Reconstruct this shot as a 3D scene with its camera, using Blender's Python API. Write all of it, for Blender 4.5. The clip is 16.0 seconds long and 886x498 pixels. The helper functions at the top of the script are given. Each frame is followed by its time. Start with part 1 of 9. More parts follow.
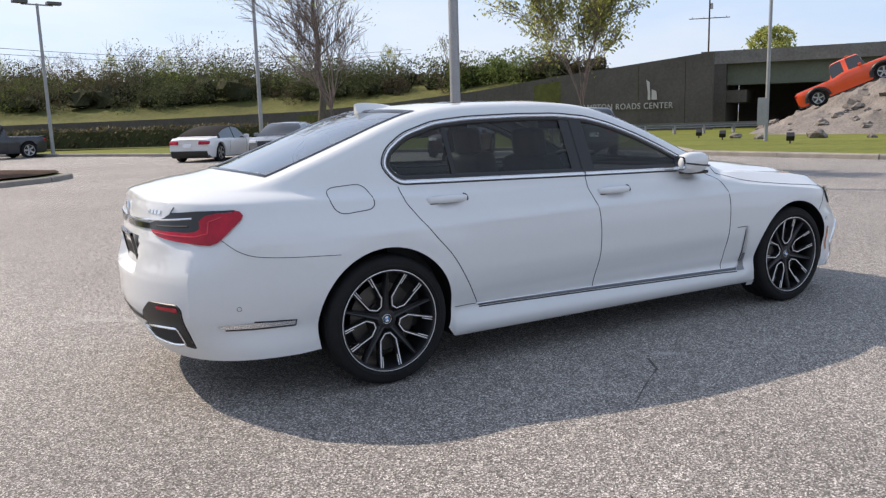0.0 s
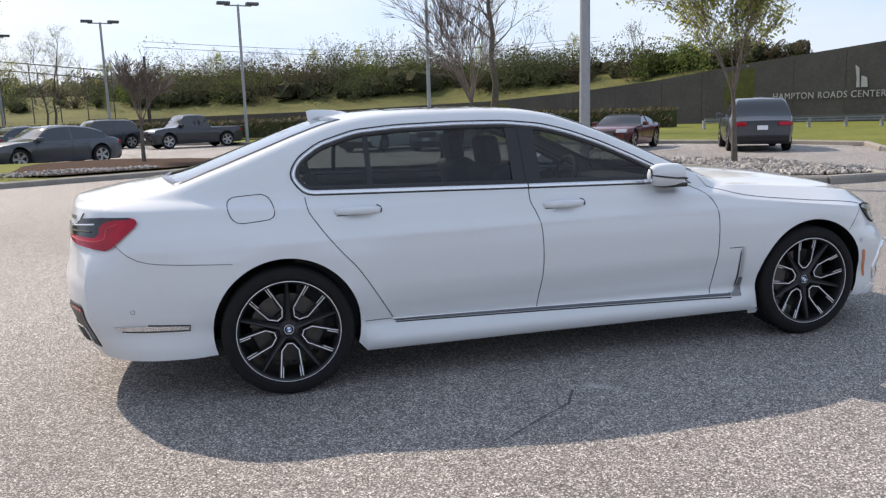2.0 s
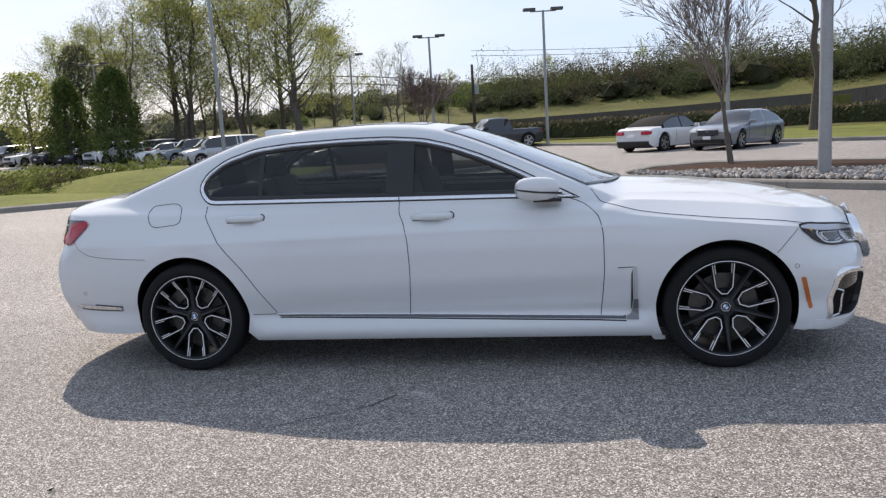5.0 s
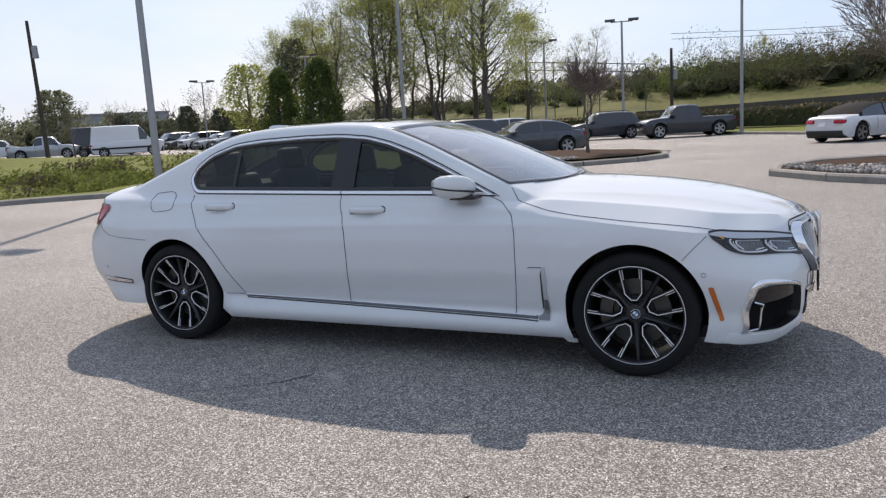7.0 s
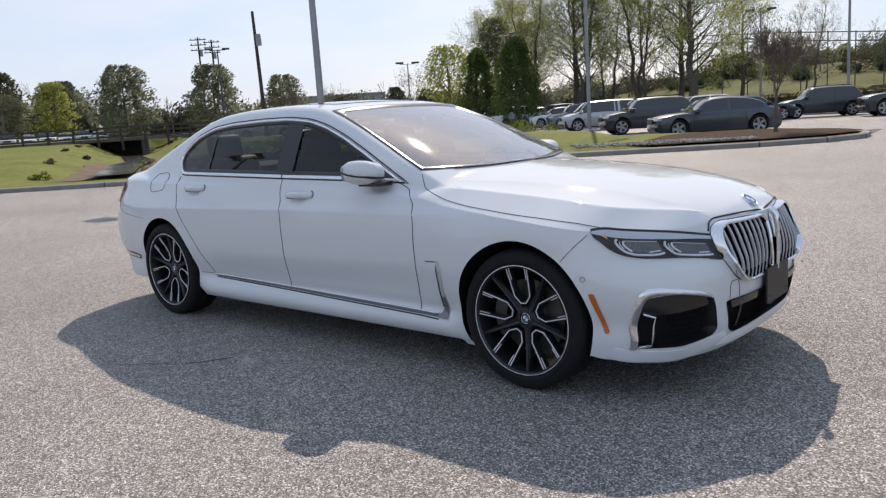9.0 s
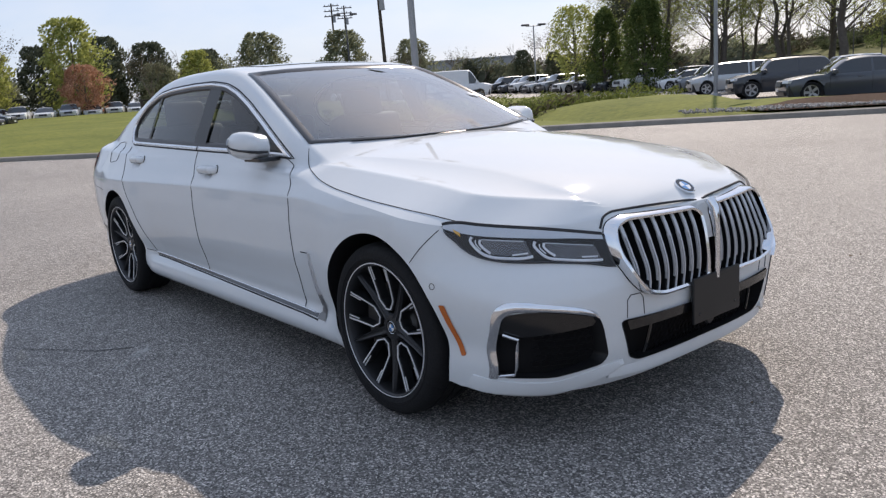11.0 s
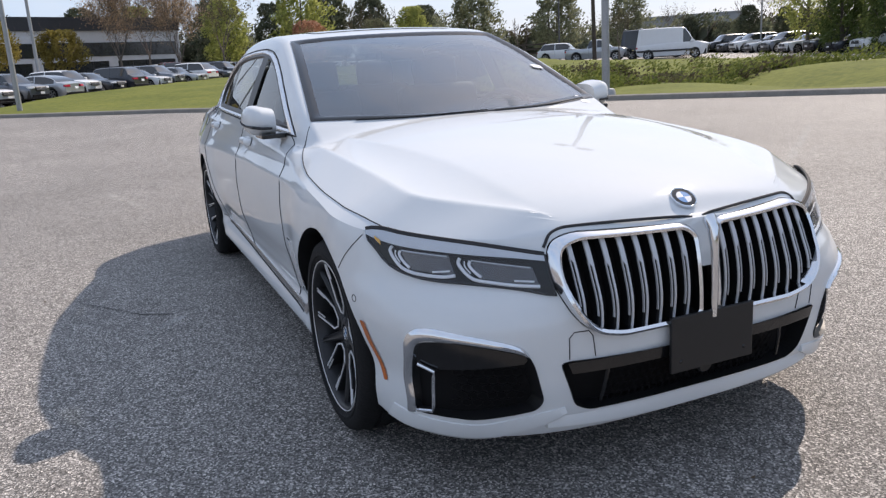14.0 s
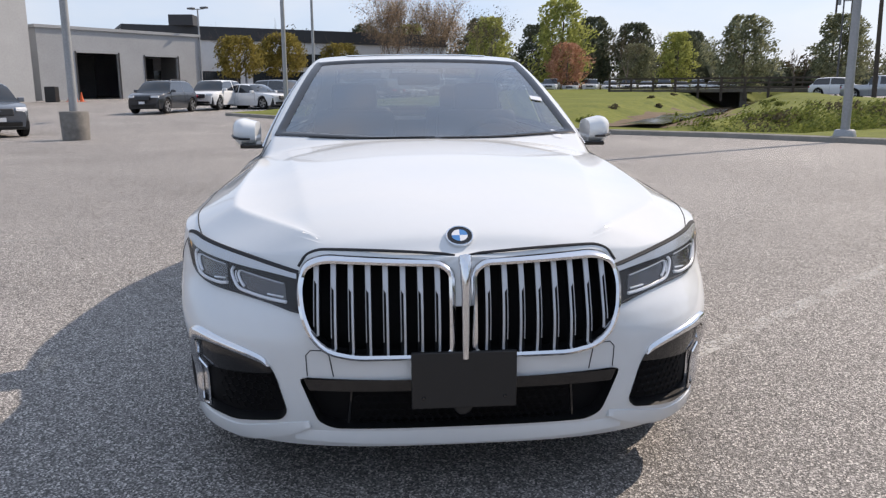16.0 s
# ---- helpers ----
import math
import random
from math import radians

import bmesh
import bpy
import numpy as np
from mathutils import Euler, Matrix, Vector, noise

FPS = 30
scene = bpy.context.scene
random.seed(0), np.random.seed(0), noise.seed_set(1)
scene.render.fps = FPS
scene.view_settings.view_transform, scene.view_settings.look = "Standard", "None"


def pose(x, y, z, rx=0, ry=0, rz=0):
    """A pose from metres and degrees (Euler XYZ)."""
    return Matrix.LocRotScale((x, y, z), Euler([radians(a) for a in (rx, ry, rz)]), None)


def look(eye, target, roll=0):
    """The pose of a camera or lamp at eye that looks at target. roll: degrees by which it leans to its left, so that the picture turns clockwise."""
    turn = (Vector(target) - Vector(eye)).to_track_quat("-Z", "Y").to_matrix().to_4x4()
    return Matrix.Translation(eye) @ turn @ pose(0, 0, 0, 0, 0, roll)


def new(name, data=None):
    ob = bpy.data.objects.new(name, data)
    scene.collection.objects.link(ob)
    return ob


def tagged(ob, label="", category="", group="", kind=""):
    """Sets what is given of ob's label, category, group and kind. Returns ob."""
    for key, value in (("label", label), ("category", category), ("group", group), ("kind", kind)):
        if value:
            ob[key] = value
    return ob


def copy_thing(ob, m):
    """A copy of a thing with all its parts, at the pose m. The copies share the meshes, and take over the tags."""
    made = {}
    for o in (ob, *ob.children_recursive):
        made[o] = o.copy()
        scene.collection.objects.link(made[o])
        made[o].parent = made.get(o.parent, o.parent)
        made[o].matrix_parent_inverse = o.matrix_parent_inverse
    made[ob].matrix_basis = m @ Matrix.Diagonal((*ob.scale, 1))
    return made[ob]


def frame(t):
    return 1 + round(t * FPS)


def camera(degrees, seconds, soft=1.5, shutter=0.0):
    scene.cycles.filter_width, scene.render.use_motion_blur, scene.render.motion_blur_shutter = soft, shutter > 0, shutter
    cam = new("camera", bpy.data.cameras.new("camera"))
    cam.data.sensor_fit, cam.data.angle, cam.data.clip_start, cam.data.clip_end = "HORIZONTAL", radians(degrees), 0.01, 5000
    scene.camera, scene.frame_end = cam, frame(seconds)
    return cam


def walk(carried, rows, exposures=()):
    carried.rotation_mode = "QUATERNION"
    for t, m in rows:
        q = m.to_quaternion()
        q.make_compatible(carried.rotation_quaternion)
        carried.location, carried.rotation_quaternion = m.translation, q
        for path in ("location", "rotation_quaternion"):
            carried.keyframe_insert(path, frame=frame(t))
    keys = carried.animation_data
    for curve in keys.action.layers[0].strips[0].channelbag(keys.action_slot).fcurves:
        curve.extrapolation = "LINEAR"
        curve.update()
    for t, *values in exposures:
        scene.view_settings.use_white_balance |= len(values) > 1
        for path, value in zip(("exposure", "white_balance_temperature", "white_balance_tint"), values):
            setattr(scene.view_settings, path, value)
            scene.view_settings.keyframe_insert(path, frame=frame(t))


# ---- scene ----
cam = camera(59.6, 16.0, 1.3)
PATH = [
    (0, (-3.279, -4.465, 1.377), (-2.314, -2.745, 1.046), -1.6),
    (0.5, (-3.051, -4.42, 1.399), (-2.175, -2.652, 1.071), -1.4),
    (1, (-2.676, -4.481, 1.413), (-1.908, -2.665, 1.08), -1.3),
    (1.5, (-2.289, -4.708, 1.452), (-1.645, -2.845, 1.112), -1.4),
    (2, (-1.825, -4.884, 1.443), (-1.318, -2.98, 1.098), -1.7),
    (2.5, (-1.432, -5.079, 1.451), (-1.059, -3.145, 1.109), -1.7),
    (3, (-0.956, -5.205, 1.442), (-0.746, -3.244, 1.109), -1.7),
    (3.5, (-0.498, -5.248, 1.45), (-0.44, -3.275, 1.126), -2.0),
    (4, (-0.054, -5.315, 1.463), (-0.147, -3.342, 1.147), -2.3),
    (4.2, (0.143, -5.334, 1.458), (-0.009, -3.365, 1.143), -2.5),
    (6.3, (1.859, -5.164, 1.413), (1.193, -3.303, 1.108), -4.0),
    (6.5, (2.047, -5.152, 1.421), (1.324, -3.313, 1.114), -3.8),
    (7, (2.442, -4.971, 1.41), (1.59, -3.189, 1.096), -3.4),
    (7.5, (2.835, -4.799, 1.391), (1.859, -3.083, 1.07), -3.3),
    (8, (3.219, -4.488, 1.355), (2.113, -2.854, 1.025), -3.2),
    (8.5, (3.491, -4.146, 1.338), (2.279, -2.59, 1.006), -3.4),
    (8.7, (3.59, -4.019, 1.333), (2.34, -2.494, 1.001), -3.6),
    (10.8, (4.074, -2.623, 1.251), (2.549, -1.387, 0.867), -4.2),
    (11, (4.048, -2.509, 1.242), (2.513, -1.289, 0.845), -4.2),
    (11.5, (4.035, -2.235, 1.205), (2.483, -1.046, 0.78), -4.5),
    (12, (3.976, -2.045, 1.191), (2.416, -0.879, 0.734), -4.6),
    (12.5, (3.922, -1.945, 1.184), (2.345, -0.816, 0.697), -4.8),
    (13, (3.904, -1.913, 1.189), (2.291, -0.846, 0.682), -4.8),
    (13.5, (3.933, -1.813, 1.208), (2.24, -0.869, 0.715), -4.4),
    (14, (4.165, -1.543, 1.262), (2.374, -0.784, 0.795), -3.5),
    (14.5, (4.322, -1.187, 1.256), (2.456, -0.613, 0.824), -2.4),
    (15, (4.462, -0.815, 1.258), (2.543, -0.423, 0.851), -1.2),
    (15.5, (4.615, -0.511, 1.265), (2.672, -0.25, 0.869), -0.5),
    (16, (4.597, -0.229, 1.244), (2.642, -0.071, 0.849), -0.3),
]
walk(cam, [(t, look(eye, target, roll)) for t, eye, target, roll in PATH], exposures=((0.0, 0.84, 7000, 18), (2.0, 0.90, 6950, 18), (4.0, 0.82, 6900, 18), (6.5, 0.68, 6850, 18), (8.5, 0.61, 6850, 18), (11.0, 0.62, 6800, 18), (13.0, 0.71, 6750, 18), (16.0, 0.70, 6900, 18)))

# ---- light ----
SUN = Vector((-0.58, 0.95, 1.0)).normalized()
world = bpy.data.worlds.new("world")
scene.world = world
world.use_nodes = True
wn = world.node_tree.nodes
wl = world.node_tree.links
sky = wn.new("ShaderNodeTexSky")
sky.sky_type = "NISHITA"
sky.sun_disc = False
sky.sun_elevation = math.asin(SUN.z)
sky.sun_rotation = math.atan2(SUN.x, SUN.y)
sky.air_density, sky.dust_density, sky.ozone_density = 1.0, 1.3, 1.5
bg = wn["Background"]
bg.inputs["Strength"].default_value = 0.146
haze = wn.new("ShaderNodeMix")
haze.data_type = "RGBA"
haze.inputs["Factor"].default_value = 0.82
# even high haze with thin streaks of cloud over the whole sky
sky_at = wn.new("ShaderNodeTexCoord")
flat = wn.new("ShaderNodeMapping")
flat.inputs["Scale"].default_value = (1.0, 1.6, 4.5)
streak = wn.new("ShaderNodeTexNoise")
streak.inputs["Scale"].default_value, streak.inputs["Detail"].default_value, streak.inputs["Roughness"].default_value = 1.7, 7, 0.55
thin = wn.new("ShaderNodeValToRGB")
thin.color_ramp.elements[0].position, thin.color_ramp.elements[1].position = 0.36, 0.66
thin.color_ramp.elements[0].color, thin.color_ramp.elements[1].color = (1.86, 2.65, 3.74, 1), (2.72, 3.16, 3.70, 1)
wl.new(sky_at.outputs["Generated"], flat.inputs["Vector"])
wl.new(flat.outputs["Vector"], streak.inputs["Vector"])
wl.new(streak.outputs["Fac"], thin.inputs["Fac"])
wl.new(thin.outputs["Color"], haze.inputs["B"])
wl.new(sky.outputs["Color"], haze.inputs["A"])
wl.new(haze.outputs["Result"], bg.inputs["Color"])
sun = new("sun", bpy.data.lights.new("sun", "SUN"))
sun.data.energy, sun.data.angle, sun.data.color = 2.9, radians(0.6), (1.0, 0.925, 0.79)
sun.matrix_world = look(SUN * 60, (0, 0, 0))
scene.view_settings.exposure = 0.0

# ---- materials ----
def mat(name, color, rough=0.6, metal=0.0, vary=0.15, scale=8.0, bump=0.0, bump_scale=60.0, coat=0.0, spec=0.5, alt=None, fine=0.5, rand=0.0):
    """A surface with two scales of variation; alt: a second colour that the coarse noise mixes in."""
    m = bpy.data.materials.new(name)
    m.use_nodes = True
    n, l = m.node_tree.nodes, m.node_tree.links
    b = n["Principled BSDF"]
    b.inputs["Roughness"].default_value = rough
    b.inputs["Metallic"].default_value = metal
    b.inputs["Coat Weight"].default_value = coat
    b.inputs["Coat Roughness"].default_value = 0.03
    b.inputs["Specular IOR Level"].default_value = spec
    tc = n.new("ShaderNodeTexCoord")
    big = n.new("ShaderNodeTexNoise")
    big.inputs["Scale"].default_value = scale
    big.inputs["Detail"].default_value = 5
    small = n.new("ShaderNodeTexNoise")
    small.inputs["Scale"].default_value = scale * 11
    small.inputs["Detail"].default_value = 3
    l.new(tc.outputs["Object"], big.inputs["Vector"])
    l.new(tc.outputs["Object"], small.inputs["Vector"])
    other = alt or tuple(max(0.0, c * (1 - vary * 2)) for c in color)
    ramp = n.new("ShaderNodeValToRGB")
    ramp.color_ramp.elements[0].position, ramp.color_ramp.elements[1].position = 0.32, 0.68
    ramp.color_ramp.elements[0].color = (*other, 1)
    ramp.color_ramp.elements[1].color = (*color, 1)
    add = n.new("ShaderNodeMath")
    add.operation = "MULTIPLY_ADD"
    add.inputs[1].default_value = fine
    l.new(small.outputs["Fac"], add.inputs[0])
    sc = n.new("ShaderNodeMath")
    sc.operation = "MULTIPLY_ADD"
    sc.inputs[1].default_value = 1 - fine
    sc.inputs[2].default_value = 0.0
    l.new(big.outputs["Fac"], sc.inputs[0])
    l.new(sc.outputs[0], add.inputs[2])
    l.new(add.outputs[0], ramp.inputs["Fac"])
    out = ramp.outputs["Color"]
    if rand:
        info = n.new("ShaderNodeObjectInfo")
        hsv = n.new("ShaderNodeHueSaturation")
        mr = n.new("ShaderNodeMapRange")
        mr.inputs["To Min"].default_value, mr.inputs["To Max"].default_value = 1 - rand, 1 + rand
        l.new(info.outputs["Random"], mr.inputs["Value"])
        l.new(mr.outputs[0], hsv.inputs["Value"])
        l.new(out, hsv.inputs["Color"])
        out = hsv.outputs["Color"]
    l.new(out, b.inputs["Base Color"])
    if bump:
        bt = n.new("ShaderNodeTexNoise")
        bt.inputs["Scale"].default_value = bump_scale
        bt.inputs["Detail"].default_value = 4
        l.new(tc.outputs["Object"], bt.inputs["Vector"])
        bn = n.new("ShaderNodeBump")
        bn.inputs["Strength"].default_value = bump
        bn.inputs["Distance"].default_value = 0.02
        l.new(bt.outputs["Fac"], bn.inputs["Height"])
        l.new(bn.outputs["Normal"], b.inputs["Normal"])
    return m


def island_mat(name, dark, light, rough=0.7, spec=0.2, through_light=0.0):
    """Leaves and stones: each loose piece takes its own tone."""
    m = bpy.data.materials.new(name)
    m.use_nodes = True
    n, l = m.node_tree.nodes, m.node_tree.links
    b = n["Principled BSDF"]
    b.inputs["Roughness"].default_value = rough
    b.inputs["Specular IOR Level"].default_value = spec
    g = n.new("ShaderNodeNewGeometry")
    ramp = n.new("ShaderNodeValToRGB")
    ramp.color_ramp.elements[0].color, ramp.color_ramp.elements[1].color = (*dark, 1), (*light, 1)
    l.new(g.outputs["Random Per Island"], ramp.inputs["Fac"])
    l.new(ramp.outputs["Color"], b.inputs["Base Color"])
    if through_light:
        tr = n.new("ShaderNodeBsdfTranslucent")
        mix = n.new("ShaderNodeMixShader")
        mix.inputs[0].default_value = through_light
        l.new(ramp.outputs["Color"], tr.inputs["Color"])
        l.new(b.outputs[0], mix.inputs[1])
        l.new(tr.outputs[0], mix.inputs[2])
        l.new(mix.outputs[0], n["Material Output"].inputs["Surface"])
    return m


def glass_mat(name, tint, rough=0.0, mirror=0.075, power=5.0):
    """Thin pane: tinted see-through with a real mirror layer on top."""
    m = bpy.data.materials.new(name)
    m.use_nodes = True
    n, l = m.node_tree.nodes, m.node_tree.links
    n.remove(n["Principled BSDF"])
    t = n.new("ShaderNodeBsdfTransparent")
    t.inputs["Color"].default_value = (*tint, 1)
    g = n.new("ShaderNodeBsdfGlossy")
    g.inputs["Roughness"].default_value = rough
    g.inputs["Color"].default_value = (1, 1, 1, 1)
    f = n.new("ShaderNodeLayerWeight")
    f.inputs["Blend"].default_value = 0.5
    pw = n.new("ShaderNodeMath")
    pw.operation = "POWER"
    pw.inputs[1].default_value = power
    l.new(f.outputs["Facing"], pw.inputs[0])
    mul = n.new("ShaderNodeMath")
    mul.operation = "MULTIPLY_ADD"
    mul.inputs[1].default_value, mul.inputs[2].default_value = 0.92, mirror
    mul.use_clamp = True
    l.new(pw.outputs[0], mul.inputs[0])
    mix = n.new("ShaderNodeMixShader")
    l.new(mul.outputs[0], mix.inputs[0])
    l.new(t.outputs[0], mix.inputs[1])
    l.new(g.outputs[0], mix.inputs[2])
    l.new(mix.outputs[0], n["Material Output"].inputs["Surface"])
    return m


def asphalt_mat(name, base, light):
    """Asphalt with pale chips, oily patches and worn streaks, at real size."""
    m = bpy.data.materials.new(name)
    m.use_nodes = True
    n, l = m.node_tree.nodes, m.node_tree.links
    b = n["Principled BSDF"]
    b.inputs["Roughness"].default_value = 0.72
    b.inputs["Specular IOR Level"].default_value = 0.45
    tc = n.new("ShaderNodeTexCoord")
    v = n.new("ShaderNodeTexVoronoi")
    v.inputs["Scale"].default_value = 165
    v2 = n.new("ShaderNodeTexVoronoi")
    v2.inputs["Scale"].default_value = 260
    big = n.new("ShaderNodeTexNoise")
    big.inputs["Scale"].default_value = 0.22
    big.inputs["Detail"].default_value = 6
    big.inputs["Roughness"].default_value = 0.65
    mid = n.new("ShaderNodeTexNoise")
    mid.inputs["Scale"].default_value = 14
    mid.inputs["Detail"].default_value = 6
    for k in (v, v2, big, mid):
        l.new(tc.outputs["Object"], k.inputs["Vector"])
    sep = n.new("ShaderNodeSeparateColor")
    l.new(v.outputs["Color"], sep.inputs[0])
    chips = n.new("ShaderNodeValToRGB")
    e = chips.color_ramp.elements
    e[0].position, e[1].position = 0.0, 1.0
    e[0].color = (*[c * 0.34 for c in base], 1)
    e[1].color = (*[min(1, c * 2.1) for c in light], 1)
    k = e.new(0.45)
    k.color = (*base, 1)
    k = e.new(0.8)
    k.color = (*light, 1)
    l.new(sep.outputs[0], chips.inputs["Fac"])
    mr = n.new("ShaderNodeMapRange")
    mr.inputs["From Min"].default_value, mr.inputs["From Max"].default_value = 0.3, 0.7
    mr.inputs["To Min"].default_value, mr.inputs["To Max"].default_value = 0.78, 1.2
    l.new(big.outputs["Fac"], mr.inputs["Value"])
    mr2 = n.new("ShaderNodeMapRange")
    mr2.inputs["From Min"].default_value, mr2.inputs["From Max"].default_value = 0.3, 0.7
    mr2.inputs["To Min"].default_value, mr2.inputs["To Max"].default_value = 0.85, 1.12
    l.new(mid.outputs["Fac"], mr2.inputs["Value"])
    mm = n.new("ShaderNodeMath")
    mm.operation = "MULTIPLY"
    l.new(mr.outputs[0], mm.inputs[0])
    l.new(mr2.outputs[0], mm.inputs[1])
    hsv = n.new("ShaderNodeHueSaturation")
    l.new(mm.outputs[0], hsv.inputs["Value"])
    l.new(chips.outputs["Color"], hsv.inputs["Color"])
    l.new(hsv.outputs["Color"], b.inputs["Base Color"])
    bn = n.new("ShaderNodeBump")
    bn.inputs["Strength"].default_value = 0.65
    bn.inputs["Distance"].default_value = 0.005
    hs = n.new("ShaderNodeMath")
    hs.operation = "ADD"
    l.new(v.outputs["Distance"], hs.inputs[0])
    l.new(v2.outputs["Distance"], hs.inputs[1])
    l.new(hs.outputs[0], bn.inputs["Height"])
    l.new(bn.outputs["Normal"], b.inputs["Normal"])
    return m


M_ASPHALT = asphalt_mat("asphalt", (0.160, 0.149, 0.139), (0.345, 0.323, 0.302))
M_GRASS = mat("grass", (0.175, 0.185, 0.042), 0.9, alt=(0.085, 0.105, 0.024), scale=0.35, bump=0.6, bump_scale=18, spec=0.1, fine=0.55)
M_HILLGRASS = mat("hill_grass", (0.135, 0.14, 0.045), 0.9, alt=(0.06, 0.062, 0.024), scale=0.25, bump=0.6, bump_scale=9, spec=0.1, fine=0.5)
M_CURB = mat("kerb_concrete", (0.30, 0.28, 0.25), 0.85, vary=0.2, scale=2.5, bump=0.3, bump_scale=40)
M_MULCH = mat("mulch", (0.075, 0.042, 0.028), 0.95, alt=(0.03, 0.018, 0.012), scale=5, bump=1.0, bump_scale=22, spec=0.1)
M_CONC = mat("concrete", (0.22, 0.205, 0.185), 0.88, vary=0.25, scale=0.6, bump=0.25, bump_scale=14)
M_WALL = mat("retaining_wall_concrete", (0.115, 0.102, 0.09), 0.9, alt=(0.07, 0.061, 0.054), scale=0.5, bump=0.5, bump_scale=3.0)
M_BRIDGE = mat("bridge_girder_paint", (0.13, 0.15, 0.11), 0.6, vary=0.15, scale=0.6)
M_STEEL = mat("galvanised_steel", (0.34, 0.35, 0.36), 0.5, 0.35, vary=0.12, scale=2.0)
M_DARKPOLE = mat("dark_bronze_paint", (0.10, 0.10, 0.105), 0.45, 0.2, vary=0.15, scale=3)
M_WOODPOLE = mat("tarred_wood", (0.09, 0.07, 0.055), 0.85, vary=0.3, scale=4)
M_BARK = mat("bark", (0.19, 0.165, 0.14), 0.9, alt=(0.085, 0.072, 0.062), scale=6, bump=0.7, bump_scale=25, spec=0.1)
M_TRUNK = mat("dark_bark", (0.15, 0.13, 0.11), 0.9, alt=(0.075, 0.064, 0.055), scale=6, spec=0.1)
M_TWIG = mat("twig_bark", (0.23, 0.19, 0.165), 0.9, alt=(0.14, 0.11, 0.095), scale=6, spec=0.1)
M_LEAF_SPRING = island_mat("spring_leaf", (0.23, 0.255, 0.07), (0.39, 0.41, 0.14), 0.7, 0.06, 0.6)
M_LEAF_GREEN = island_mat("green_leaf", (0.066, 0.096, 0.032), (0.175, 0.22, 0.072), 0.75, 0.06, 0.5)
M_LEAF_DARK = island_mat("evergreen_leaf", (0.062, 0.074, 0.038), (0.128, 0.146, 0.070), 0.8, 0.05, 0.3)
M_LEAF_BROWN = island_mat("dry_brush", (0.078, 0.067, 0.042), (0.145, 0.123, 0.08), 0.85, 0.05, 0.2)
# leaf colour lightened to stand in for haze over distance
M_LEAF_FAR = island_mat("haze_paled_leaf", (0.13, 0.14, 0.085), (0.30, 0.31, 0.19), 0.8, 0.1, 0.45)
# the far wood's inner shade, put into a dark core colour
M_FAR_CORE = mat("far_wood_inner_shade", (0.12, 0.125, 0.085), 0.95, alt=(0.06, 0.065, 0.045), scale=0.5, bump=1.0, bump_scale=2, spec=0.05)
# pine tones greyed and lifted too, with the haze in the colour
M_LEAF_PINE = island_mat("haze_paled_pine_leaf", (0.06, 0.07, 0.048), (0.15, 0.165, 0.105), 0.8, 0.1, 0.3)
M_TUFT = island_mat("bank_grass_tuft", (0.09, 0.115, 0.028), (0.21, 0.235, 0.07), 0.8, 0.1, 0.4)
M_LEAF_OCHRE = island_mat("ochre_leaf", (0.15, 0.12, 0.03), (0.33, 0.27, 0.08), 0.75, 0.06, 0.45)
M_LEAF_TAN = island_mat("coppery_leaf", (0.24, 0.165, 0.10), (0.46, 0.34, 0.23), 0.75, 0.06, 0.4)
M_LEAF_PINK = island_mat("blossom", (0.32, 0.16, 0.09), (0.55, 0.32, 0.22), 0.7, 0.1, 0.35)
M_HEDGE = island_mat("hedge_leaf", (0.055, 0.05, 0.025), (0.17, 0.145, 0.08), 0.75, 0.15, 0.25)
M_STONE = island_mat("river_stone", (0.15, 0.14, 0.13), (0.42, 0.395, 0.37), 0.8, 0.3)
M_BOULDER = mat("boulder_rock", (0.25, 0.222, 0.20), 0.9, alt=(0.085, 0.075, 0.067), scale=0.9, bump=0.9, bump_scale=4)


def worn_paint_mat():
    """Pale line paint, mostly worn off the asphalt."""
    m = bpy.data.materials.new("worn_line_paint")
    m.use_nodes = True
    n, l = m.node_tree.nodes, m.node_tree.links
    b = n["Principled BSDF"]
    b.inputs["Base Color"].default_value = (0.55, 0.54, 0.51, 1)
    b.inputs["Roughness"].default_value = 0.8
    tc = n.new("ShaderNodeTexCoord")
    a = n.new("ShaderNodeTexNoise")
    a.inputs["Scale"].default_value, a.inputs["Detail"].default_value = 5.0, 8
    c = n.new("ShaderNodeTexVoronoi")
    c.inputs["Scale"].default_value = 110
    sep = n.new("ShaderNodeSeparateColor")
    add = n.new("ShaderNodeMath")
    add.operation = "MULTIPLY_ADD"
    add.inputs[1].default_value = 0.45
    ramp = n.new("ShaderNodeValToRGB")
    ramp.color_ramp.elements[0].position, ramp.color_ramp.elements[1].position = 0.66, 0.84
    ramp.color_ramp.elements[1].color = (0.6, 0.6, 0.6, 1)
    t = n.new("ShaderNodeBsdfTransparent")
    mix = n.new("ShaderNodeMixShader")
    l.new(tc.outputs["Object"], a.inputs["Vector"])
    l.new(tc.outputs["Object"], c.inputs["Vector"])
    l.new(c.outputs["Color"], sep.inputs[0])
    l.new(sep.outputs[0], add.inputs[0])
    l.new(a.outputs["Fac"], add.inputs[2])
    l.new(add.outputs[0], ramp.inputs["Fac"])
    l.new(ramp.outputs["Color"], mix.inputs[0])
    l.new(t.outputs[0], mix.inputs[1])
    l.new(b.outputs[0], mix.inputs[2])
    l.new(mix.outputs[0], n["Material Output"].inputs["Surface"])
    return m


M_WORN = worn_paint_mat()

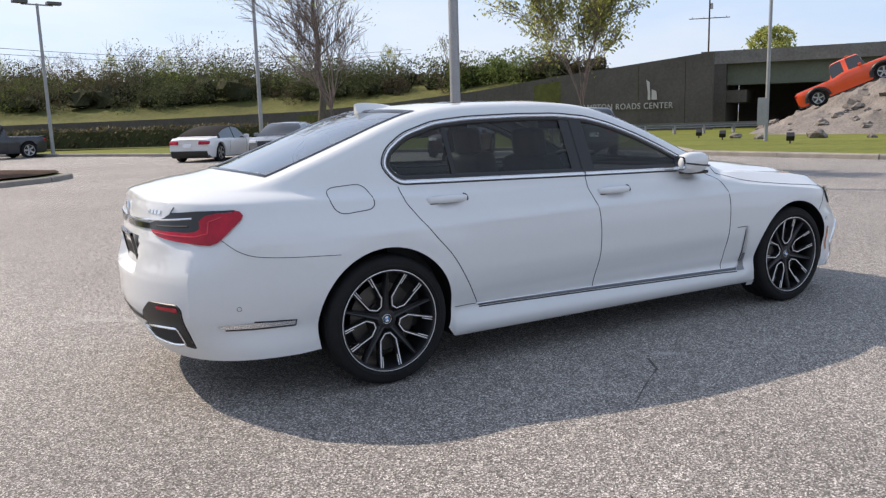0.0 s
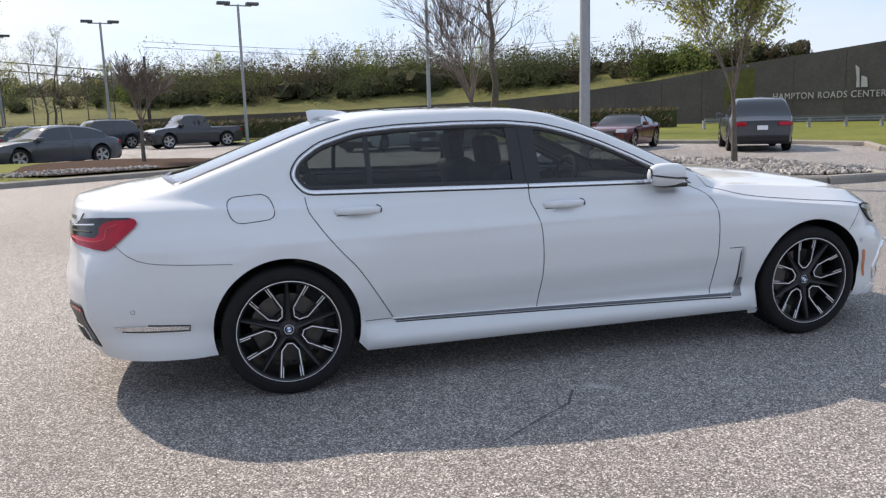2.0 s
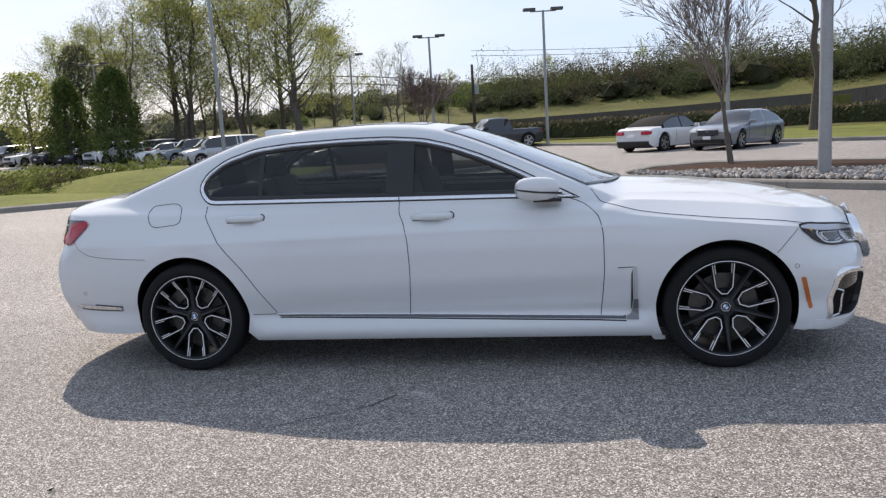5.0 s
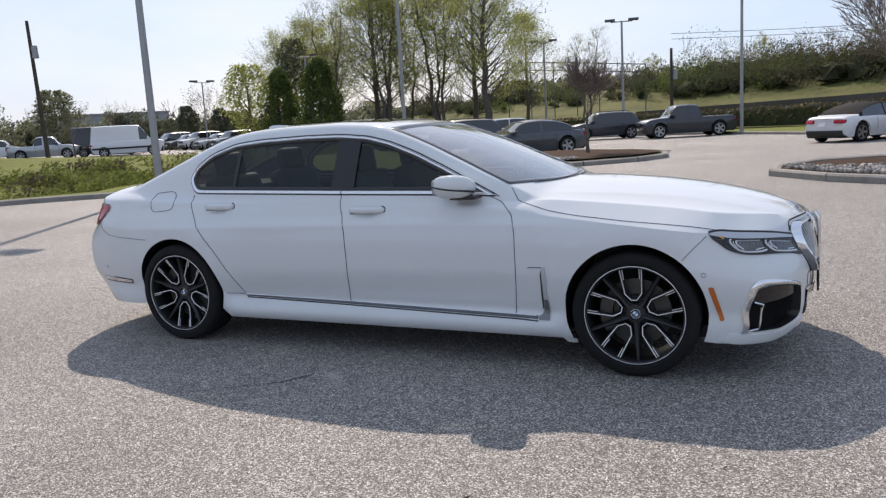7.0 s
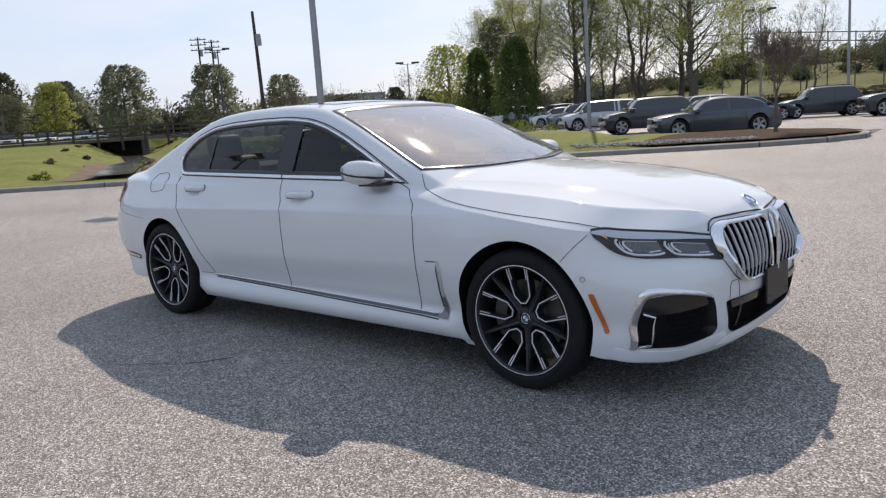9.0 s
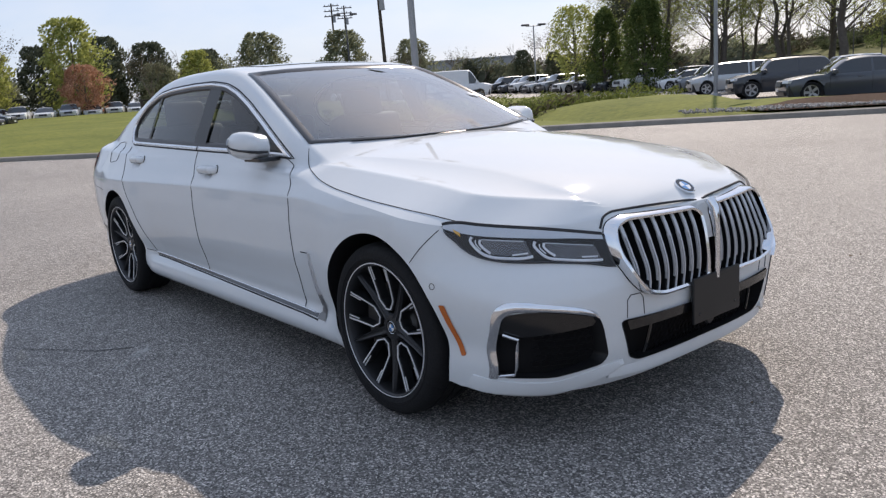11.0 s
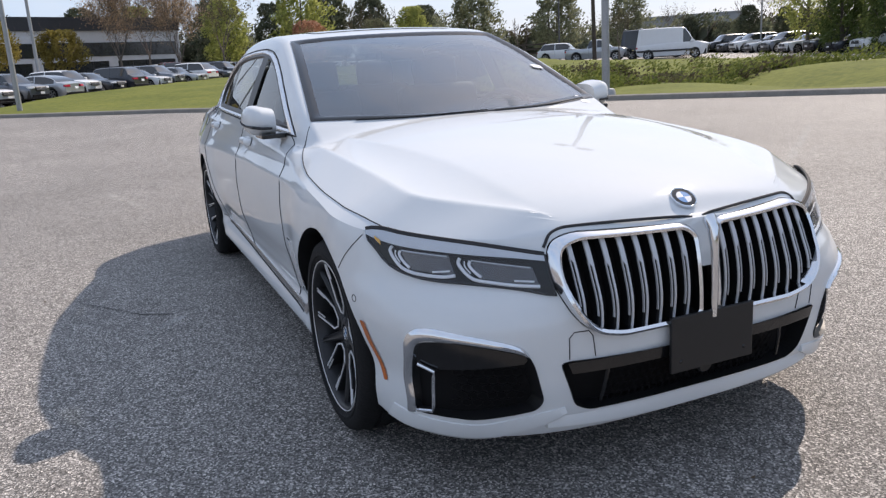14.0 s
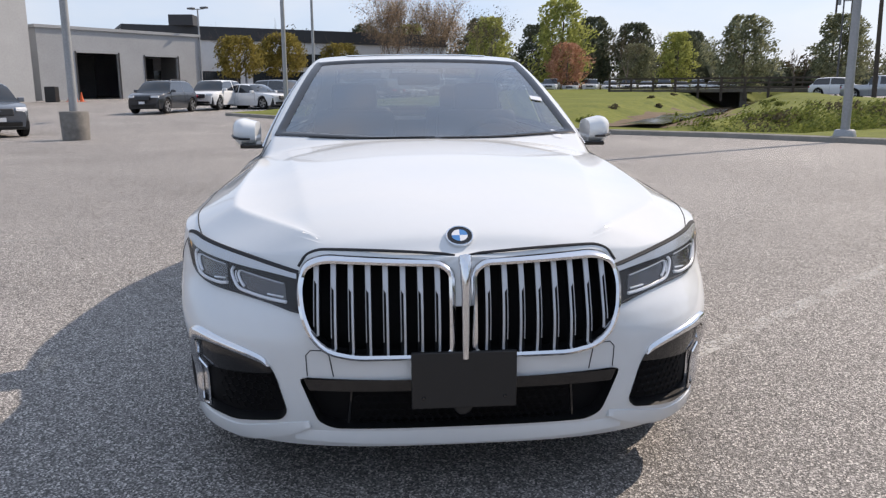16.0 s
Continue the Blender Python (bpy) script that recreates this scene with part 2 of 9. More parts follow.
# ---- building tools ----
def part(name, bm, material, parent=None, label="", smooth=0.0):
    """Links a bmesh as one mesh object, under a thing or a part. smooth: the angle up to which edges are shaded round."""
    me = bpy.data.meshes.new(name)
    bm.normal_update()
    if smooth:
        for f in bm.faces:
            f.smooth = True
        lim = radians(smooth)
        for e in bm.edges:
            if len(e.link_faces) == 2 and e.calc_face_angle(0.0) > lim:
                e.smooth = False
    bm.to_mesh(me)
    bm.free()
    for m in material if isinstance(material, (list, tuple)) else (material,):
        me.materials.append(m)
    ob = new(name, me)
    if parent is not None:
        ob.parent = parent
    if label:
        ob["label"] = label
    return ob


def thing(name, m, label, category, group="", kind=""):
    ob = new(name)
    ob.empty_display_size = 0.2
    ob.matrix_world = m
    return tagged(ob, label, category, group, kind)


def box(bm, x0, x1, y0, y1, z0, z1, m=None):
    vs = [bm.verts.new((x, y, z)) for x in (x0, x1) for y in (y0, y1) for z in (z0, z1)]
    for q in ((0, 1, 3, 2), (4, 6, 7, 5), (0, 4, 5, 1), (2, 3, 7, 6), (0, 2, 6, 4), (1, 5, 7, 3)):
        bm.faces.new([vs[i] for i in q])
    if m is not None:
        bmesh.ops.transform(bm, matrix=m, verts=vs)
    return vs


def bevel_all(bm, w, seg=2):
    bmesh.ops.bevel(bm, geom=list(bm.edges), offset=w, segments=seg, affect="EDGES", profile=0.6, clamp_overlap=True)


def bbox(x0, x1, y0, y1, z0, z1, w=0.01, seg=2):
    bm = bmesh.new()
    box(bm, x0, x1, y0, y1, z0, z1)
    bmesh.ops.recalc_face_normals(bm, faces=bm.faces)
    bevel_all(bm, w, seg)
    return bm


def tube(bm, pts, rad, sides=8, cap=True, closed=False):
    """A round bar along pts; rad: one radius or one for each point."""
    pts = [Vector(p) for p in pts]
    n = len(pts)
    rads = rad if isinstance(rad, (list, tuple)) else [rad] * n
    rings, up = [], None
    for i, p in enumerate(pts):
        a = pts[(i - 1) % n] if closed or i > 0 else p
        b = pts[(i + 1) % n] if closed or i < n - 1 else p
        d = (b - a).normalized()
        if up is None:
            up = Vector((0, 0, 1)) if abs(d.z) < 0.9 else Vector((1, 0, 0))
        s = d.cross(up).normalized()
        up = s.cross(d).normalized()
        rings.append([bm.verts.new(p + rads[i] * (math.cos(t) * s + math.sin(t) * up)) for t in (2 * math.pi * j / sides for j in range(sides))])
    for i in range(n if closed else n - 1):
        r, q = rings[i], rings[(i + 1) % n]
        for j in range(sides):
            bm.faces.new((r[j], r[(j + 1) % sides], q[(j + 1) % sides], q[j]))
    if cap and not closed:
        bm.faces.new(rings[0][::-1])
        bm.faces.new(rings[-1])
    return rings


def lathe(bm, prof, seg=32, m=None):
    """Turns a profile of (radius, height) round z; m sets it in place."""
    rings = []
    for r, h in prof:
        rings.append([bm.verts.new((r * math.cos(2 * math.pi * j / seg), r * math.sin(2 * math.pi * j / seg), h)) for j in range(seg)])
    for a, b in zip(rings, rings[1:]):
        for j in range(seg):
            bm.faces.new((a[j], a[(j + 1) % seg], b[(j + 1) % seg], b[j]))
    if m is not None:
        bmesh.ops.transform(bm, matrix=m, verts=[v for r in rings for v in r])
    return rings


def spline(keys):
    """A smooth function through (x, value) keys: monotone cubic."""
    xs = np.array([k[0] for k in keys], float)
    ys = np.array([k[1] for k in keys], float)
    h, d = np.diff(xs), np.diff(ys) / np.diff(xs)
    m = np.zeros(len(xs))
    m[0], m[-1] = d[0], d[-1]
    for i in range(1, len(xs) - 1):
        if d[i - 1] * d[i] > 0:
            w1, w2 = 2 * h[i] + h[i - 1], h[i] + 2 * h[i - 1]
            m[i] = (w1 + w2) / (w1 / d[i - 1] + w2 / d[i])

    def f(x):
        if x <= xs[0]:
            return float(ys[0])
        if x >= xs[-1]:
            return float(ys[-1])
        i = int(np.searchsorted(xs, x) - 1)
        t = (x - xs[i]) / h[i]
        return float((1 + 2 * t) * (1 - t) ** 2 * ys[i] + t * (1 - t) ** 2 * h[i] * m[i] + t * t * (3 - 2 * t) * ys[i + 1] + t * t * (t - 1) * h[i] * m[i + 1])

    return f


def inside(p, poly):
    x, y = p
    c = False
    for (x0, y0), (x1, y1) in zip(poly, poly[1:] + poly[:1]):
        if (y0 > y) != (y1 > y) and x < (x1 - x0) * (y - y0) / (y1 - y0) + x0:
            c = not c
    return c


def rounded(poly, r=0.05, seg=4):
    """A 2D outline with rounded corners."""
    out = []
    n = len(poly)
    for i in range(n):
        p, a, b = Vector(poly[i]), Vector(poly[i - 1]), Vector(poly[(i + 1) % n])
        k = min(r, (a - p).length * 0.45, (b - p).length * 0.45)
        s, e = p + (a - p).normalized() * k, p + (b - p).normalized() * k
        for j in range(seg + 1):
            t = j / seg
            out.append(tuple((1 - t) ** 2 * s + 2 * t * (1 - t) * p + t * t * e))
    return out


def densify(poly, step):
    out = []
    for a, b in zip(poly, poly[1:] + poly[:1]):
        n = max(1, int((Vector(b) - Vector(a)).length / step))
        out += [tuple(Vector(a).lerp(Vector(b), j / n)) for j in range(n)]
    return out


def G(x, y):
    """Height of the ground: level round the car, rising gently to the west."""
    return 0.02 * min(max(0.0, -x - 22), 60)

# ---- ground ----
KERB_WEST = [(-1.9, 21.6), (-1.7, 20.2), (-2.3, 18.8), (-3.6, 17.5), (-6.2, 16.0), (-8.4, 14.7), (-13.0, 11.7), (-16.2, 9.4), (-18.6, 6.8), (-23.6, 3.2), (-26.0, 1.0), (-31.0, -5.0), (-34.0, -7.5)]
BASIN = KERB_WEST + [(-44, -3.0), (-54, 3.5), (-70, 11), (-100, 20), (-112, 36), (-102, 62), (-78, 48), (-62, 38), (-50, 32.5), (-36, 31.5), (-24, 33.5), (-13.5, 25.5), (-10.5, 22.8), (-6, 24.2), (-3.2, 24)]
KERB_NORTH = [(-30, 58), (-16, 51), (-2.9, 43.8), (1.6, 37.0), (3.6, 33.5), (10.5, 27.2), (14.5, 23.5), (17.6, 19.0), (18.3, 16.2), (16.4, 13.6), (17.0, 7.8), (19.5, 0.0), (24, -14)]
NORTH = KERB_NORTH + [(60, -20), (70, 30), (60, 60), (40, 80), (-10, 98), (-40, 100)]
ISLAND = [(1.8, 12.3), (2.8, 10.8), (6.2, 7.9), (8.4, 6.7), (9.7, 6.7), (10.3, 7.6), (10.5, 11.0), (8.6, 13.4), (5.8, 15.4), (4.0, 16.0), (2.6, 15.2), (1.8, 13.6)]
DITCH = [(-24.0, 9.5), (-36, 17.2), (-58, 28), (-74, 38), (-95, 50)]
HOLLOW = [(-12.5, 19.4), (-22, 20.5)], [(-20.5, 11.5), (-22, 18), (-23, 25), (-23, 32)]


def seg_dist(p, line):
    best = 1e9
    for a, b in zip(line, line[1:]):
        a, b = Vector(a), Vector(b)
        t = max(0.0, min(1.0, (p - a).dot(b - a) / (b - a).length_squared))
        best = min(best, (p - a - (b - a) * t).length)
    return best


def basin_z(x, y):
    p = Vector((x, y))
    d = seg_dist(p, DITCH)
    k = seg_dist(p, KERB_WEST)
    edge = min(1.0, max(0.0, (k - 0.5) / 2))
    deep = min(1.6, 0.3 + 0.03 * max(0, -x - 24)) * math.exp(-(d / 3.0) ** 4) * edge
    deep = max(deep, 0.75 * math.exp(-(min(seg_dist(p, h) for h in HOLLOW) / 2.2) ** 2) * edge)
    lumps = 0.06 * noise.noise(Vector((x * 0.4, y * 0.4, 0))) * min(1.0, k / 2)
    return G(x, y) + 0.13 - deep + lumps + 0.25 * min(1.0, max(0, k - 3) / 10)


def sheet():
    """One asphalt sheet out to the horizon, sunk under the planted areas."""
    bm = bmesh.new()
    ring = [0, 3, 6, 9, 12, 14, 16] + [18 + 1.5 * i for i in range(30)] + [66, 74, 84, 96, 110, 140, 200, 320, 600, 1200, 2500]
    seg = 144
    vs = []
    for r in ring:
        row = []
        for j in range(seg if r else 1):
            a = 2 * math.pi * j / seg
            x, y = r * math.cos(a), r * math.sin(a)
            z = G(x, y)
            for poly, line in ((BASIN, KERB_WEST), (NORTH, KERB_NORTH)):
                if inside((x, y), poly) and seg_dist(Vector((x, y)), line) > 1.2:
                    z -= 3.0
            row.append(bm.verts.new((x, y, z)))
        vs.append(row)
    for j in range(seg):
        bm.faces.new((vs[0][0], vs[1][j], vs[1][(j + 1) % seg]))
    for a, b in zip(vs[1:], vs[2:]):
        for j in range(seg):
            bm.faces.new((a[j], b[j], b[(j + 1) % seg], a[(j + 1) % seg]))
    bmesh.ops.recalc_face_normals(bm, faces=bm.faces)
    return tagged(part("ground", bm, M_ASPHALT, smooth=40), "grey weathered asphalt of a wide car park", "ground", kind="structure")


def area(name, poly, step, zf, material, label, category):
    """A planted surface over a plan outline, with its own heights."""
    bm = bmesh.new()
    pts = densify(poly, step)
    vs = [bm.verts.new((x, y, 0)) for x, y in pts]
    bm.faces.new(vs)
    bmesh.ops.triangulate(bm, faces=bm.faces)
    x0, x1 = min(p[0] for p in poly), max(p[0] for p in poly)
    y0, y1 = min(p[1] for p in poly), max(p[1] for p in poly)
    for i in range(1, int((x1 - x0) / step)):
        bmesh.ops.bisect_plane(bm, geom=list(bm.verts) + list(bm.edges) + list(bm.faces), plane_co=(x0 + i * step, 0, 0), plane_no=(1, 0, 0))
    for i in range(1, int((y1 - y0) / step)):
        bmesh.ops.bisect_plane(bm, geom=list(bm.verts) + list(bm.edges) + list(bm.faces), plane_co=(0, y0 + i * step, 0), plane_no=(0, 1, 0))
    for v in bm.verts:
        v.co.z = zf(v.co.x, v.co.y)
    bmesh.ops.recalc_face_normals(bm, faces=bm.faces)
    if sum(f.normal.z for f in bm.faces) < 0:
        bmesh.ops.reverse_faces(bm, faces=bm.faces)
    return tagged(part(name, bm, material, smooth=60), label, category, kind="structure")


def kerb(line, closed, parent_name, label):
    """A concrete kerb as separate cast lengths with joints."""
    top = thing(parent_name, Matrix(), label, "kerb", kind="structure")
    pts = densify(line, 1.6) if closed else []
    if not closed:
        for a, b in zip(line, line[1:]):
            n = max(1, int((Vector(b) - Vector(a)).length / 2.2))
            pts += [tuple(Vector(a).lerp(Vector(b), j / n)) for j in range(n)]
        pts.append(line[-1])
    runs = list(zip(pts, pts[1:] + pts[:1])) if closed else list(zip(pts, pts[1:]))
    for a, b in runs:
        a, b = Vector(a), Vector(b)
        d = (b - a).normalized()
        n = Vector((-d.y, d.x))
        bm = bmesh.new()
        prof = ((-0.10, -0.10), (-0.10, 0.11), (-0.07, 0.145), (0.05, 0.15), (0.12, 0.12), (0.14, -0.10))
        ends = []
        for p, s in ((a, 0.004), (b, -0.004)):
            z = G(p.x, p.y)
            q = p + d * s
            ends.append([bm.verts.new((q.x + n.x * u, q.y + n.y * u, z + h)) for u, h in prof])
        k = len(prof)
        for i in range(k):
            bm.faces.new((ends[0][i], ends[0][(i + 1) % k], ends[1][(i + 1) % k], ends[1][i]))
        bm.faces.new(ends[0][::-1])
        bm.faces.new(ends[1])
        bmesh.ops.recalc_face_normals(bm, faces=bm.faces)
        part("kerb_stone", bm, M_CURB, top)
    return top


sheet()
area("grass_basin", BASIN, 1.6, basin_z, M_GRASS, "mown spring grass sloping into a drainage ditch", "grass")
area("grass_verge", NORTH, 2.0, lambda x, y: G(x, y) + 0.13, M_GRASS, "mown grass strip along the car park", "grass")
area("planting_island", ISLAND, 0.6, lambda x, y: 0.09 + 0.06 * min(1.0, seg_dist(Vector((x, y)), ISLAND + ISLAND[:1]) / 1.5), M_MULCH, "dark bark mulch bed of a kerbed island", "planting bed")
MULCH = [(-1.95, 21.5), (-1.9, 20.3), (-2.5, 19.0), (-3.8, 17.9), (-6.2, 16.5), (-7.6, 17.5), (-8.0, 21), (-7.0, 23.4), (-5.0, 23.8), (-3.3, 23.4)]
area("mulch_bed", MULCH, 0.8, lambda x, y: basin_z(x, y) + 0.06, M_MULCH, "dark bark mulch bed round a young tree", "planting bed")
kerb(KERB_WEST, False, "kerb_west", "worn grey concrete kerb along the grass basin")
kerb(KERB_NORTH, False, "kerb_north", "worn grey concrete kerb along the verge")
kerb(ISLAND, True, "kerb_island", "rounded concrete kerb round a planted island")


def worn_line(x0, y0, x1, y1, w=0.1):
    """A faded marking on the asphalt."""
    bm = bmesh.new()
    a, b = Vector((x0, y0)), Vector((x1, y1))
    d = (b - a).normalized()
    n = Vector((-d.y, d.x)) * w / 2
    bm.faces.new([bm.verts.new((p.x, p.y, 0.004)) for p in (a - n, b - n, b + n, a + n)])
    tagged(part("worn_line", bm, M_WORN), "faded worn white marking on the asphalt", "road marking", kind="structure")


for q in ((1.6, 0.7, -4.5, 8.3), (-3.2, 1.9, -2.5, 1.3), (-4.6, 1.85, -3.8, 2.05), (-10.3, 3.9, -8.2, 4.45), (-2.3, -3.5, -2.42, -3.0), (-5.6, -1.6, -4.2, -1.25)):
    worn_line(*q)
worn_line(-0.12, -1.28, 0.12, -1.52, 0.06)

# a crack and some litter on the asphalt
bm = bmesh.new()
rng = random.Random(31)
for run in (((-0.75, -1.82), (-0.6, -1.7), (-0.42, -1.58), (-0.3, -1.5), (-0.2, -1.33)), ((-9.5, 1.0), (-8.2, 1.5), (-7.5, 2.4), (-6.1, 2.8))):
    rows = [[bm.verts.new((x + rng.uniform(-0.01, 0.01) + s * 0.0018, y - s * 0.0018, 0.003)) for s in (-1, 1)] for x, y in run]
    for a, b in zip(rows, rows[1:]):
        bm.faces.new((a[0], a[1], b[1], b[0]))
bmesh.ops.recalc_face_normals(bm, faces=bm.faces)
tagged(part("asphalt_crack", bm, mat("crack_tar", (0.125, 0.12, 0.115), 0.9, vary=0.3)), "thin dark cracks in the asphalt", "crack", kind="stuff")
bm = bmesh.new()
for _ in range(170):
    a, r = rng.uniform(0, 6.283), rng.uniform(2.2, 11)
    c = Vector((0.4 + r * math.cos(a), r * math.sin(a), 0.006))
    s, t = rng.uniform(0.006, 0.02), rng.uniform(0, 6.283)
    u, v = Vector((math.cos(t), math.sin(t), 0)) * s, Vector((-math.sin(t), math.cos(t), 0)) * s * 0.55
    up = Vector((0, 0, s * 0.5))
    q = [bm.verts.new(p) for p in (c - u + up, c + v, c + u + up * 0.6, c - v)]
    bm.faces.new(q)
tagged(part("leaf_litter", bm, island_mat("dry_litter", (0.025, 0.018, 0.012), (0.16, 0.12, 0.08), 0.9, 0.1)), "scattered bits of dry leaf and grit on the asphalt", "litter", kind="stuff")

# earth bed of the ditch, with water standing in it
def ditch_strip(name, half, lift, material, label, category):
    bm = bmesh.new()
    rows = []
    for p, q in zip(DITCH, DITCH[1:]):
        p, q = Vector(p), Vector(q)
        d = (q - p).normalized()
        n = int((q - p).length / 1.2)
        for i in range(n):
            c = p.lerp(q, i / n)
            w = half * (1 + 0.35 * noise.noise(Vector((c.x * 0.3, c.y * 0.3, half))))
            flat = basin_z(c.x, c.y) + lift
            row = []
            for u in (-1, -0.6, -0.2, 0.2, 0.6, 1):
                x, y = c.x - d.y * u * w, c.y + d.x * u * w
                row.append(bm.verts.new((x, y, flat if half < 1.2 else basin_z(x, y) + lift)))
            rows.append(row)
    for a, b in zip(rows, rows[1:]):
        for j in range(5):
            bm.faces.new((a[j], a[j + 1], b[j + 1], b[j]))
    bmesh.ops.recalc_face_normals(bm, faces=bm.faces)
    tagged(part(name, bm, material, smooth=60), label, category, kind="structure")


ditch_strip("ditch_bed", 2.2, 0.03, mat("ditch_earth", (0.20, 0.15, 0.105), 0.95, alt=(0.10, 0.075, 0.055), scale=1.2, bump=0.8, bump_scale=9, spec=0.1), "bare brown earth along the ditch", "ditch")
ditch_strip("ditch_water", 0.8, 0.14, mat("ditch_water", (0.07, 0.058, 0.042), 0.12, vary=0.2, scale=0.8, bump=0.05, bump_scale=3), "still dark water standing in the ditch", "water")

# ---- hill, walls, bridge ----
def loft_wall(bm, line, thick):
    """An upright wall along (x, y, z0, z1) stations."""
    rows = []
    for i, (x, y, z0, z1) in enumerate(line):
        a, b = line[max(0, i - 1)], line[min(len(line) - 1, i + 1)]
        d = Vector((b[0] - a[0], b[1] - a[1], 0)).normalized()
        n = Vector((-d.y, d.x, 0)) * thick
        rows.append([bm.verts.new(p) for p in ((x, y, z0), (x, y, z1), (x + n.x, y + n.y, z1), (x + n.x, y + n.y, z0))])
    for a, b in zip(rows, rows[1:]):
        for i in range(4):
            bm.faces.new((a[i], a[(i + 1) % 4], b[(i + 1) % 4], b[i]))
    bm.faces.new(rows[0][::-1])
    bm.faces.new(rows[-1])
    bmesh.ops.recalc_face_normals(bm, faces=bm.faces)


WALL = [(-14, 78, 0.6, 1.45), (9.7, 69.4, 0.4, 1.85), (21.4, 63.0, 0.3, 2.2), (26.0, 55.8, 0.2, 2.65), (30.5, 49.5, 0.1, 3.3), (34.3, 44.5, 0, 4.1), (39.6, 36.0, 0, 5.1), (40.6, 34.4, 0, 5.3)]


def retaining_wall():
    top = thing("wall_north", Matrix(), "dark brown weathered concrete retaining wall rising beside the verge", "wall", kind="structure")
    pieces = []
    for a, b in zip(WALL, WALL[1:]):
        n = max(1, round((Vector(b[:2]) - Vector(a[:2])).length / 3.2))
        for j in range(n):
            p = [a[k] + (b[k] - a[k]) * j / n for k in range(4)]
            q = [a[k] + (b[k] - a[k]) * (j + 1) / n for k in range(4)]
            d = (Vector(q[:2]) - Vector(p[:2])).normalized() * 0.015
            bm = bmesh.new()
            loft_wall(bm, [(p[0] + d.x, p[1] + d.y, p[2] - 0.5, p[3]), (q[0] - d.x, q[1] - d.y, q[2] - 0.5, q[3])], 0.5)
            part("wall_panel", bm, M_WALL, top)
    bm = bmesh.new()
    for i in range(len(WALL) - 1):
        a, b = WALL[i], WALL[i + 1]
        loft_wall(bm, [(a[0], a[1], a[3] + 0.004, a[3] + 0.22), (b[0], b[1], b[3] + 0.004, b[3] + 0.22)], 0.6)
    part("coping", bm, M_WALL, top)


def wall_top(x):
    for a, b in zip(WALL, WALL[1:]):
        if a[0] <= x <= b[0]:
            t = (x - a[0]) / (b[0] - a[0])
            return a[1] + t * (b[1] - a[1]), a[3] + t * (b[3] - a[3])
    return (WALL[0][1] - (x - WALL[0][0]) * 0.36, 2.0) if x < WALL[0][0] else (30, 5.9)


def hill_z(x, y):
    """A long embankment behind the wall."""
    wy, wz = wall_top(x)
    d = (y - wy) * 0.9
    rise = max(0.0, min(1.0, d / 26))
    crest = 5.6 + 0.4 * math.sin(x * 0.08)
    low = -0.4 if x < -30 else 0.0
    return wz - 0.15 + (max(crest, wz + 0.8) - wz) * (rise * rise * (3 - 2 * rise)) + low + 0.15 * noise.noise(Vector((x * 0.1, y * 0.1, 3)))


def hill():
    bm = bmesh.new()
    rows = []
    for i in range(72):
        x = -110 + i * 2.1
        wy, wz = wall_top(x)
        row = []
        # a bank at the foot, upright where the wall hides it
        row.append(bm.verts.new((x, wy + 0.05 - (5.0 if x < -14.2 else 0.0), -0.2)))
        for j in range(26):
            y = wy + 0.05 + 1.9 * j + (0.09 * max(0, j - 18) ** 3)
            row.append(bm.verts.new((x, y, hill_z(x, y))))
        rows.append(row)
    for a, b in zip(rows, rows[1:]):
        for j in range(26):
            bm.faces.new((a[j], b[j], b[j + 1], a[j + 1]))
    bmesh.ops.recalc_face_normals(bm, faces=bm.faces)
    tagged(part("hill_ground", bm, M_HILLGRASS, smooth=60), "grassy embankment with rough spring grass", "hillside", kind="structure")


def slope_front():
    """Grass between hedge and embankment, where no wall shows."""
    area("grass_slope", [(-112, 40), (-60, 62), (-40, 78), (-14, 77.8), (10.5, 69.0), (22, 62.7), (26.8, 56.4), (30.8, 49.4), (20, 44), (5, 45), (-8, 50), (-26, 60), (-60, 52), (-112, 32)], 4.0,
         lambda x, y: G(x, y) + 0.15 + 0.02 * max(0, y - 45), M_HILLGRASS, "rough grass behind the clipped hedge", "grass")


retaining_wall()
hill()
slope_front()

# ---- the white saloon ----
M_PAINT = mat("white_pearl_paint", (0.65, 0.672, 0.685), 0.5, vary=0.01, scale=3, coat=1.0, spec=0.0)
M_CHROME = mat("chrome", (0.80, 0.81, 0.83), 0.12, 1.0, vary=0.03, scale=6)
M_BLACK = mat("black_plastic", (0.012, 0.012, 0.013), 0.42, vary=0.1, scale=20)
M_GLOSSBLACK = mat("gloss_black_trim", (0.008, 0.008, 0.009), 0.14, vary=0.05, scale=10, coat=0.2)
M_TYRE = mat("tyre_rubber", (0.014, 0.014, 0.015), 0.8, spec=0.25, vary=0.2, scale=14, bump=0.2, bump_scale=90)
M_RIM = mat("graphite_rim_paint", (0.035, 0.036, 0.039), 0.36, 0.5, vary=0.1, scale=10)
M_MACHINED = mat("machined_alloy", (0.86, 0.86, 0.87), 0.38, 0.45, vary=0.05, scale=30)
M_DISC = mat("brake_steel", (0.10, 0.095, 0.09), 0.45, 0.8, vary=0.2, scale=20)
M_MESH = mat("intake_mesh_black", (0.007, 0.007, 0.008), 0.7, vary=0.1, scale=20, spec=0.15)
M_SEAM = mat("panel_gap_shadow", (0.03, 0.03, 0.033), 0.8, vary=0.1, scale=20)
M_GLASS = glass_mat("tinted_side_glass", (0.36, 0.40, 0.40), 0.0, 0.035)
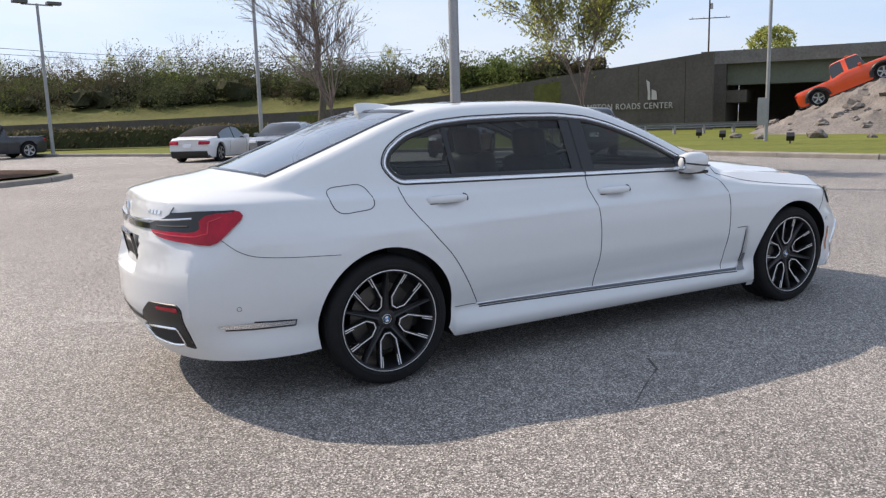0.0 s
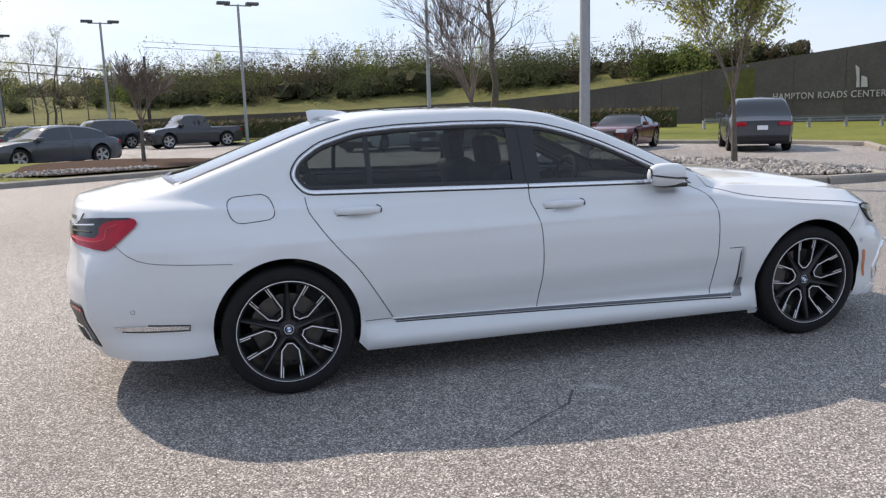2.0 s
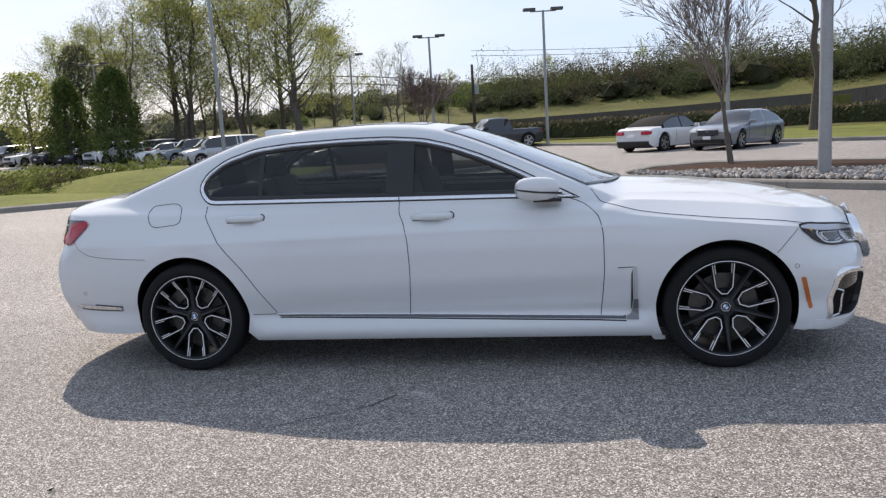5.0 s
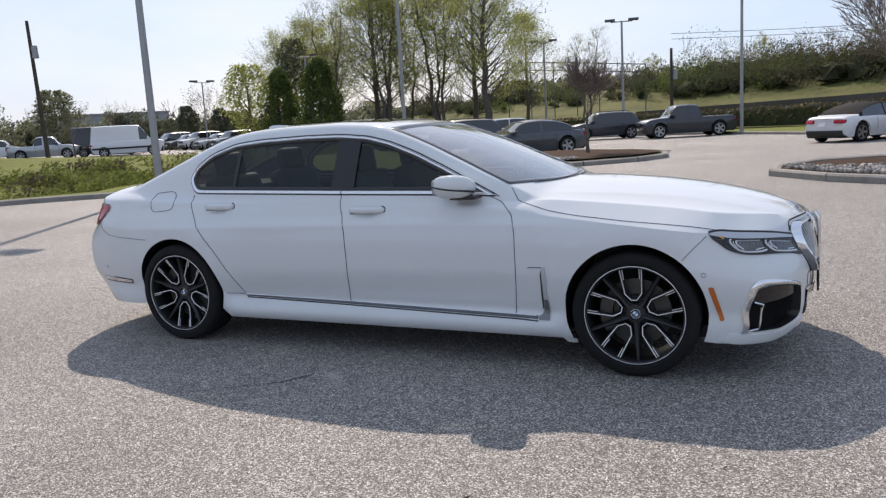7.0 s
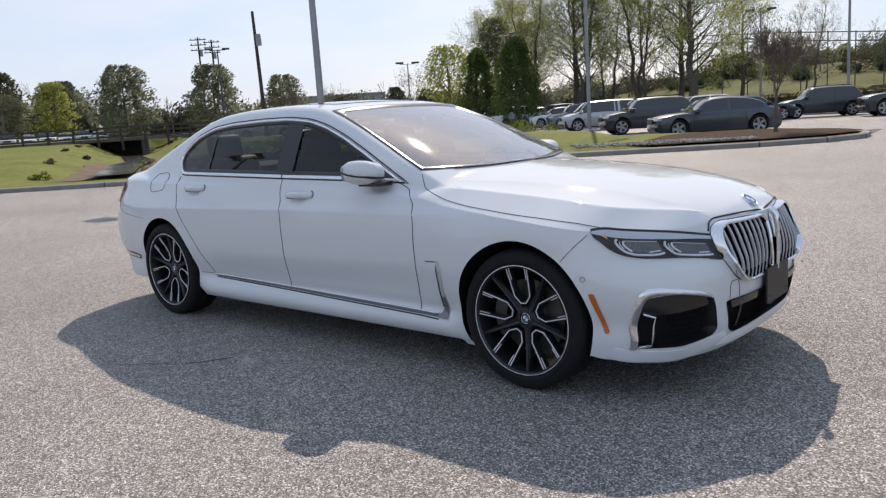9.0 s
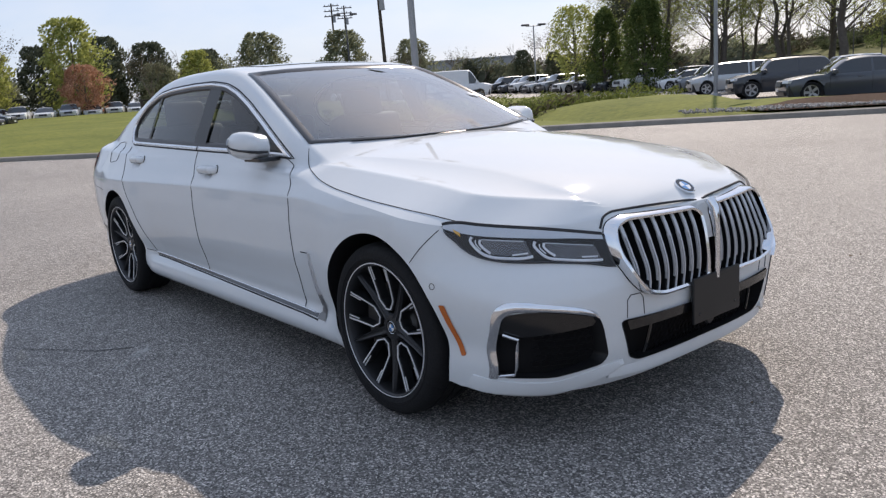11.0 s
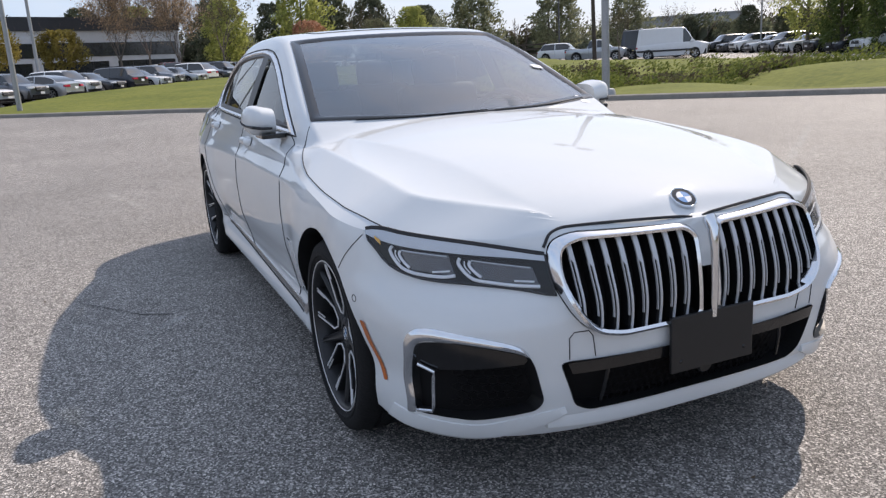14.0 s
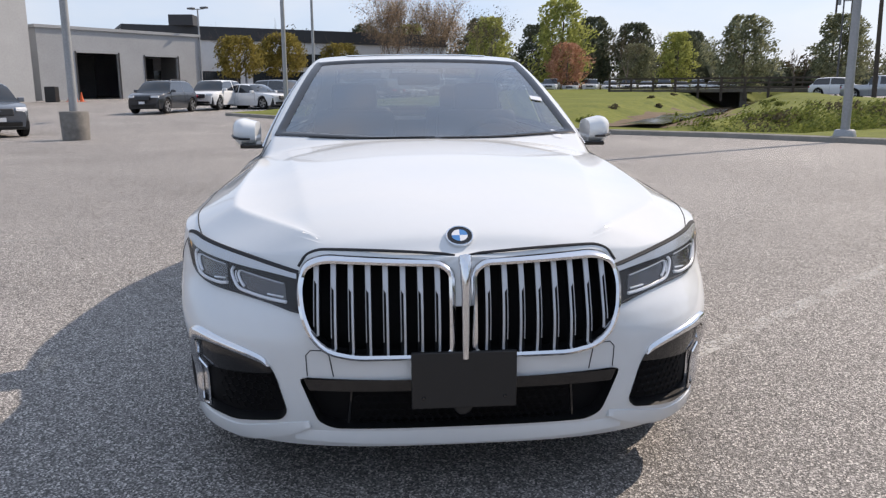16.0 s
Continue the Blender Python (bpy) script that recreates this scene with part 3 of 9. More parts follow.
M_SCREEN = glass_mat("windscreen_glass", (0.60, 0.65, 0.63), 0.02, 0.16, 3.5)
M_CABIN = mat("dark_cabin_trim", (0.03, 0.03, 0.032), 0.8, vary=0.2, scale=10)
M_SEAT = mat("seat_leather", (0.055, 0.05, 0.047), 0.55, vary=0.15, scale=12, bump=0.15, bump_scale=80)
M_RED = mat("red_lamp_lens", (0.50, 0.003, 0.025), 0.05, vary=0.25, scale=14, spec=0.4)
M_REDBAR = mat("red_light_bar", (0.62, 0.03, 0.05), 0.2, vary=0.1, scale=20, coat=0.5)
M_INDICATOR = mat("bright_amber", (0.85, 0.42, 0.02), 0.3, vary=0.1, scale=20, coat=0.8)
M_AMBER = mat("amber_marker", (0.55, 0.13, 0.015), 0.25, vary=0.1, scale=20, coat=0.8)
M_LENS = glass_mat("clear_lamp_lens", (0.94, 0.95, 0.96), 0.0, 0.025)
M_ROOFGLASS = mat("roof_glass", (0.01, 0.01, 0.011), 0.03, vary=0.05, scale=5, coat=1.0, spec=1.0)
M_LAMPBOX = mat("lamp_housing", (0.035, 0.033, 0.033), 0.4, vary=0.2, scale=20, spec=0.15)
M_BROW = mat("lamp_brow_silver", (0.56, 0.58, 0.61), 0.24, 0.4, vary=0.05, scale=20)
M_REFLECTOR = mat("lamp_reflector", (0.16, 0.152, 0.15), 0.25, 0.8, vary=0.2, scale=25)
M_TRIM = mat("satin_bright_trim", (0.80, 0.81, 0.83), 0.26, 0.85, vary=0.03, scale=6)
M_SLAT = mat("satin_slat", (0.54, 0.55, 0.57), 0.4, 0.35, vary=0.03, scale=6)
M_DRL = mat("light_guide_white", (0.78, 0.80, 0.84), 0.25, vary=0.05, scale=20, coat=0.6)

M_PAINT.node_tree.nodes["Principled BSDF"].inputs["Coat IOR"].default_value = 1.55
M_PAINT.node_tree.nodes["Principled BSDF"].inputs["Coat Roughness"].default_value = 0.04

AX = 1.605            # half the wheelbase
x_front = spline([(0.10, 2.30), (0.17, 2.385), (0.25, 2.435), (0.40, 2.472), (0.55, 2.482), (0.66, 2.472), (0.76, 2.445), (0.82, 2.41), (1.1, 2.38)])
x_rear = spline([(0.16, 2.58), (0.24, 2.66), (0.36, 2.735), (0.50, 2.782), (0.62, 2.785), (0.74, 2.755), (0.86, 2.725), (0.98, 2.71), (1.03, 2.695), (1.2, 2.67)])
w_level = spline([(0.16, 0.825), (0.21, 0.862), (0.29, 0.872), (0.36, 0.868), (0.46, 0.888), (0.58, 0.904), (0.70, 0.908), (0.78, 0.902), (0.845, 0.888), (0.90, 0.862), (0.96, 0.835), (1.02, 0.812), (1.1, 0.79)])
w_along = spline([(-2.0, -0.028), (-1.6, 0.0), (-1.1, 0.002), (0.0, 0.0), (0.9, 0.0), (1.5, 0.008), (1.75, 0.008)])
z_shoulder = spline([(-2.72, 1.012), (-2.5, 1.00), (-2.2, 0.985), (-1.6, 0.975), (-1.0, 0.965), (0.0, 0.95), (0.7, 0.928), (1.1, 0.886), (1.5, 0.843), (1.8, 0.811), (2.05, 0.783), (2.25, 0.774), (2.40, 0.770), (2.5, 0.77)])
z_spine = spline([(-2.72, 1.045), (-2.62, 1.065), (-2.4, 1.105), (-2.1, 1.135), (-1.5, 1.10), (0.6, 1.05), (1.0, 1.045), (1.2, 1.035), (1.5, 1.012), (1.8, 0.975), (2.05, 0.93), (2.25, 0.878), (2.36, 0.835), (2.42, 0.79), (2.5, 0.775)])
z_roof = spline([(-2.7, 0.93), (-2.35, 1.065), (-2.12, 1.155), (-1.9, 1.235), (-1.69, 1.313), (-1.5, 1.383), (-1.32, 1.437), (-1.1, 1.470), (-0.8, 1.484), (-0.48, 1.486), (-0.2, 1.474), (-0.02, 1.450), (0.12, 1.412), (0.32, 1.345), (0.54, 1.26), (0.76, 1.172), (0.95, 1.092), (1.12, 1.015), (1.4, 0.88)])
y_belt = spline([(-2.5, 0.60), (-2.2, 0.70), (-1.9, 0.755), (-1.5, 0.79), (-1.0, 0.812), (-0.3, 0.82), (0.3, 0.812), (0.75, 0.785), (1.0, 0.745), (1.3, 0.70)])


def smin(a, b, k):
    h = max(0.0, min(1.0, 0.5 + 0.5 * (b - a) / k))
    return b + (a - b) * h - k * h * (1 - h)


def flare(x, z):
    d = min(abs(x - AX), abs(x + AX))
    return 0.022 * math.exp(-((d - 0.30) / 0.20) ** 2) * math.exp(-((z - 0.56) / 0.24) ** 2) + 0.012 * math.exp(-(d / 0.4) ** 2) * math.exp(-((z - 0.78) / 0.1) ** 2)


def door_scallop(x, z):
    """The pressed hollow along the lower doors."""
    if not -1.3 < x < 1.15:
        return 0.0
    e = min(1.0, (x + 1.3) / 0.4, (1.15 - x) / 0.3)
    return -0.013 * e * math.exp(-((z - 0.42 - 0.03 * x) / 0.075) ** 2)


def handle_cups(x, z):
    """The finger hollows behind the door handles."""
    return -sum(0.022 * math.exp(-((x - a) / 0.055) ** 4 - ((z - b) / 0.024) ** 2) for a, b in ((-1.21, 0.932), (-0.04, 0.902)) if abs(x - a) < 0.15)


def sill_ledge(x, z):
    """The sill swelling out under the tucked-in foot of the doors."""
    e = max(0.0, min(1.0, (1.24 - abs(x)) / 0.12))
    return e * (0.017 * math.exp(-((z - 0.235) / 0.045) ** 2) - 0.016 * math.exp(-((z - 0.335) / 0.035) ** 2))


z_crease = spline([(-2.2, 0.80), (-1.6, 0.812), (-0.8, 0.822), (0.2, 0.835), (1.0, 0.835), (1.4, 0.82)])


def body_crease(x, z):
    """The crisp pressed line along the doors, under the handles."""
    e = max(0.0, min(1.0, (x + 2.1) / 0.6, (1.45 - x) / 0.4))
    d = z - z_crease(x)
    return e * (0.008 * math.exp(-abs(d) / 0.022) - 0.004 * math.exp(-((d - 0.045) / 0.03) ** 2))


def side_w(x, z):
    return w_level(z) + w_along(x) + flare(x, z) + door_scallop(x, z) + handle_cups(x, z) + sill_ledge(x, z) + body_crease(x, z)


FC, RC = 1.75, -2.0
round_rear = spline([(0.10, 2.8), (0.40, 2.9), (0.62, 2.9), (0.76, 2.8), (0.86, 2.8), (1.2, 2.8)])
round_front = spline([(0.10, 3.0), (0.30, 3.05), (0.42, 2.95), (0.52, 2.88), (0.59, 2.6), (0.67, 2.15), (0.74, 2.02), (0.82, 2.0), (1.1, 2.0)])


rear_corner = spline([(0.10, 0.0), (0.28, 0.0), (0.40, 0.8), (0.50, 1.0), (0.68, 1.0), (0.76, 0.65), (0.83, 0.0), (1.2, 0.0)])
CORNER = 0.75         # where the bumper's corner edge stands between the wheel and the tail


def rear_girth(a, z):
    """The tail's half-width, as a share, at a share a of its depth: rounded, with a crisp corner on the bumper."""
    RP = round_rear(z)
    e = max(0.0, 1 - a ** RP) ** (1 / RP)
    side, back = 1 - 0.25 * a * a, 0.86 * (max(0.0, 1 - a) / 0.25) ** (1 / 2.2)
    return e + (smin(side, back, 0.004) - e) * rear_corner(z)


def plan_y(x, z):
    """Half the body's width at x and height z, with the rounded nose and tail."""
    if x > FC:
        a = (x - FC) / (x_front(z) - FC)
        FP = round_front(z)
        return side_w(FC, z) * max(0.0, 1 - min(1.0, a) ** FP) ** (1 / FP) + (flare(x, z) - flare(FC, z)) * max(0, 1 - a)
    if x < RC:
        a = (RC - x) / (x_rear(z) + RC)
        return side_w(RC, z) * rear_girth(min(1.0, a), z) + (flare(x, z) - flare(RC, z)) * max(0, 1 - a)
    return side_w(x, z)


def nose_x(y, z):
    s, FP = min(1.0, abs(y) / side_w(FC, z)), round_front(z)
    return FC + (x_front(z) - FC) * (1 - s ** FP) ** (1 / FP)


def tail_x(y, z):
    s, lo, hi = min(1.0, abs(y) / side_w(RC, z)), 0.0, 1.0
    for _ in range(22):
        mid = (lo + hi) / 2
        if rear_girth(mid, z) > s:
            lo = mid
        else:
            hi = mid
    return RC - (x_rear(z) + RC) * hi


y_crest = spline([(0.9, 0.760), (1.4, 0.748), (1.7, 0.738), (1.98, 0.715), (2.06, 0.665), (2.15, 0.58), (2.28, 0.455), (2.4, 0.30)])
z_crest = spline([(0.9, 0.976), (1.2, 0.960), (1.5, 0.937), (1.8, 0.908), (2.0, 0.879), (2.15, 0.857), (2.28, 0.838), (2.4, 0.80)])


def bonnet(x, y, zs, yw):
    """The bonnet's section: a raised middle, a shallow trough, and a crisp crest from which it falls to the wing."""
    a = 0.60 - 0.160 * (x - 1.3)
    c, zc = min(y_crest(x), yw - 0.03), z_crest(x)
    za = zs + (z_spine(x) - zs) * (1 - min(1.0, a / yw) ** 2.3) ** 0.62
    if y < a:
        over = z_spine(x) - (z_spine(x) - za) * (y / a) ** 2.2
    else:
        t = min(1.0, (y - a) / max(0.02, c - a))
        over = zc + (za - zc) * (1 - t) ** 1.7 if c > a else zc
    outer = zs + (zc - zs) * (yw - y) / max(0.02, yw - c)
    return smin(over, outer, 0.005)


def top_z(x, y):
    """Height of the upper shell: bonnet, boot and cabin in one skin."""
    y = abs(y)
    zs = z_shoulder(x)
    yw = max(0.02, plan_y(x, zs))
    q = min(1.0, y / yw)
    deck = zs + (z_spine(x) - zs) * max(0.0, 1 - q ** 2.3) ** 0.62
    if 0.95 < x < 2.36:
        k = min(1.0, (x - 0.95) / 0.2, (2.36 - x) / 0.07)
        deck += (bonnet(x, y, zs, yw) - deck) * k * k * (3 - 2 * k)
    if -2.6 < x < 1.35:
        roof = z_roof(x + 0.16 * y * y * (1 if x > -0.3 else -1) * min(1.0, abs(x + 0.3))) - 0.055 * y ** 2 - 0.10 * max(0.0, y - 0.35) ** 2
        wall = 1.0 + (y_belt(x) - y) * 2.35 - 1.2 * max(0.0, y_belt(x) - y) ** 2
        cabin = smin(roof, wall, 0.075)
        return -smin(-deck, -cabin, 0.05 if x < -1.3 else 0.02)
    return deck


def side_y(x, z):
    """Half-width of the skin at height z, for the cabin as well as the body side."""
    if z <= z_shoulder(x):
        return plan_y(x, z)
    lo, hi = 0.2, plan_y(x, z_shoulder(x))
    for _ in range(26):
        mid = (lo + hi) / 2
        if top_z(x, mid) > z:
            lo = mid
        else:
            hi = mid
    return lo


def loop_samples():
    """Ways round the body from the tail's middle to the nose's middle: (kind, value)."""
    edge = math.acos(CORNER ** 1.425)
    out = [("r", edge * i / 22) for i in range(22)] + [("r", edge + (0.5 * math.pi - edge) * i / 16) for i in range(16)]
    n = 190
    out += [("s", RC + (FC - RC) * i / n) for i in range(n)]
    out += [("f", 0.5 * math.pi * i / 38) for i in range(39)]
    return out


def loop_point(s, z):
    k, v = s
    if k == "s":
        return v, side_w(v, z)
    if k == "r":
        c = math.cos(v) ** (2 / 2.85)
        x = RC - (x_rear(z) + RC) * c
    else:
        c = math.sin(v) ** (2 / round_front(z))
        x = FC + (x_front(z) - FC) * c
    return x, plan_y(x, z)


SIDE_WINDOW = rounded([(-1.475, 1.045), (-1.545, 1.14), (-1.50, 1.225), (-1.38, 1.305), (-1.18, 1.365), (-0.95, 1.385), (-0.60, 1.393), (-0.32, 1.39), (-0.10, 1.368), (0.07, 1.325), (0.26, 1.255), (0.46, 1.165), (0.66, 1.065), (0.80, 0.995), (0.40, 1.01), (-0.25, 1.022), (-0.80, 1.033)], 0.05, 3)
# the front tip stays one sharp corner
_tip = [i for i, p in enumerate(SIDE_WINDOW) if p[0] > 0.70]
SIDE_WINDOW = [(0.80, 0.995) if i == _tip[0] else p for i, p in enumerate(SIDE_WINDOW) if i not in _tip[1:]]


def shrink(poly, d):
    """An outline drawn in by d."""
    n = len(poly)
    out = []
    area2 = sum(poly[i][0] * poly[(i + 1) % n][1] - poly[(i + 1) % n][0] * poly[i][1] for i in range(n))
    sg = 1 if area2 > 0 else -1
    for i in range(n):
        a, p, b = Vector(poly[i - 1]), Vector(poly[i]), Vector(poly[(i + 1) % n])
        n1, n2 = (p - a).normalized(), (b - p).normalized()
        m = Vector((-(n1.y + n2.y), n1.x + n2.x)).normalized() * sg
        k = max(0.24, m.dot(Vector((-n1.y, n1.x)) * sg))
        out.append(tuple(p + m * d / k))
    return out


def screen_edge(y):
    """Windscreen's lower and upper edge at y."""
    return 1.085 - 0.42 * y * y, 0.050 - 0.10 * y * y


def rear_edge(y):
    return -2.235 + 0.30 * y * y, -1.30 + 0.22 * y * y


def half_screen(x):
    """Half the windscreen's width at x."""
    return 0.575 + (x - 0.0) * 0.155


def half_rear(x):
    return 0.545 + (-1.30 - x) * 0.05


def in_screen(x, y, grow=0.0):
    lo, hi = screen_edge(y)
    return hi - grow < x < lo + grow and abs(y) < half_screen(x) + grow


def in_rear(x, y, grow=0.0):
    lo, hi = rear_edge(y)
    return lo - grow < x < hi + grow and abs(y) < half_rear(x) + grow


KIDNEY = rounded([(0.022, 0.515), (0.022, 0.748), (0.06, 0.778), (0.40, 0.787), (0.462, 0.764), (0.478, 0.70), (0.470, 0.632), (0.440, 0.564), (0.392, 0.517), (0.31, 0.497), (0.05, 0.492)], 0.03, 4)
FOG = rounded([(0.568, 0.474), (0.547, 0.432), (0.518, 0.318), (0.538, 0.290), (0.690, 0.262), (0.775, 0.266), (0.812, 0.264), (0.820, 0.30), (0.828, 0.47), (0.812, 0.499), (0.76, 0.507), (0.69, 0.505)], 0.02, 3)
LOWER = rounded([(-0.478, 0.436), (-0.15, 0.428), (0.15, 0.428), (0.478, 0.436), (0.425, 0.290), (0.38, 0.268), (-0.38, 0.268), (-0.425, 0.290)], 0.02, 3)


ARCH = 0.381          # radius of the wheel arches


def plate_recess(y, z):
    """The hollow in the boot lid and bumper round the rear plate."""
    q = max(0.0, min(1.0, (0.30 - abs(y)) / 0.05, (z - 0.635) / 0.04, (0.835 - z) / 0.03))
    return 0.05 * q * q * (3 - 2 * q)


def snap2d(p, poly):
    """The nearest place on an outline."""
    best, d0 = p, 1e9
    for i in range(len(poly)):
        a, b = poly[i - 1], poly[i]
        ex, ey = b[0] - a[0], b[1] - a[1]
        t = max(0.0, min(1.0, ((p[0] - a[0]) * ex + (p[1] - a[1]) * ey) / max(1e-9, ex * ex + ey * ey)))
        q = (a[0] + t * ex, a[1] + t * ey)
        d = math.hypot(q[0] - p[0], q[1] - p[1])
        if d < d0:
            best, d0 = q, d
    return best, d0


def body_shell():
    bm = bmesh.new()
    S = loop_samples()
    NW, NT = 72, 96
    win = shrink(SIDE_WINDOW, 0.030)
    openings = [shrink(KIDNEY, 0.006), shrink(FOG, -0.001), shrink(LOWER, -0.001)]
    rows = []
    for s in S:
        xm, _ = loop_point(s, 0.6)
        xm2, _ = loop_point(s, z_shoulder(xm))
        zs = z_shoulder(xm2)
        low = 0.185 if abs(xm2) < 1.2 else (0.155 if xm2 > 0 else 0.235)
        if s[0] == "f":
            low = 0.212 - 0.022 * math.sin(s[1])
        row = []
        for i in range(NW):
            z = low + (zs - low) * i / (NW - 1)
            x, y = loop_point(s, z)
            row.append((x, y, z))
        x, y = row[-1][:2]
        for i in range(1, NT + 1):
            v = i / NT
            q = 1 - 0.36 * v / 0.62 if v < 0.62 else 0.64 * (1 - v) / 0.38
            yy = y * q
            row.append((x, yy, top_z(x, yy)))
        rows.append(row)
    ring = ARCH
    verts = {}

    def vert(i, j, sg):
        x, y, z = rows[i][j]
        if y < 1e-5:
            sg = 1
            y = 0.0
        key = (i, j, sg)
        if key not in verts:
            if x < -2.4:
                x += plate_recess(y, z)
            verts[key] = bm.verts.new((x, -sg * y, z))
        return verts[key]

    for i in range(len(rows) - 1):
        for j in range(len(rows[0]) - 1):
            q = [rows[i][j], rows[i + 1][j], rows[i + 1][j + 1], rows[i][j + 1]]
            cx, cy, cz = (sum(p[k] for p in q) / 4 for k in range(3))
            if j < NW - 1 and min(math.hypot(cx - AX, cz - 0.355), math.hypot(cx + AX, cz - 0.355)) < ring:
                continue
            if j < NW - 1 and cx > 1.9 and any(inside((cy, cz), o) for o in openings):
                continue
            if j >= NW - 1:
                if cy > 0.5 and cz > 1.0 and inside((cx, cz), win):
                    continue
                if in_screen(cx, cy, -0.02) or in_rear(cx, cy, -0.02):
                    continue
            for sg in (1, -1):
                vs = [vert(i, j, sg), vert(i + 1, j, sg), vert(i + 1, j + 1, sg), vert(i, j + 1, sg)]
                vs = list(dict.fromkeys(vs))
                if len(vs) > 2:
                    try:
                        f = bm.faces.new(vs)
                        if sg < 0:
                            f.normal_flip()
                    except ValueError:
                        pass
    bmesh.ops.remove_doubles(bm, verts=bm.verts, dist=0.0004)
    for v in bm.verts:      # clean edges round the arches and openings
        if not v.is_boundary:
            continue
        x, y, z = v.co
        sg = -1 if y > 0 else 1
        ax = AX if x > 0 else -AX
        d = math.hypot(x - ax, z - 0.355)
        if abs(d - ring) < 0.035 and abs(y) > 0.6 and z > 0.2:
            f = ring / d
            x, z = ax + (x - ax) * f, 0.355 + (z - 0.355) * f
            v.co = (x, -sg * plan_y(x, z), z)
        elif x > 1.95 and z > 0.23:
            for o in openings:
                q, d = snap2d((abs(y), z), o)
                if d < 0.035:
                    v.co = (nose_x(q[0], q[1]), -sg * q[0], q[1])
                    break
    bmesh.ops.recalc_face_normals(bm, faces=bm.faces)
    return bm


car = thing("saloon_car", Matrix(), "long white four-door luxury saloon parked on the asphalt", "car")
part("body", body_shell(), M_PAINT, car, "glossy white painted body shell", smooth=35)


def patch2d(poly, step, fmap, ref=(0, 0, 0.7)):
    """A finely cut sheet over a 2D outline, laid on a surface by fmap, facing away from ref."""
    bm = bmesh.new()
    bm.faces.new([bm.verts.new((a, b, 0)) for a, b in densify(poly, step)])
    bmesh.ops.triangulate(bm, faces=bm.faces)
    for ax in (0, 1):
        lo, hi = min(p[ax] for p in poly), max(p[ax] for p in poly)
        for i in range(1, int((hi - lo) / step)):
            co, no = [0, 0, 0], [0, 0, 0]
            co[ax], no[ax] = lo + i * step, 1
            bmesh.ops.bisect_plane(bm, geom=list(bm.verts) + list(bm.edges) + list(bm.faces), plane_co=co, plane_no=no)
    for v in bm.verts:
        v.co = fmap(v.co.x, v.co.y)
    return outward(bm, ref)


def outward(bm, ref=(0, 0, 0.7)):
    bmesh.ops.recalc_face_normals(bm, faces=bm.faces)
    bm.normal_update()
    s = sum((f.calc_center_median() - Vector(ref)).dot(f.normal) * f.calc_area() for f in bm.faces)
    if s < 0:
        bmesh.ops.reverse_faces(bm, faces=bm.faces)
    return bm


def ring2d(outer, inner, step, lift, fmap):
    """A raised band between two outlines of the same length; lift: heights at its outer edge, crown and inner edge."""
    bm = bmesh.new()
    n = len(outer)
    o, k = [], []
    for i in range(n):
        m = max(1, int((Vector(outer[(i + 1) % n]) - Vector(outer[i])).length / step))
        for j in range(m):
            o.append(Vector(outer[i]).lerp(Vector(outer[(i + 1) % n]), j / m))
            k.append(Vector(inner[i]).lerp(Vector(inner[(i + 1) % n]), j / m))
    rows = []
    for f, h in lift:
        rows.append([bm.verts.new(fmap(*(a.lerp(b, f)), h)) for a, b in zip(o, k)])
    m = len(o)
    for a, b in zip(rows, rows[1:]):
        for j in range(m):
            bm.faces.new((a[j], a[(j + 1) % m], b[(j + 1) % m], b[j]))
    return outward(bm)


def band2d(outer, inner, lift, fmap, n=44):
    """A crowned band between two open runs, closed at its ends."""
    o, k = curve2d(outer, n), curve2d(inner, n)
    bm = bmesh.new()
    rows = [[bm.verts.new(fmap(*Vector(a).lerp(Vector(b), f), h)) for a, b in zip(o, k)] for f, h in lift]
    for a, b in zip(rows, rows[1:]):
        for j in range(n):
            bm.faces.new((a[j], a[j + 1], b[j + 1], b[j]))
    for j in (0, n):
        bm.faces.new([r[j] for r in rows])
    return outward(bm)


def line_on(pts, fmap, r, step=0.03, closed=False, sides=6, bm=None):
    bm = bm or bmesh.new()
    if closed:
        q = densify(pts, step)
    else:
        q = []
        for a, b in zip(pts, pts[1:]):
            m = max(1, int((Vector(b) - Vector(a)).length / step))
            q += [tuple(Vector(a).lerp(Vector(b), j / m)) for j in range(m)]
        q.append(pts[-1])
    tube(bm, [fmap(*p) for p in q], r, sides, closed=closed)
    return bm


def curve2d(keys, n=24):
    """A smooth run through a few 2D points."""
    t = np.cumsum([0] + [(Vector(b) - Vector(a)).length for a, b in zip(keys, keys[1:])])
    fx, fy = spline(list(zip(t, [k[0] for k in keys]))), spline(list(zip(t, [k[1] for k in keys])))
    return [(fx(t[-1] * i / n), fy(t[-1] * i / n)) for i in range(n + 1)]


def side_map(sg, off=0.0):
    return lambda x, z, h=0.0: Vector((x, -sg * (side_y(x, z) + off + h), z))


def nose_map(sg, off=0.0):
    return lambda y, z, h=0.0: Vector((nose_x(y, z) + off + h, -sg * y, z))


def tail_map(sg, off=0.0):
    return lambda y, z, h=0.0: Vector((tail_x(y, z) - off - h, -sg * y, z))


def top_map(off=0.0):
    return lambda x, y, h=0.0: Vector((x, y, top_z(x, y) + off + h))


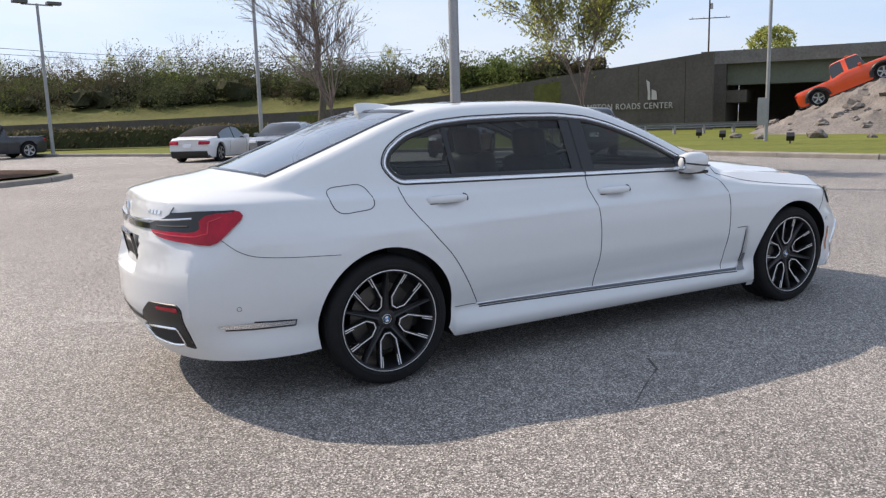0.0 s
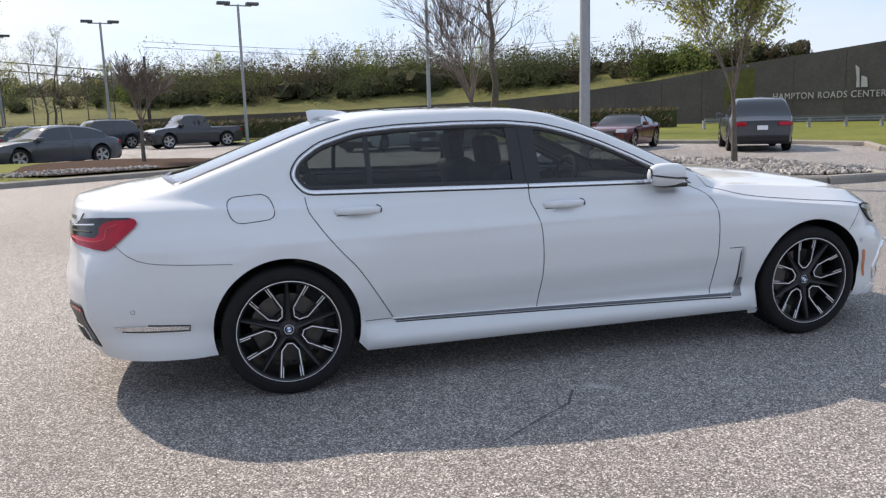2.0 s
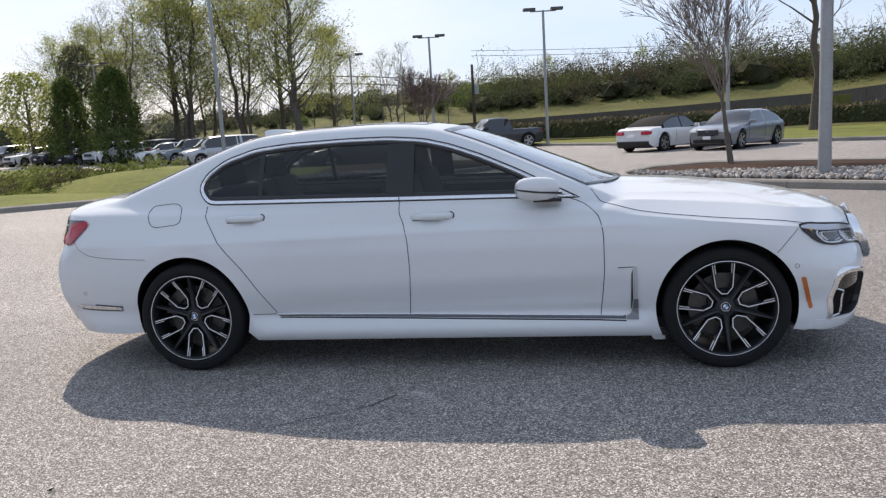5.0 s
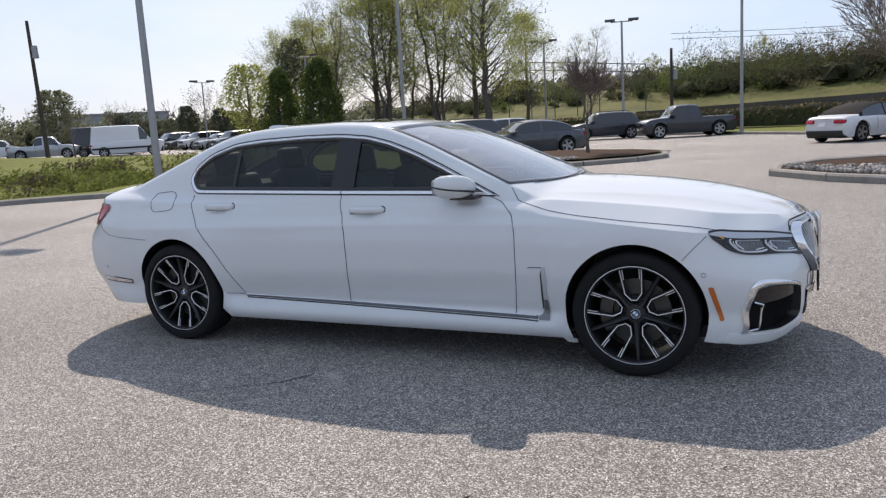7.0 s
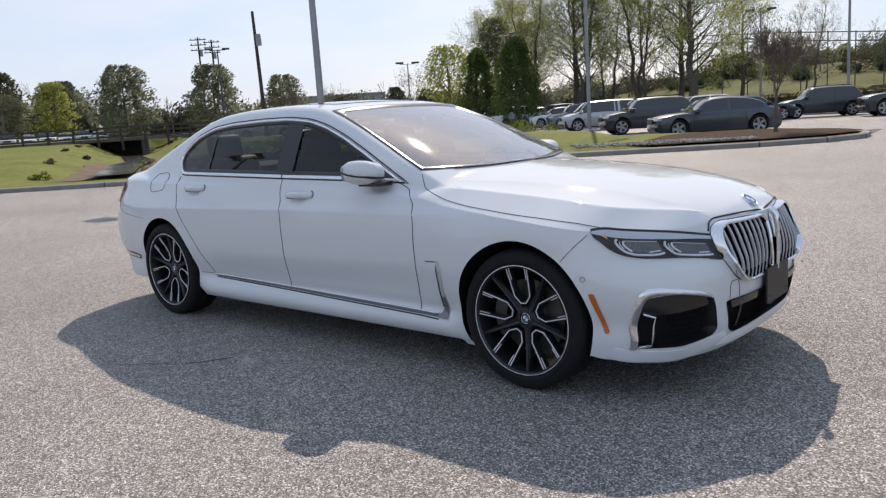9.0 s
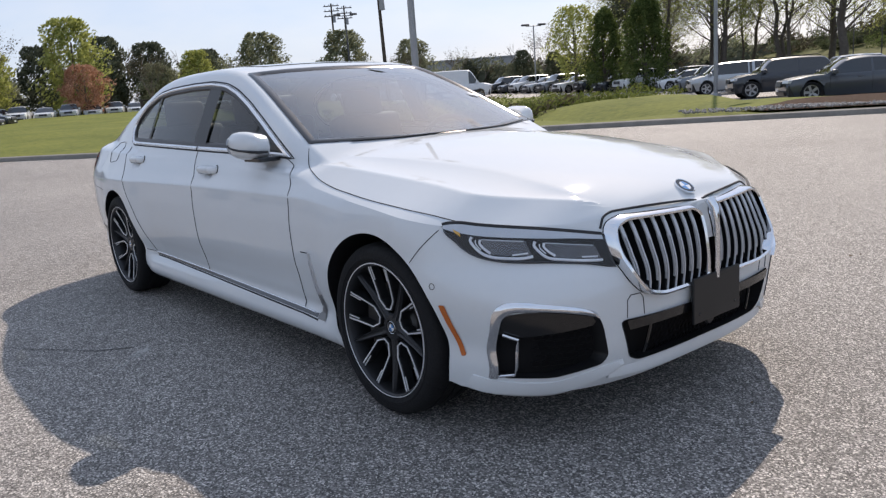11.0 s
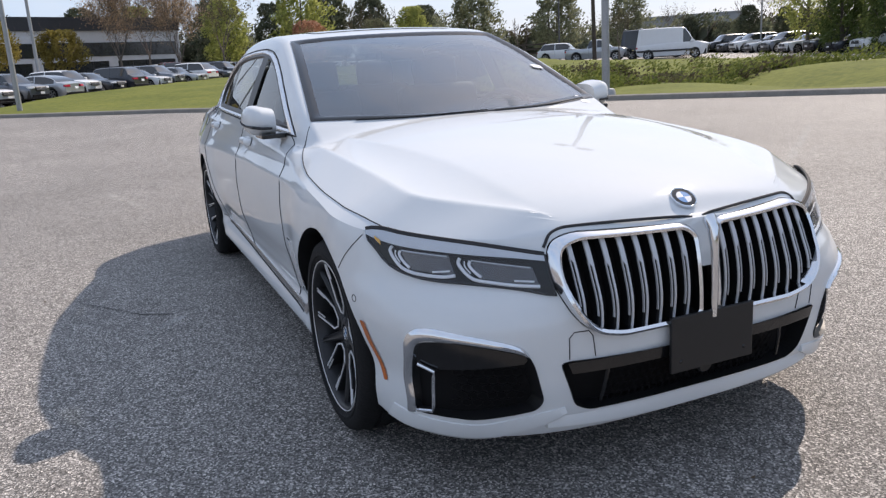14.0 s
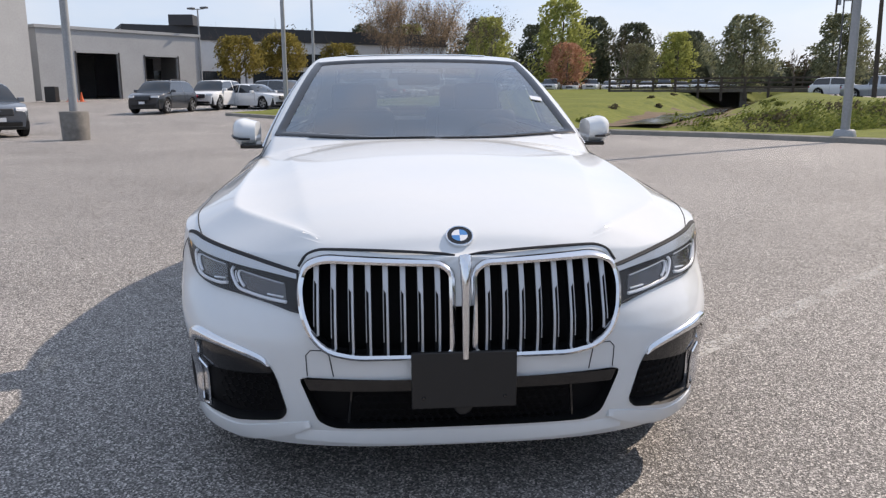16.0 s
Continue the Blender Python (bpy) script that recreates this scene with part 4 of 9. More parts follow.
def wrap_table(front):
    """Ways along the girth at lamp height, from the centre line outwards."""
    z = 0.72 if front else 0.9
    t, pts = [0.0], []
    kind = "f" if front else "r"
    for i in range(80):
        v = 0.5 * math.pi * (1 - i / 80 if front else i / 80)
        pts.append(loop_point((kind, v), z))
    for i in range(40):
        x = FC - 0.02 * i if front else RC + 0.02 * i
        pts.append((x, side_w(x, z)))
    for a, b in zip(pts, pts[1:]):
        t.append(t[-1] + math.hypot(b[0] - a[0], b[1] - a[1]))
    xs = np.array([p[0] for p in pts])
    ys = np.array([p[1] for p in pts])
    return np.array(t), xs, ys


WRAP = {True: wrap_table(True), False: wrap_table(False)}


def wrap_u(front, y=None, x=None):
    """Girth distance of a place given by y (on the face) or x (on the flank)."""
    t, xs, ys = WRAP[front]
    i = int(np.argmin(abs(ys - y))) if x is None else int(np.argmin(abs(xs - x)))
    return float(t[i])


def wrap_map(front, sg, off=0.0):
    t, xs, ys = WRAP[front]
    z0 = 0.72 if front else 0.9

    def on(u, z):
        x, y = float(np.interp(u, t, xs)), float(np.interp(u, t, ys))
        y *= side_w(FC if front else RC, z) / side_w(FC if front else RC, z0)
        if front and x > FC + 0.25:
            return Vector((nose_x(y, z), y))
        if not front and x < RC - 0.25:
            return Vector((tail_x(y, z), y))
        return Vector((x, plan_y(x, z)))

    def f(u, z, h=0.0):
        p = on(u, z)
        d = on(u + 0.012, z) - on(u - 0.012, z)
        n = Vector((abs(d.y) if front else -abs(d.y), abs(d.x)))
        n = n.normalized() if n.length > 1e-9 else Vector((1 if front else -1, 0))
        q = off + h
        return Vector((p.x + n.x * q, -sg * (p.y + n.y * q), z))

    return f


def wheel(right_first=True):
    """A wheel with its outer face towards -y, centred on its hub: (meshes built once)."""
    hub = new("wheel")
    bm = bmesh.new()
    rot = Matrix.Rotation(radians(90), 4, "X")
    lathe(bm, [(0.262, -0.10), (0.268, 0.10), (0.272, 0.112), (0.270, 0.118), (0.262, 0.118), (0.256, 0.106), (0.250, 0.06), (0.246, -0.08), (0.262, -0.10)], 64, rot)
    bmesh.ops.recalc_face_normals(bm, faces=bm.faces)
    me = bpy.data.meshes.new("wheel")
    for f in bm.faces:
        f.smooth = True
    bm.to_mesh(me)
    bm.free()
    me.materials.append(M_RIM)
    scene.collection.objects.unlink(hub)
    bpy.data.objects.remove(hub)
    hub = new("wheel", me)
    bm = bmesh.new()
    lathe(bm, [(0.264, -0.105), (0.285, -0.122), (0.312, -0.125), (0.332, -0.115), (0.342, -0.098), (0.345, -0.06), (0.345, -0.055), (0.339, -0.053), (0.339, -0.045), (0.345, -0.043), (0.3455, -0.005), (0.339, -0.004), (0.339, 0.004), (0.3455, 0.005), (0.345, 0.043), (0.339, 0.045), (0.339, 0.053), (0.345, 0.055), (0.345, 0.06), (0.342, 0.098), (0.332, 0.115), (0.312, 0.125), (0.296, 0.1235), (0.294, 0.126), (0.288, 0.126), (0.286, 0.122), (0.272, 0.116), (0.264, 0.105)], 72, rot)
    bmesh.ops.recalc_face_normals(bm, faces=bm.faces)
    part("tyre", bm, M_TYRE, hub, "black low-profile rubber tyre", smooth=40)
    bm = bmesh.new()
    lathe(bm, [(0.2708, 0.1165), (0.2698, 0.1195), (0.2672, 0.1198), (0.2660, 0.117)], 72, rot)
    part("rim_flange", bm, M_MACHINED, hub, "bright machined rim edge", smooth=60)

    def face_h(r):
        return 0.072 + 0.030 * min(1.0, max(0.0, (r - 0.06) / 0.19)) ** 1.5

    def bar(bm, pts, w, depth, lift=0.0):
        """A flat spoke bar along (u, v) points of the wheel face."""
        rows = []
        for i, (u, v) in enumerate(pts):
            a, b = Vector(pts[max(0, i - 1)]), Vector(pts[min(len(pts) - 1, i + 1)])
            d = (b - a).normalized()
            n = Vector((-d.y, d.x)) * w / 2
            h = face_h(math.hypot(u, v)) + lift
            q = [(u + n.x, v + n.y, h - 0.004), (u + n.x * 0.75, v + n.y * 0.75, h), (u - n.x * 0.75, v - n.y * 0.75, h), (u - n.x, v - n.y, h - 0.004), (u - n.x, v - n.y, h - depth), (u + n.x, v + n.y, h - depth)]
            rows.append([bm.verts.new((p[0], -p[2], p[1])) for p in q])
        for a, b in zip(rows, rows[1:]):
            for i in range(6):
                bm.faces.new((a[i], a[(i + 1) % 6], b[(i + 1) % 6], b[i]))
        bm.faces.new(rows[0][::-1])
        bm.faces.new(rows[-1])

    def turned(pts, a):
        c, s = math.cos(a), math.sin(a)
        return [(c * u - s * v, s * u + c * v) for u, v in pts]

    def straight(r0, y0, r1, y1, n=6):
        return [(r0 + (r1 - r0) * i / n, y0 + (y1 - y0) * i / n) for i in range(n + 1)]

    leg = straight(0.262, 0.060, 0.112, 0.045) + straight(0.112, 0.045, 0.076, 0.015, 3)[1:]
    ushape = leg + [(u, -v) for u, v in leg[::-1]]
    for k in range(5):
        a = radians(72 * k + 90)
        bm = bmesh.new()
        bar(bm, turned(ushape, a), 0.0135, 0.042)
        bmesh.ops.recalc_face_normals(bm, faces=bm.faces)
        u_spoke = part("u_spoke", bm, M_RIM, hub)
        bm = bmesh.new()
        bar(bm, turned(ushape, a), 0.0060, 0.004, 0.0035)
        for sg in (1, -1):
            bar(bm, turned(straight(0.262, sg * 0.047, 0.195, sg * 0.0425), a), 0.0045, 0.004, 0.0015)
        bmesh.ops.recalc_face_normals(bm, faces=bm.faces)
        part("machined_face", bm, M_MACHINED, u_spoke, "bright machined spoke face")
        bm = bmesh.new()
        b = radians(72 * k + 54)
        rows = []
        for i in range(9):
            r = 0.04 + 0.224 * i / 8
            wd, h = 0.021 - 0.012 * i / 8, face_h(r) + 0.001
            q = [(r, wd, h - 0.010), (r, wd * 0.55, h), (r, wd * 0.15, h - 0.0035), (r, -wd * 0.15, h - 0.0035), (r, -wd * 0.55, h), (r, -wd, h - 0.010), (r, -wd, h - 0.04), (r, wd, h - 0.04)]
            rows.append([bm.verts.new((c[0], -q[j][2], c[1])) for j, c in enumerate(turned([(e[0], e[1]) for e in q], b))])
        for e, f in zip(rows, rows[1:]):
            for i in range(8):
                bm.faces.new((e[i], e[(i + 1) % 8], f[(i + 1) % 8], f[i]))
        bm.faces.new(rows[-1])
        bmesh.ops.recalc_face_normals(bm, faces=bm.faces)
        part("dark_spoke", bm, M_RIM, hub)
    bm = bmesh.new()
    lathe(bm, [(0.058, 0.03), (0.058, 0.062), (0.05, 0.071), (0.032, 0.073), (0.030, 0.066), (0.0, 0.066)], 40, rot)
    bmesh.ops.recalc_face_normals(bm, faces=bm.faces)
    part("hub", bm, M_RIM, hub, smooth=35)
    roundel(hub, Matrix.Translation((0, -0.068, 0)) @ rot, 0.026, 0.004)
    bm = bmesh.new()
    lathe(bm, [(0.06, -0.01), (0.185, -0.01), (0.187, 0.0), (0.185, 0.014), (0.10, 0.016), (0.09, 0.03), (0.06, 0.03)], 48, rot)
    bmesh.ops.recalc_face_normals(bm, faces=bm.faces)
    part("brake_disc", bm, M_DISC, hub, "grey steel brake disc", smooth=35)
    bm = bmesh.new()
    for i in range(7):
        t = radians(150 + 10 * i)
        t2 = radians(150 + 10 * (i + 1))
        if i < 6:
            vs = []
            for tt in (t, t2):
                for r in (0.13, 0.20):
                    for h in (-0.03, 0.045):
                        vs.append(bm.verts.new((r * math.cos(tt), -h, r * math.sin(tt))))
            for q in ((0, 1, 3, 2), (4, 6, 7, 5), (0, 4, 5, 1), (2, 3, 7, 6), (0, 2, 6, 4), (1, 5, 7, 3)):
                bm.faces.new([vs[j] for j in q])
    bmesh.ops.remove_doubles(bm, verts=bm.verts, dist=0.0005)
    bmesh.ops.recalc_face_normals(bm, faces=bm.faces)
    part("brake_caliper", bm, M_DISC, hub, "grey brake caliper")
    return hub


M_BLUE = mat("badge_blue", (0.05, 0.22, 0.52), 0.25, vary=0.05, scale=30, coat=1)
M_BADGEWHITE = mat("badge_white", (0.75, 0.76, 0.78), 0.25, vary=0.03, scale=30, coat=1)


def roundel(parent, m, r, h):
    """A round badge of plain rings and coloured quarters."""
    bm = bmesh.new()
    lathe(bm, [(0.0, 0.0), (r, 0.0), (r, h * 0.8), (r * 0.95, h), (r * 0.90, h * 0.8)], 32, m)
    rim = part("badge", bm, M_CHROME, parent, "round badge with blue and white quarters", smooth=40)
    bm = bmesh.new()
    lathe(bm, [(r * 0.90, h * 0.78), (r * 0.58, h * 0.82)], 32, m)
    bmesh.ops.recalc_face_normals(bm, faces=bm.faces)
    part("badge_ring", bm, M_GLOSSBLACK, rim)
    for k in range(4):
        bm = bmesh.new()
        c = bm.verts.new((0, 0, h * 0.9))
        arc = [bm.verts.new((r * 0.58 * math.cos(a), r * 0.58 * math.sin(a), h * 0.86)) for a in (math.pi / 2 * (k + i / 8) for i in range(9))]
        for a, b in zip(arc, arc[1:]):
            bm.faces.new((c, a, b))
        bmesh.ops.transform(bm, matrix=m, verts=bm.verts)
        part("badge_quarter", bm, M_BLUE if k % 2 == 0 else M_BADGEWHITE, rim)
    return rim


# wheels
first = wheel()
first.parent = car
first.matrix_basis = pose(-AX, -0.785, 0.345, 0, 36, 0)
first["label"] = "dark alloy wheel with thin bright machined spoke edges"
for x, sg, phase in ((AX, 1, -4), (-AX, -1, 40), (AX, -1, 11)):
    w = copy_thing(first, pose(x, -sg * 0.785, 0.345) @ pose(0, 0, 0, 0, 0, 0 if sg > 0 else 180) @ pose(0, 0, 0, 0, phase, 0))
    w.parent = car
# wheel wells and floor
for x in (-AX, AX):
    for sg in (1, -1):
        bm = bmesh.new()
        arc = [(x + (ARCH + 0.003) * math.cos(a), 0.355 + (ARCH + 0.003) * math.sin(a)) for a in (math.pi * (-0.1 + 1.2 * i / 28) for i in range(29))]
        rows = [[bm.verts.new((p[0], -sg * y if y < 0.6 else -sg * (plan_y(p[0], max(0.2, p[1])) - 0.004), p[1])) for p in arc] for y in (0.45, 0.9)]
        for j in range(28):
            bm.faces.new((rows[0][j], rows[0][j + 1], rows[1][j + 1], rows[1][j]))
        bm.faces.new(rows[0])
        part("wheel_arch_liner", bm, M_BLACK, car, "black plastic wheel arch liner", smooth=40)
bm = bmesh.new()
box(bm, -2.05, 2.2, -0.62, 0.62, 0.17, 0.24)
box(bm, -2.45, -2.055, -0.6, 0.6, 0.25, 0.31)
for x0, x1 in ((-1.2, 1.2),):
    box(bm, x0, x1, -0.83, 0.83, 0.19, 0.235)
bmesh.ops.recalc_face_normals(bm, faces=bm.faces)
part("underbody", bm, M_BLACK, car, "black underbody panels")


def frame_ring(name, poly, w, lift, material, fmap, label="", step=0.03):
    return part(name, ring2d(poly, shrink(poly, w), step, lift, fmap), material, car, label, smooth=40)


# side windows, their frames and pillars
for sg in (1, -1):
    fm = side_map(sg)
    W0 = SIDE_WINDOW
    frame_ring("window_trim", W0, 0.019, ((0, -0.006), (0.15, 0.011), (0.6, 0.013), (1, 0.004)), M_TRIM, fm, "bright metal window surround")
    part("door_frame_gap", line_on(shrink(W0, -0.005), fm, 0.0042, closed=True), M_SEAM, car)
    W1 = shrink(W0, 0.017)
    frame_ring("window_seal", W1, 0.024, ((0, 0.003), (0.6, 0.005), (1, -0.004)), M_BLACK, fm, "black rubber window seal")
    W2 = shrink(W0, 0.018)

    def cut(poly, x0, x1):
        out = []
        n = len(poly)
        for i in range(n):
            a, b = poly[i], poly[(i + 1) % n]
            if x0 <= a[0] <= x1:
                out.append(a)
            for xx in ((x0, x1) if b[0] > a[0] else (x1, x0)):
                if (a[0] - xx) * (b[0] - xx) < 0:
                    t = (xx - a[0]) / (b[0] - a[0])
                    out.append((xx, a[1] + t * (b[1] - a[1])))
        return out

    for nm, x0, x1 in (("quarter_glass", -1.6, -1.135), ("rear_door_glass", -1.115, -0.315), ("front_door_glass", -0.155, 0.70)):
        ob = part(nm, patch2d(cut(W2, x0, x1), 0.035, side_map(sg, -0.006)), M_GLASS, car, "dark tinted window glass", smooth=60)
        ob.visible_shadow = True
    part("door_gap_top", line_on([(-0.235, 1.018), (-0.236, 1.045)], side_map(sg, 0.013), 0.0028), M_SEAM, car)
    for nm, x0, x1, h in (("window_divider", -1.14, -1.11, 0.0), ("b_pillar_trim", -0.32, -0.239, 0.002), ("b_pillar_trim", -0.243, -0.15, 0.0045), ("mirror_triangle", 0.60, 0.81, 0.002)):
        part(nm, patch2d(cut(W2, x0, x1), 0.03, side_map(sg, h)), M_BLACK, car, "black pillar trim", smooth=60)

# windscreen, rear window, roof glass
def top_poly(edge, half, n=16, grow=0.0):
    """The outline of a screen in plan."""
    pts = []
    ym = half(edge(0.55)[0])
    for i in range(n + 1):
        y = -ym + 2 * ym * i / n
        pts.append((edge(y)[0], y))
    yt = half(edge(0.5)[1])
    for i in range(n + 1):
        y = yt - 2 * yt * i / n
        pts.append((edge(y)[1], y))
    return pts


SCREEN = top_poly(screen_edge, half_screen)
REAR = top_poly(rear_edge, half_rear)
part("windscreen", patch2d(SCREEN, 0.06, top_map(-0.004)), M_SCREEN, car, "clear windscreen reflecting the sky", smooth=60)
part("windscreen_frit", ring2d(SCREEN, shrink(SCREEN, 0.045), 0.04, ((0, 0.004), (0.2, 0.007), (0.6, 0.004), (1, -0.0025)), top_map()), M_GLOSSBLACK, car, "black windscreen border", smooth=60)
part("rear_window", patch2d(REAR, 0.06, top_map(-0.004)), M_SCREEN, car, "clear rear window reflecting the sky", smooth=60)
part("rear_window_frit", ring2d(REAR, shrink(REAR, 0.04), 0.04, ((0, 0.003), (0.2, 0.007), (0.6, 0.004), (1, -0.0025)), top_map()), M_GLOSSBLACK, car, "black rear window border", smooth=60)
SUNROOF = rounded([(-0.95, -0.40), (-0.12, -0.42), (-0.12, 0.42), (-0.95, 0.40)], 0.06)
part("sunroof", patch2d(SUNROOF, 0.06, top_map(0.003)), M_ROOFGLASS, car, "dark glass sunroof", smooth=60)

M_SILLSTRIP = mat("dark_strip", (0.10, 0.105, 0.115), 0.3, 0.4, vary=0.05, scale=10)
M_GRAPHITE = mat("graphite_trim", (0.20, 0.205, 0.215), 0.3, 0.5, vary=0.05, scale=10)
# panel gaps
REAR_DOOR = [(-1.475, 1.03), (-1.47, 0.98), (-1.42, 0.89), (-1.33, 0.77), (-1.23, 0.655), (-1.13, 0.50), (-1.045, 0.36)]
B_LINE = [(-0.234, 1.02), (-0.236, 0.96), (-0.208, 0.88), (-0.186, 0.78), (-0.18, 0.62), (-0.205, 0.335)]
FRONT_DOOR = [(0.74, 1.0), (0.86, 0.945), (0.925, 0.875), (0.945, 0.76), (0.945, 0.62), (0.92, 0.315)]
for sg in (1, -1):
    fm = side_map(sg, 0.0005)
    for keys in (REAR_DOOR, B_LINE, FRONT_DOOR):
        part("panel_gap", line_on(curve2d(keys, 30), fm, 0.0022), M_SEAM, car, "dark panel gap")
    part("panel_gap", line_on(curve2d([(-2.425, 0.842), (-2.36, 0.787), (-2.313, 0.763), (-2.262, 0.750), (-2.102, 0.735), (-1.865, 0.725)], 24), fm, 0.0014), M_SEAM, car)
    part("panel_gap", line_on(curve2d([(1.86, 0.655), (1.91, 0.71), (1.975, 0.775)], 12), fm, 0.0015), M_SEAM, car)
    part("panel_gap", line_on([(-1.20, 0.355), (-1.05, 0.352)], fm, 0.002), M_SEAM, car)
    FUEL = rounded([(-1.885, 1.045), (-1.66, 1.06), (-1.625, 0.935), (-1.85, 0.915)], 0.06, 5)
    part("fuel_flap_gap", line_on(FUEL, fm, 0.0022, closed=True), M_SEAM, car)
    # sill strip and wing vent
    sill = [(-1.05, 0.350), (-0.2, 0.336), (0.92, 0.312), (1.02, 0.306), (1.06, 0.312), (1.06, 0.292), (0.92, 0.295), (-0.2, 0.320), (-1.03, 0.337)]
    part("sill_trim", patch2d(sill, 0.03, side_map(sg, 0.004)), M_SILLSTRIP, car, "slim dark strip along the sill", smooth=50)
    part("sill_trim_edge", line_on([(-1.05, 0.350), (-0.2, 0.336), (0.92, 0.312), (1.03, 0.309)], side_map(sg, 0.003), 0.0028), M_TRIM, car, "fine bright edge of the sill strip")
    part("vent_blade", band2d([(1.098, 0.600), (1.103, 0.52), (1.102, 0.41)], [(1.122, 0.600), (1.128, 0.52), (1.128, 0.41)], ((0, -0.004), (0.2, 0.008), (0.8, 0.008), (1, -0.004)), fm, 12), M_SLAT, car, "bright upright wing vent blade", smooth=50)
    part("vent_base", patch2d([(1.102, 0.408), (1.128, 0.408), (1.130, 0.288), (1.064, 0.289), (1.064, 0.308), (1.086, 0.322), (1.098, 0.355)], 0.03, side_map(sg, 0.006)), M_GRAPHITE, car, "dark grey foot of the wing vent", smooth=50)
    part("sill_trim_groove", line_on([(-1.03, 0.330), (-0.2, 0.313), (0.92, 0.287), (1.06, 0.281)], fm, 0.004), M_SEAM, car)
    part("vent_slot", patch2d([(1.091, 0.560), (1.098, 0.585), (1.099, 0.41), (1.094, 0.352), (1.087, 0.345)], 0.03, side_map(sg, 0.003)), M_SEAM, car, "dark slot behind the vent blade", smooth=50)
    part("vent_crease", line_on([(1.02, 0.595), (1.11, 0.598)], fm, 0.0025), M_SEAM, car)
    # handles
    for x0, x1, z in ((-1.335, -1.085, 0.952), (-0.165, 0.09, 0.922)):
        bm = bmesh.new()
        n = 14
        rows = []
        for i in range(n + 1):
            t = i / n
            x = x0 + (x1 - x0) * t
            bow = math.sin(math.pi * t) ** 0.5
            hgt, dep = 0.012 + 0.009 * bow, 0.008 + 0.036 * bow
            y = side_y(x, z)
            rows.append([bm.verts.new((x, -sg * (y - 0.004 + dep * d), z + hgt * e)) for d, e in ((0, 1), (0.7, 1), (1, 0.45), (1, -0.5), (0.75, -1), (0.3, -1))])
        for a, b in zip(rows, rows[1:]):
            for j in range(5):
                bm.faces.new((a[j], a[j + 1], b[j + 1], b[j]))
        bm.faces.new(rows[0])
        bm.faces.new(rows[-1])
        bmesh.ops.recalc_face_normals(bm, faces=bm.faces)
        handle = part("door_handle", bm, M_PAINT, car, "white body-coloured door handle", smooth=50)
        part("handle_gap", line_on(rounded([(x0 + 0.03, z + 0.0225), (x1 - 0.012, z + 0.0225), (x1 + 0.004, z + 0.010), (x1 + 0.004, z - 0.012), (x1 - 0.03, z - 0.024)], 0.012)[5:-5], fm, 0.0032, 0.02), M_SEAM, handle)
        part("handle_gap", line_on([(x0 + 0.012, z - 0.0215), (x0 + 0.11, z - 0.0225)], fm, 0.0026, 0.02), M_SEAM, handle)
    # mirror
    bm = bmesh.new()
    n, k = 14, 16
    rows = []
    for i in range(n + 1):
        t = i / n
        y = 0.838 + 0.125 * t
        s = (math.sin(math.pi * min(1, 0.30 + 0.70 * t)) ** 0.45) if t < 1 else 0.02
        s = max(s, 0.02) if t > 0.5 else 0.86 + 0.14 * (t / 0.5)
        if t > 0.5:
            s = max(0.03, (1 - ((t - 0.5) / 0.5) ** 2.6)) ** 0.5
        row = []
        for j in range(k):
            a = 2 * math.pi * j / k
            ca, sa = math.cos(a), math.sin(a)
            px = 0.585 + (0.135 if ca > 0 else 0.115) * s * abs(ca) ** 0.75 * (1 if ca > 0 else -1) - 0.02 * t
            pz = 1.052 + 0.068 * s * abs(sa) ** 0.7 * (1 if sa > 0 else -1) + 0.012 * t
            row.append(bm.verts.new((px, -sg * y, pz)))
        rows.append(row)
    for a, b in zip(rows, rows[1:]):
        for j in range(k):
            bm.faces.new((a[j], a[(j + 1) % k], b[(j + 1) % k], b[j]))
    bm.faces.new(rows[0])
    bm.faces.new(rows[-1])
    bmesh.ops.recalc_face_normals(bm, faces=bm.faces)
    mirror = part("door_mirror", bm, M_PAINT, car, "white door mirror housing", smooth=50)
    bm = bmesh.new()
    tube(bm, [(0.72, -sg * 0.86, 1.028), (0.715, -sg * 0.91, 1.03), (0.69, -sg * 0.94, 1.035), (0.63, -sg * 0.962, 1.042)], [0.006, 0.007, 0.007, 0.004], 6)
    part("indicator_strip", bm, M_BLACK, mirror, "dark indicator strip")
    bm = bmesh.new()
    tube(bm, [(0.466, -sg * 0.935, 1.062), (0.490, -sg * 0.950, 1.058), (0.516, -sg * 0.959, 1.054), (0.566, -sg * 0.963, 1.047), (0.616, -sg * 0.960, 1.041), (0.668, -sg * 0.946, 1.036)], [0.003, 0.005, 0.0055, 0.0055, 0.005, 0.004], 6)
    part("mirror_seam", bm, M_SEAM, mirror)
    bm = bmesh.new()
    box(bm, 0.56, 0.72, 0.80, 0.91, 0.982, 1.004)
    bmesh.ops.scale(bm, vec=(1, -sg, 1), verts=bm.verts)
    bmesh.ops.recalc_face_normals(bm, faces=bm.faces)
    bevel_all(bm, 0.006)
    part("mirror_foot", bm, M_GLOSSBLACK, mirror)
    bm = bmesh.new()
    bm.faces.new([bm.verts.new((0.467, -sg * y, z)) for y, z in rounded([(0.85, 1.0), (0.945, 1.015), (0.95, 1.10), (0.85, 1.105)], 0.03)])
    part("mirror_glass", outward(bm, (2, 0, 1)), M_CHROME, mirror, "mirror glass")
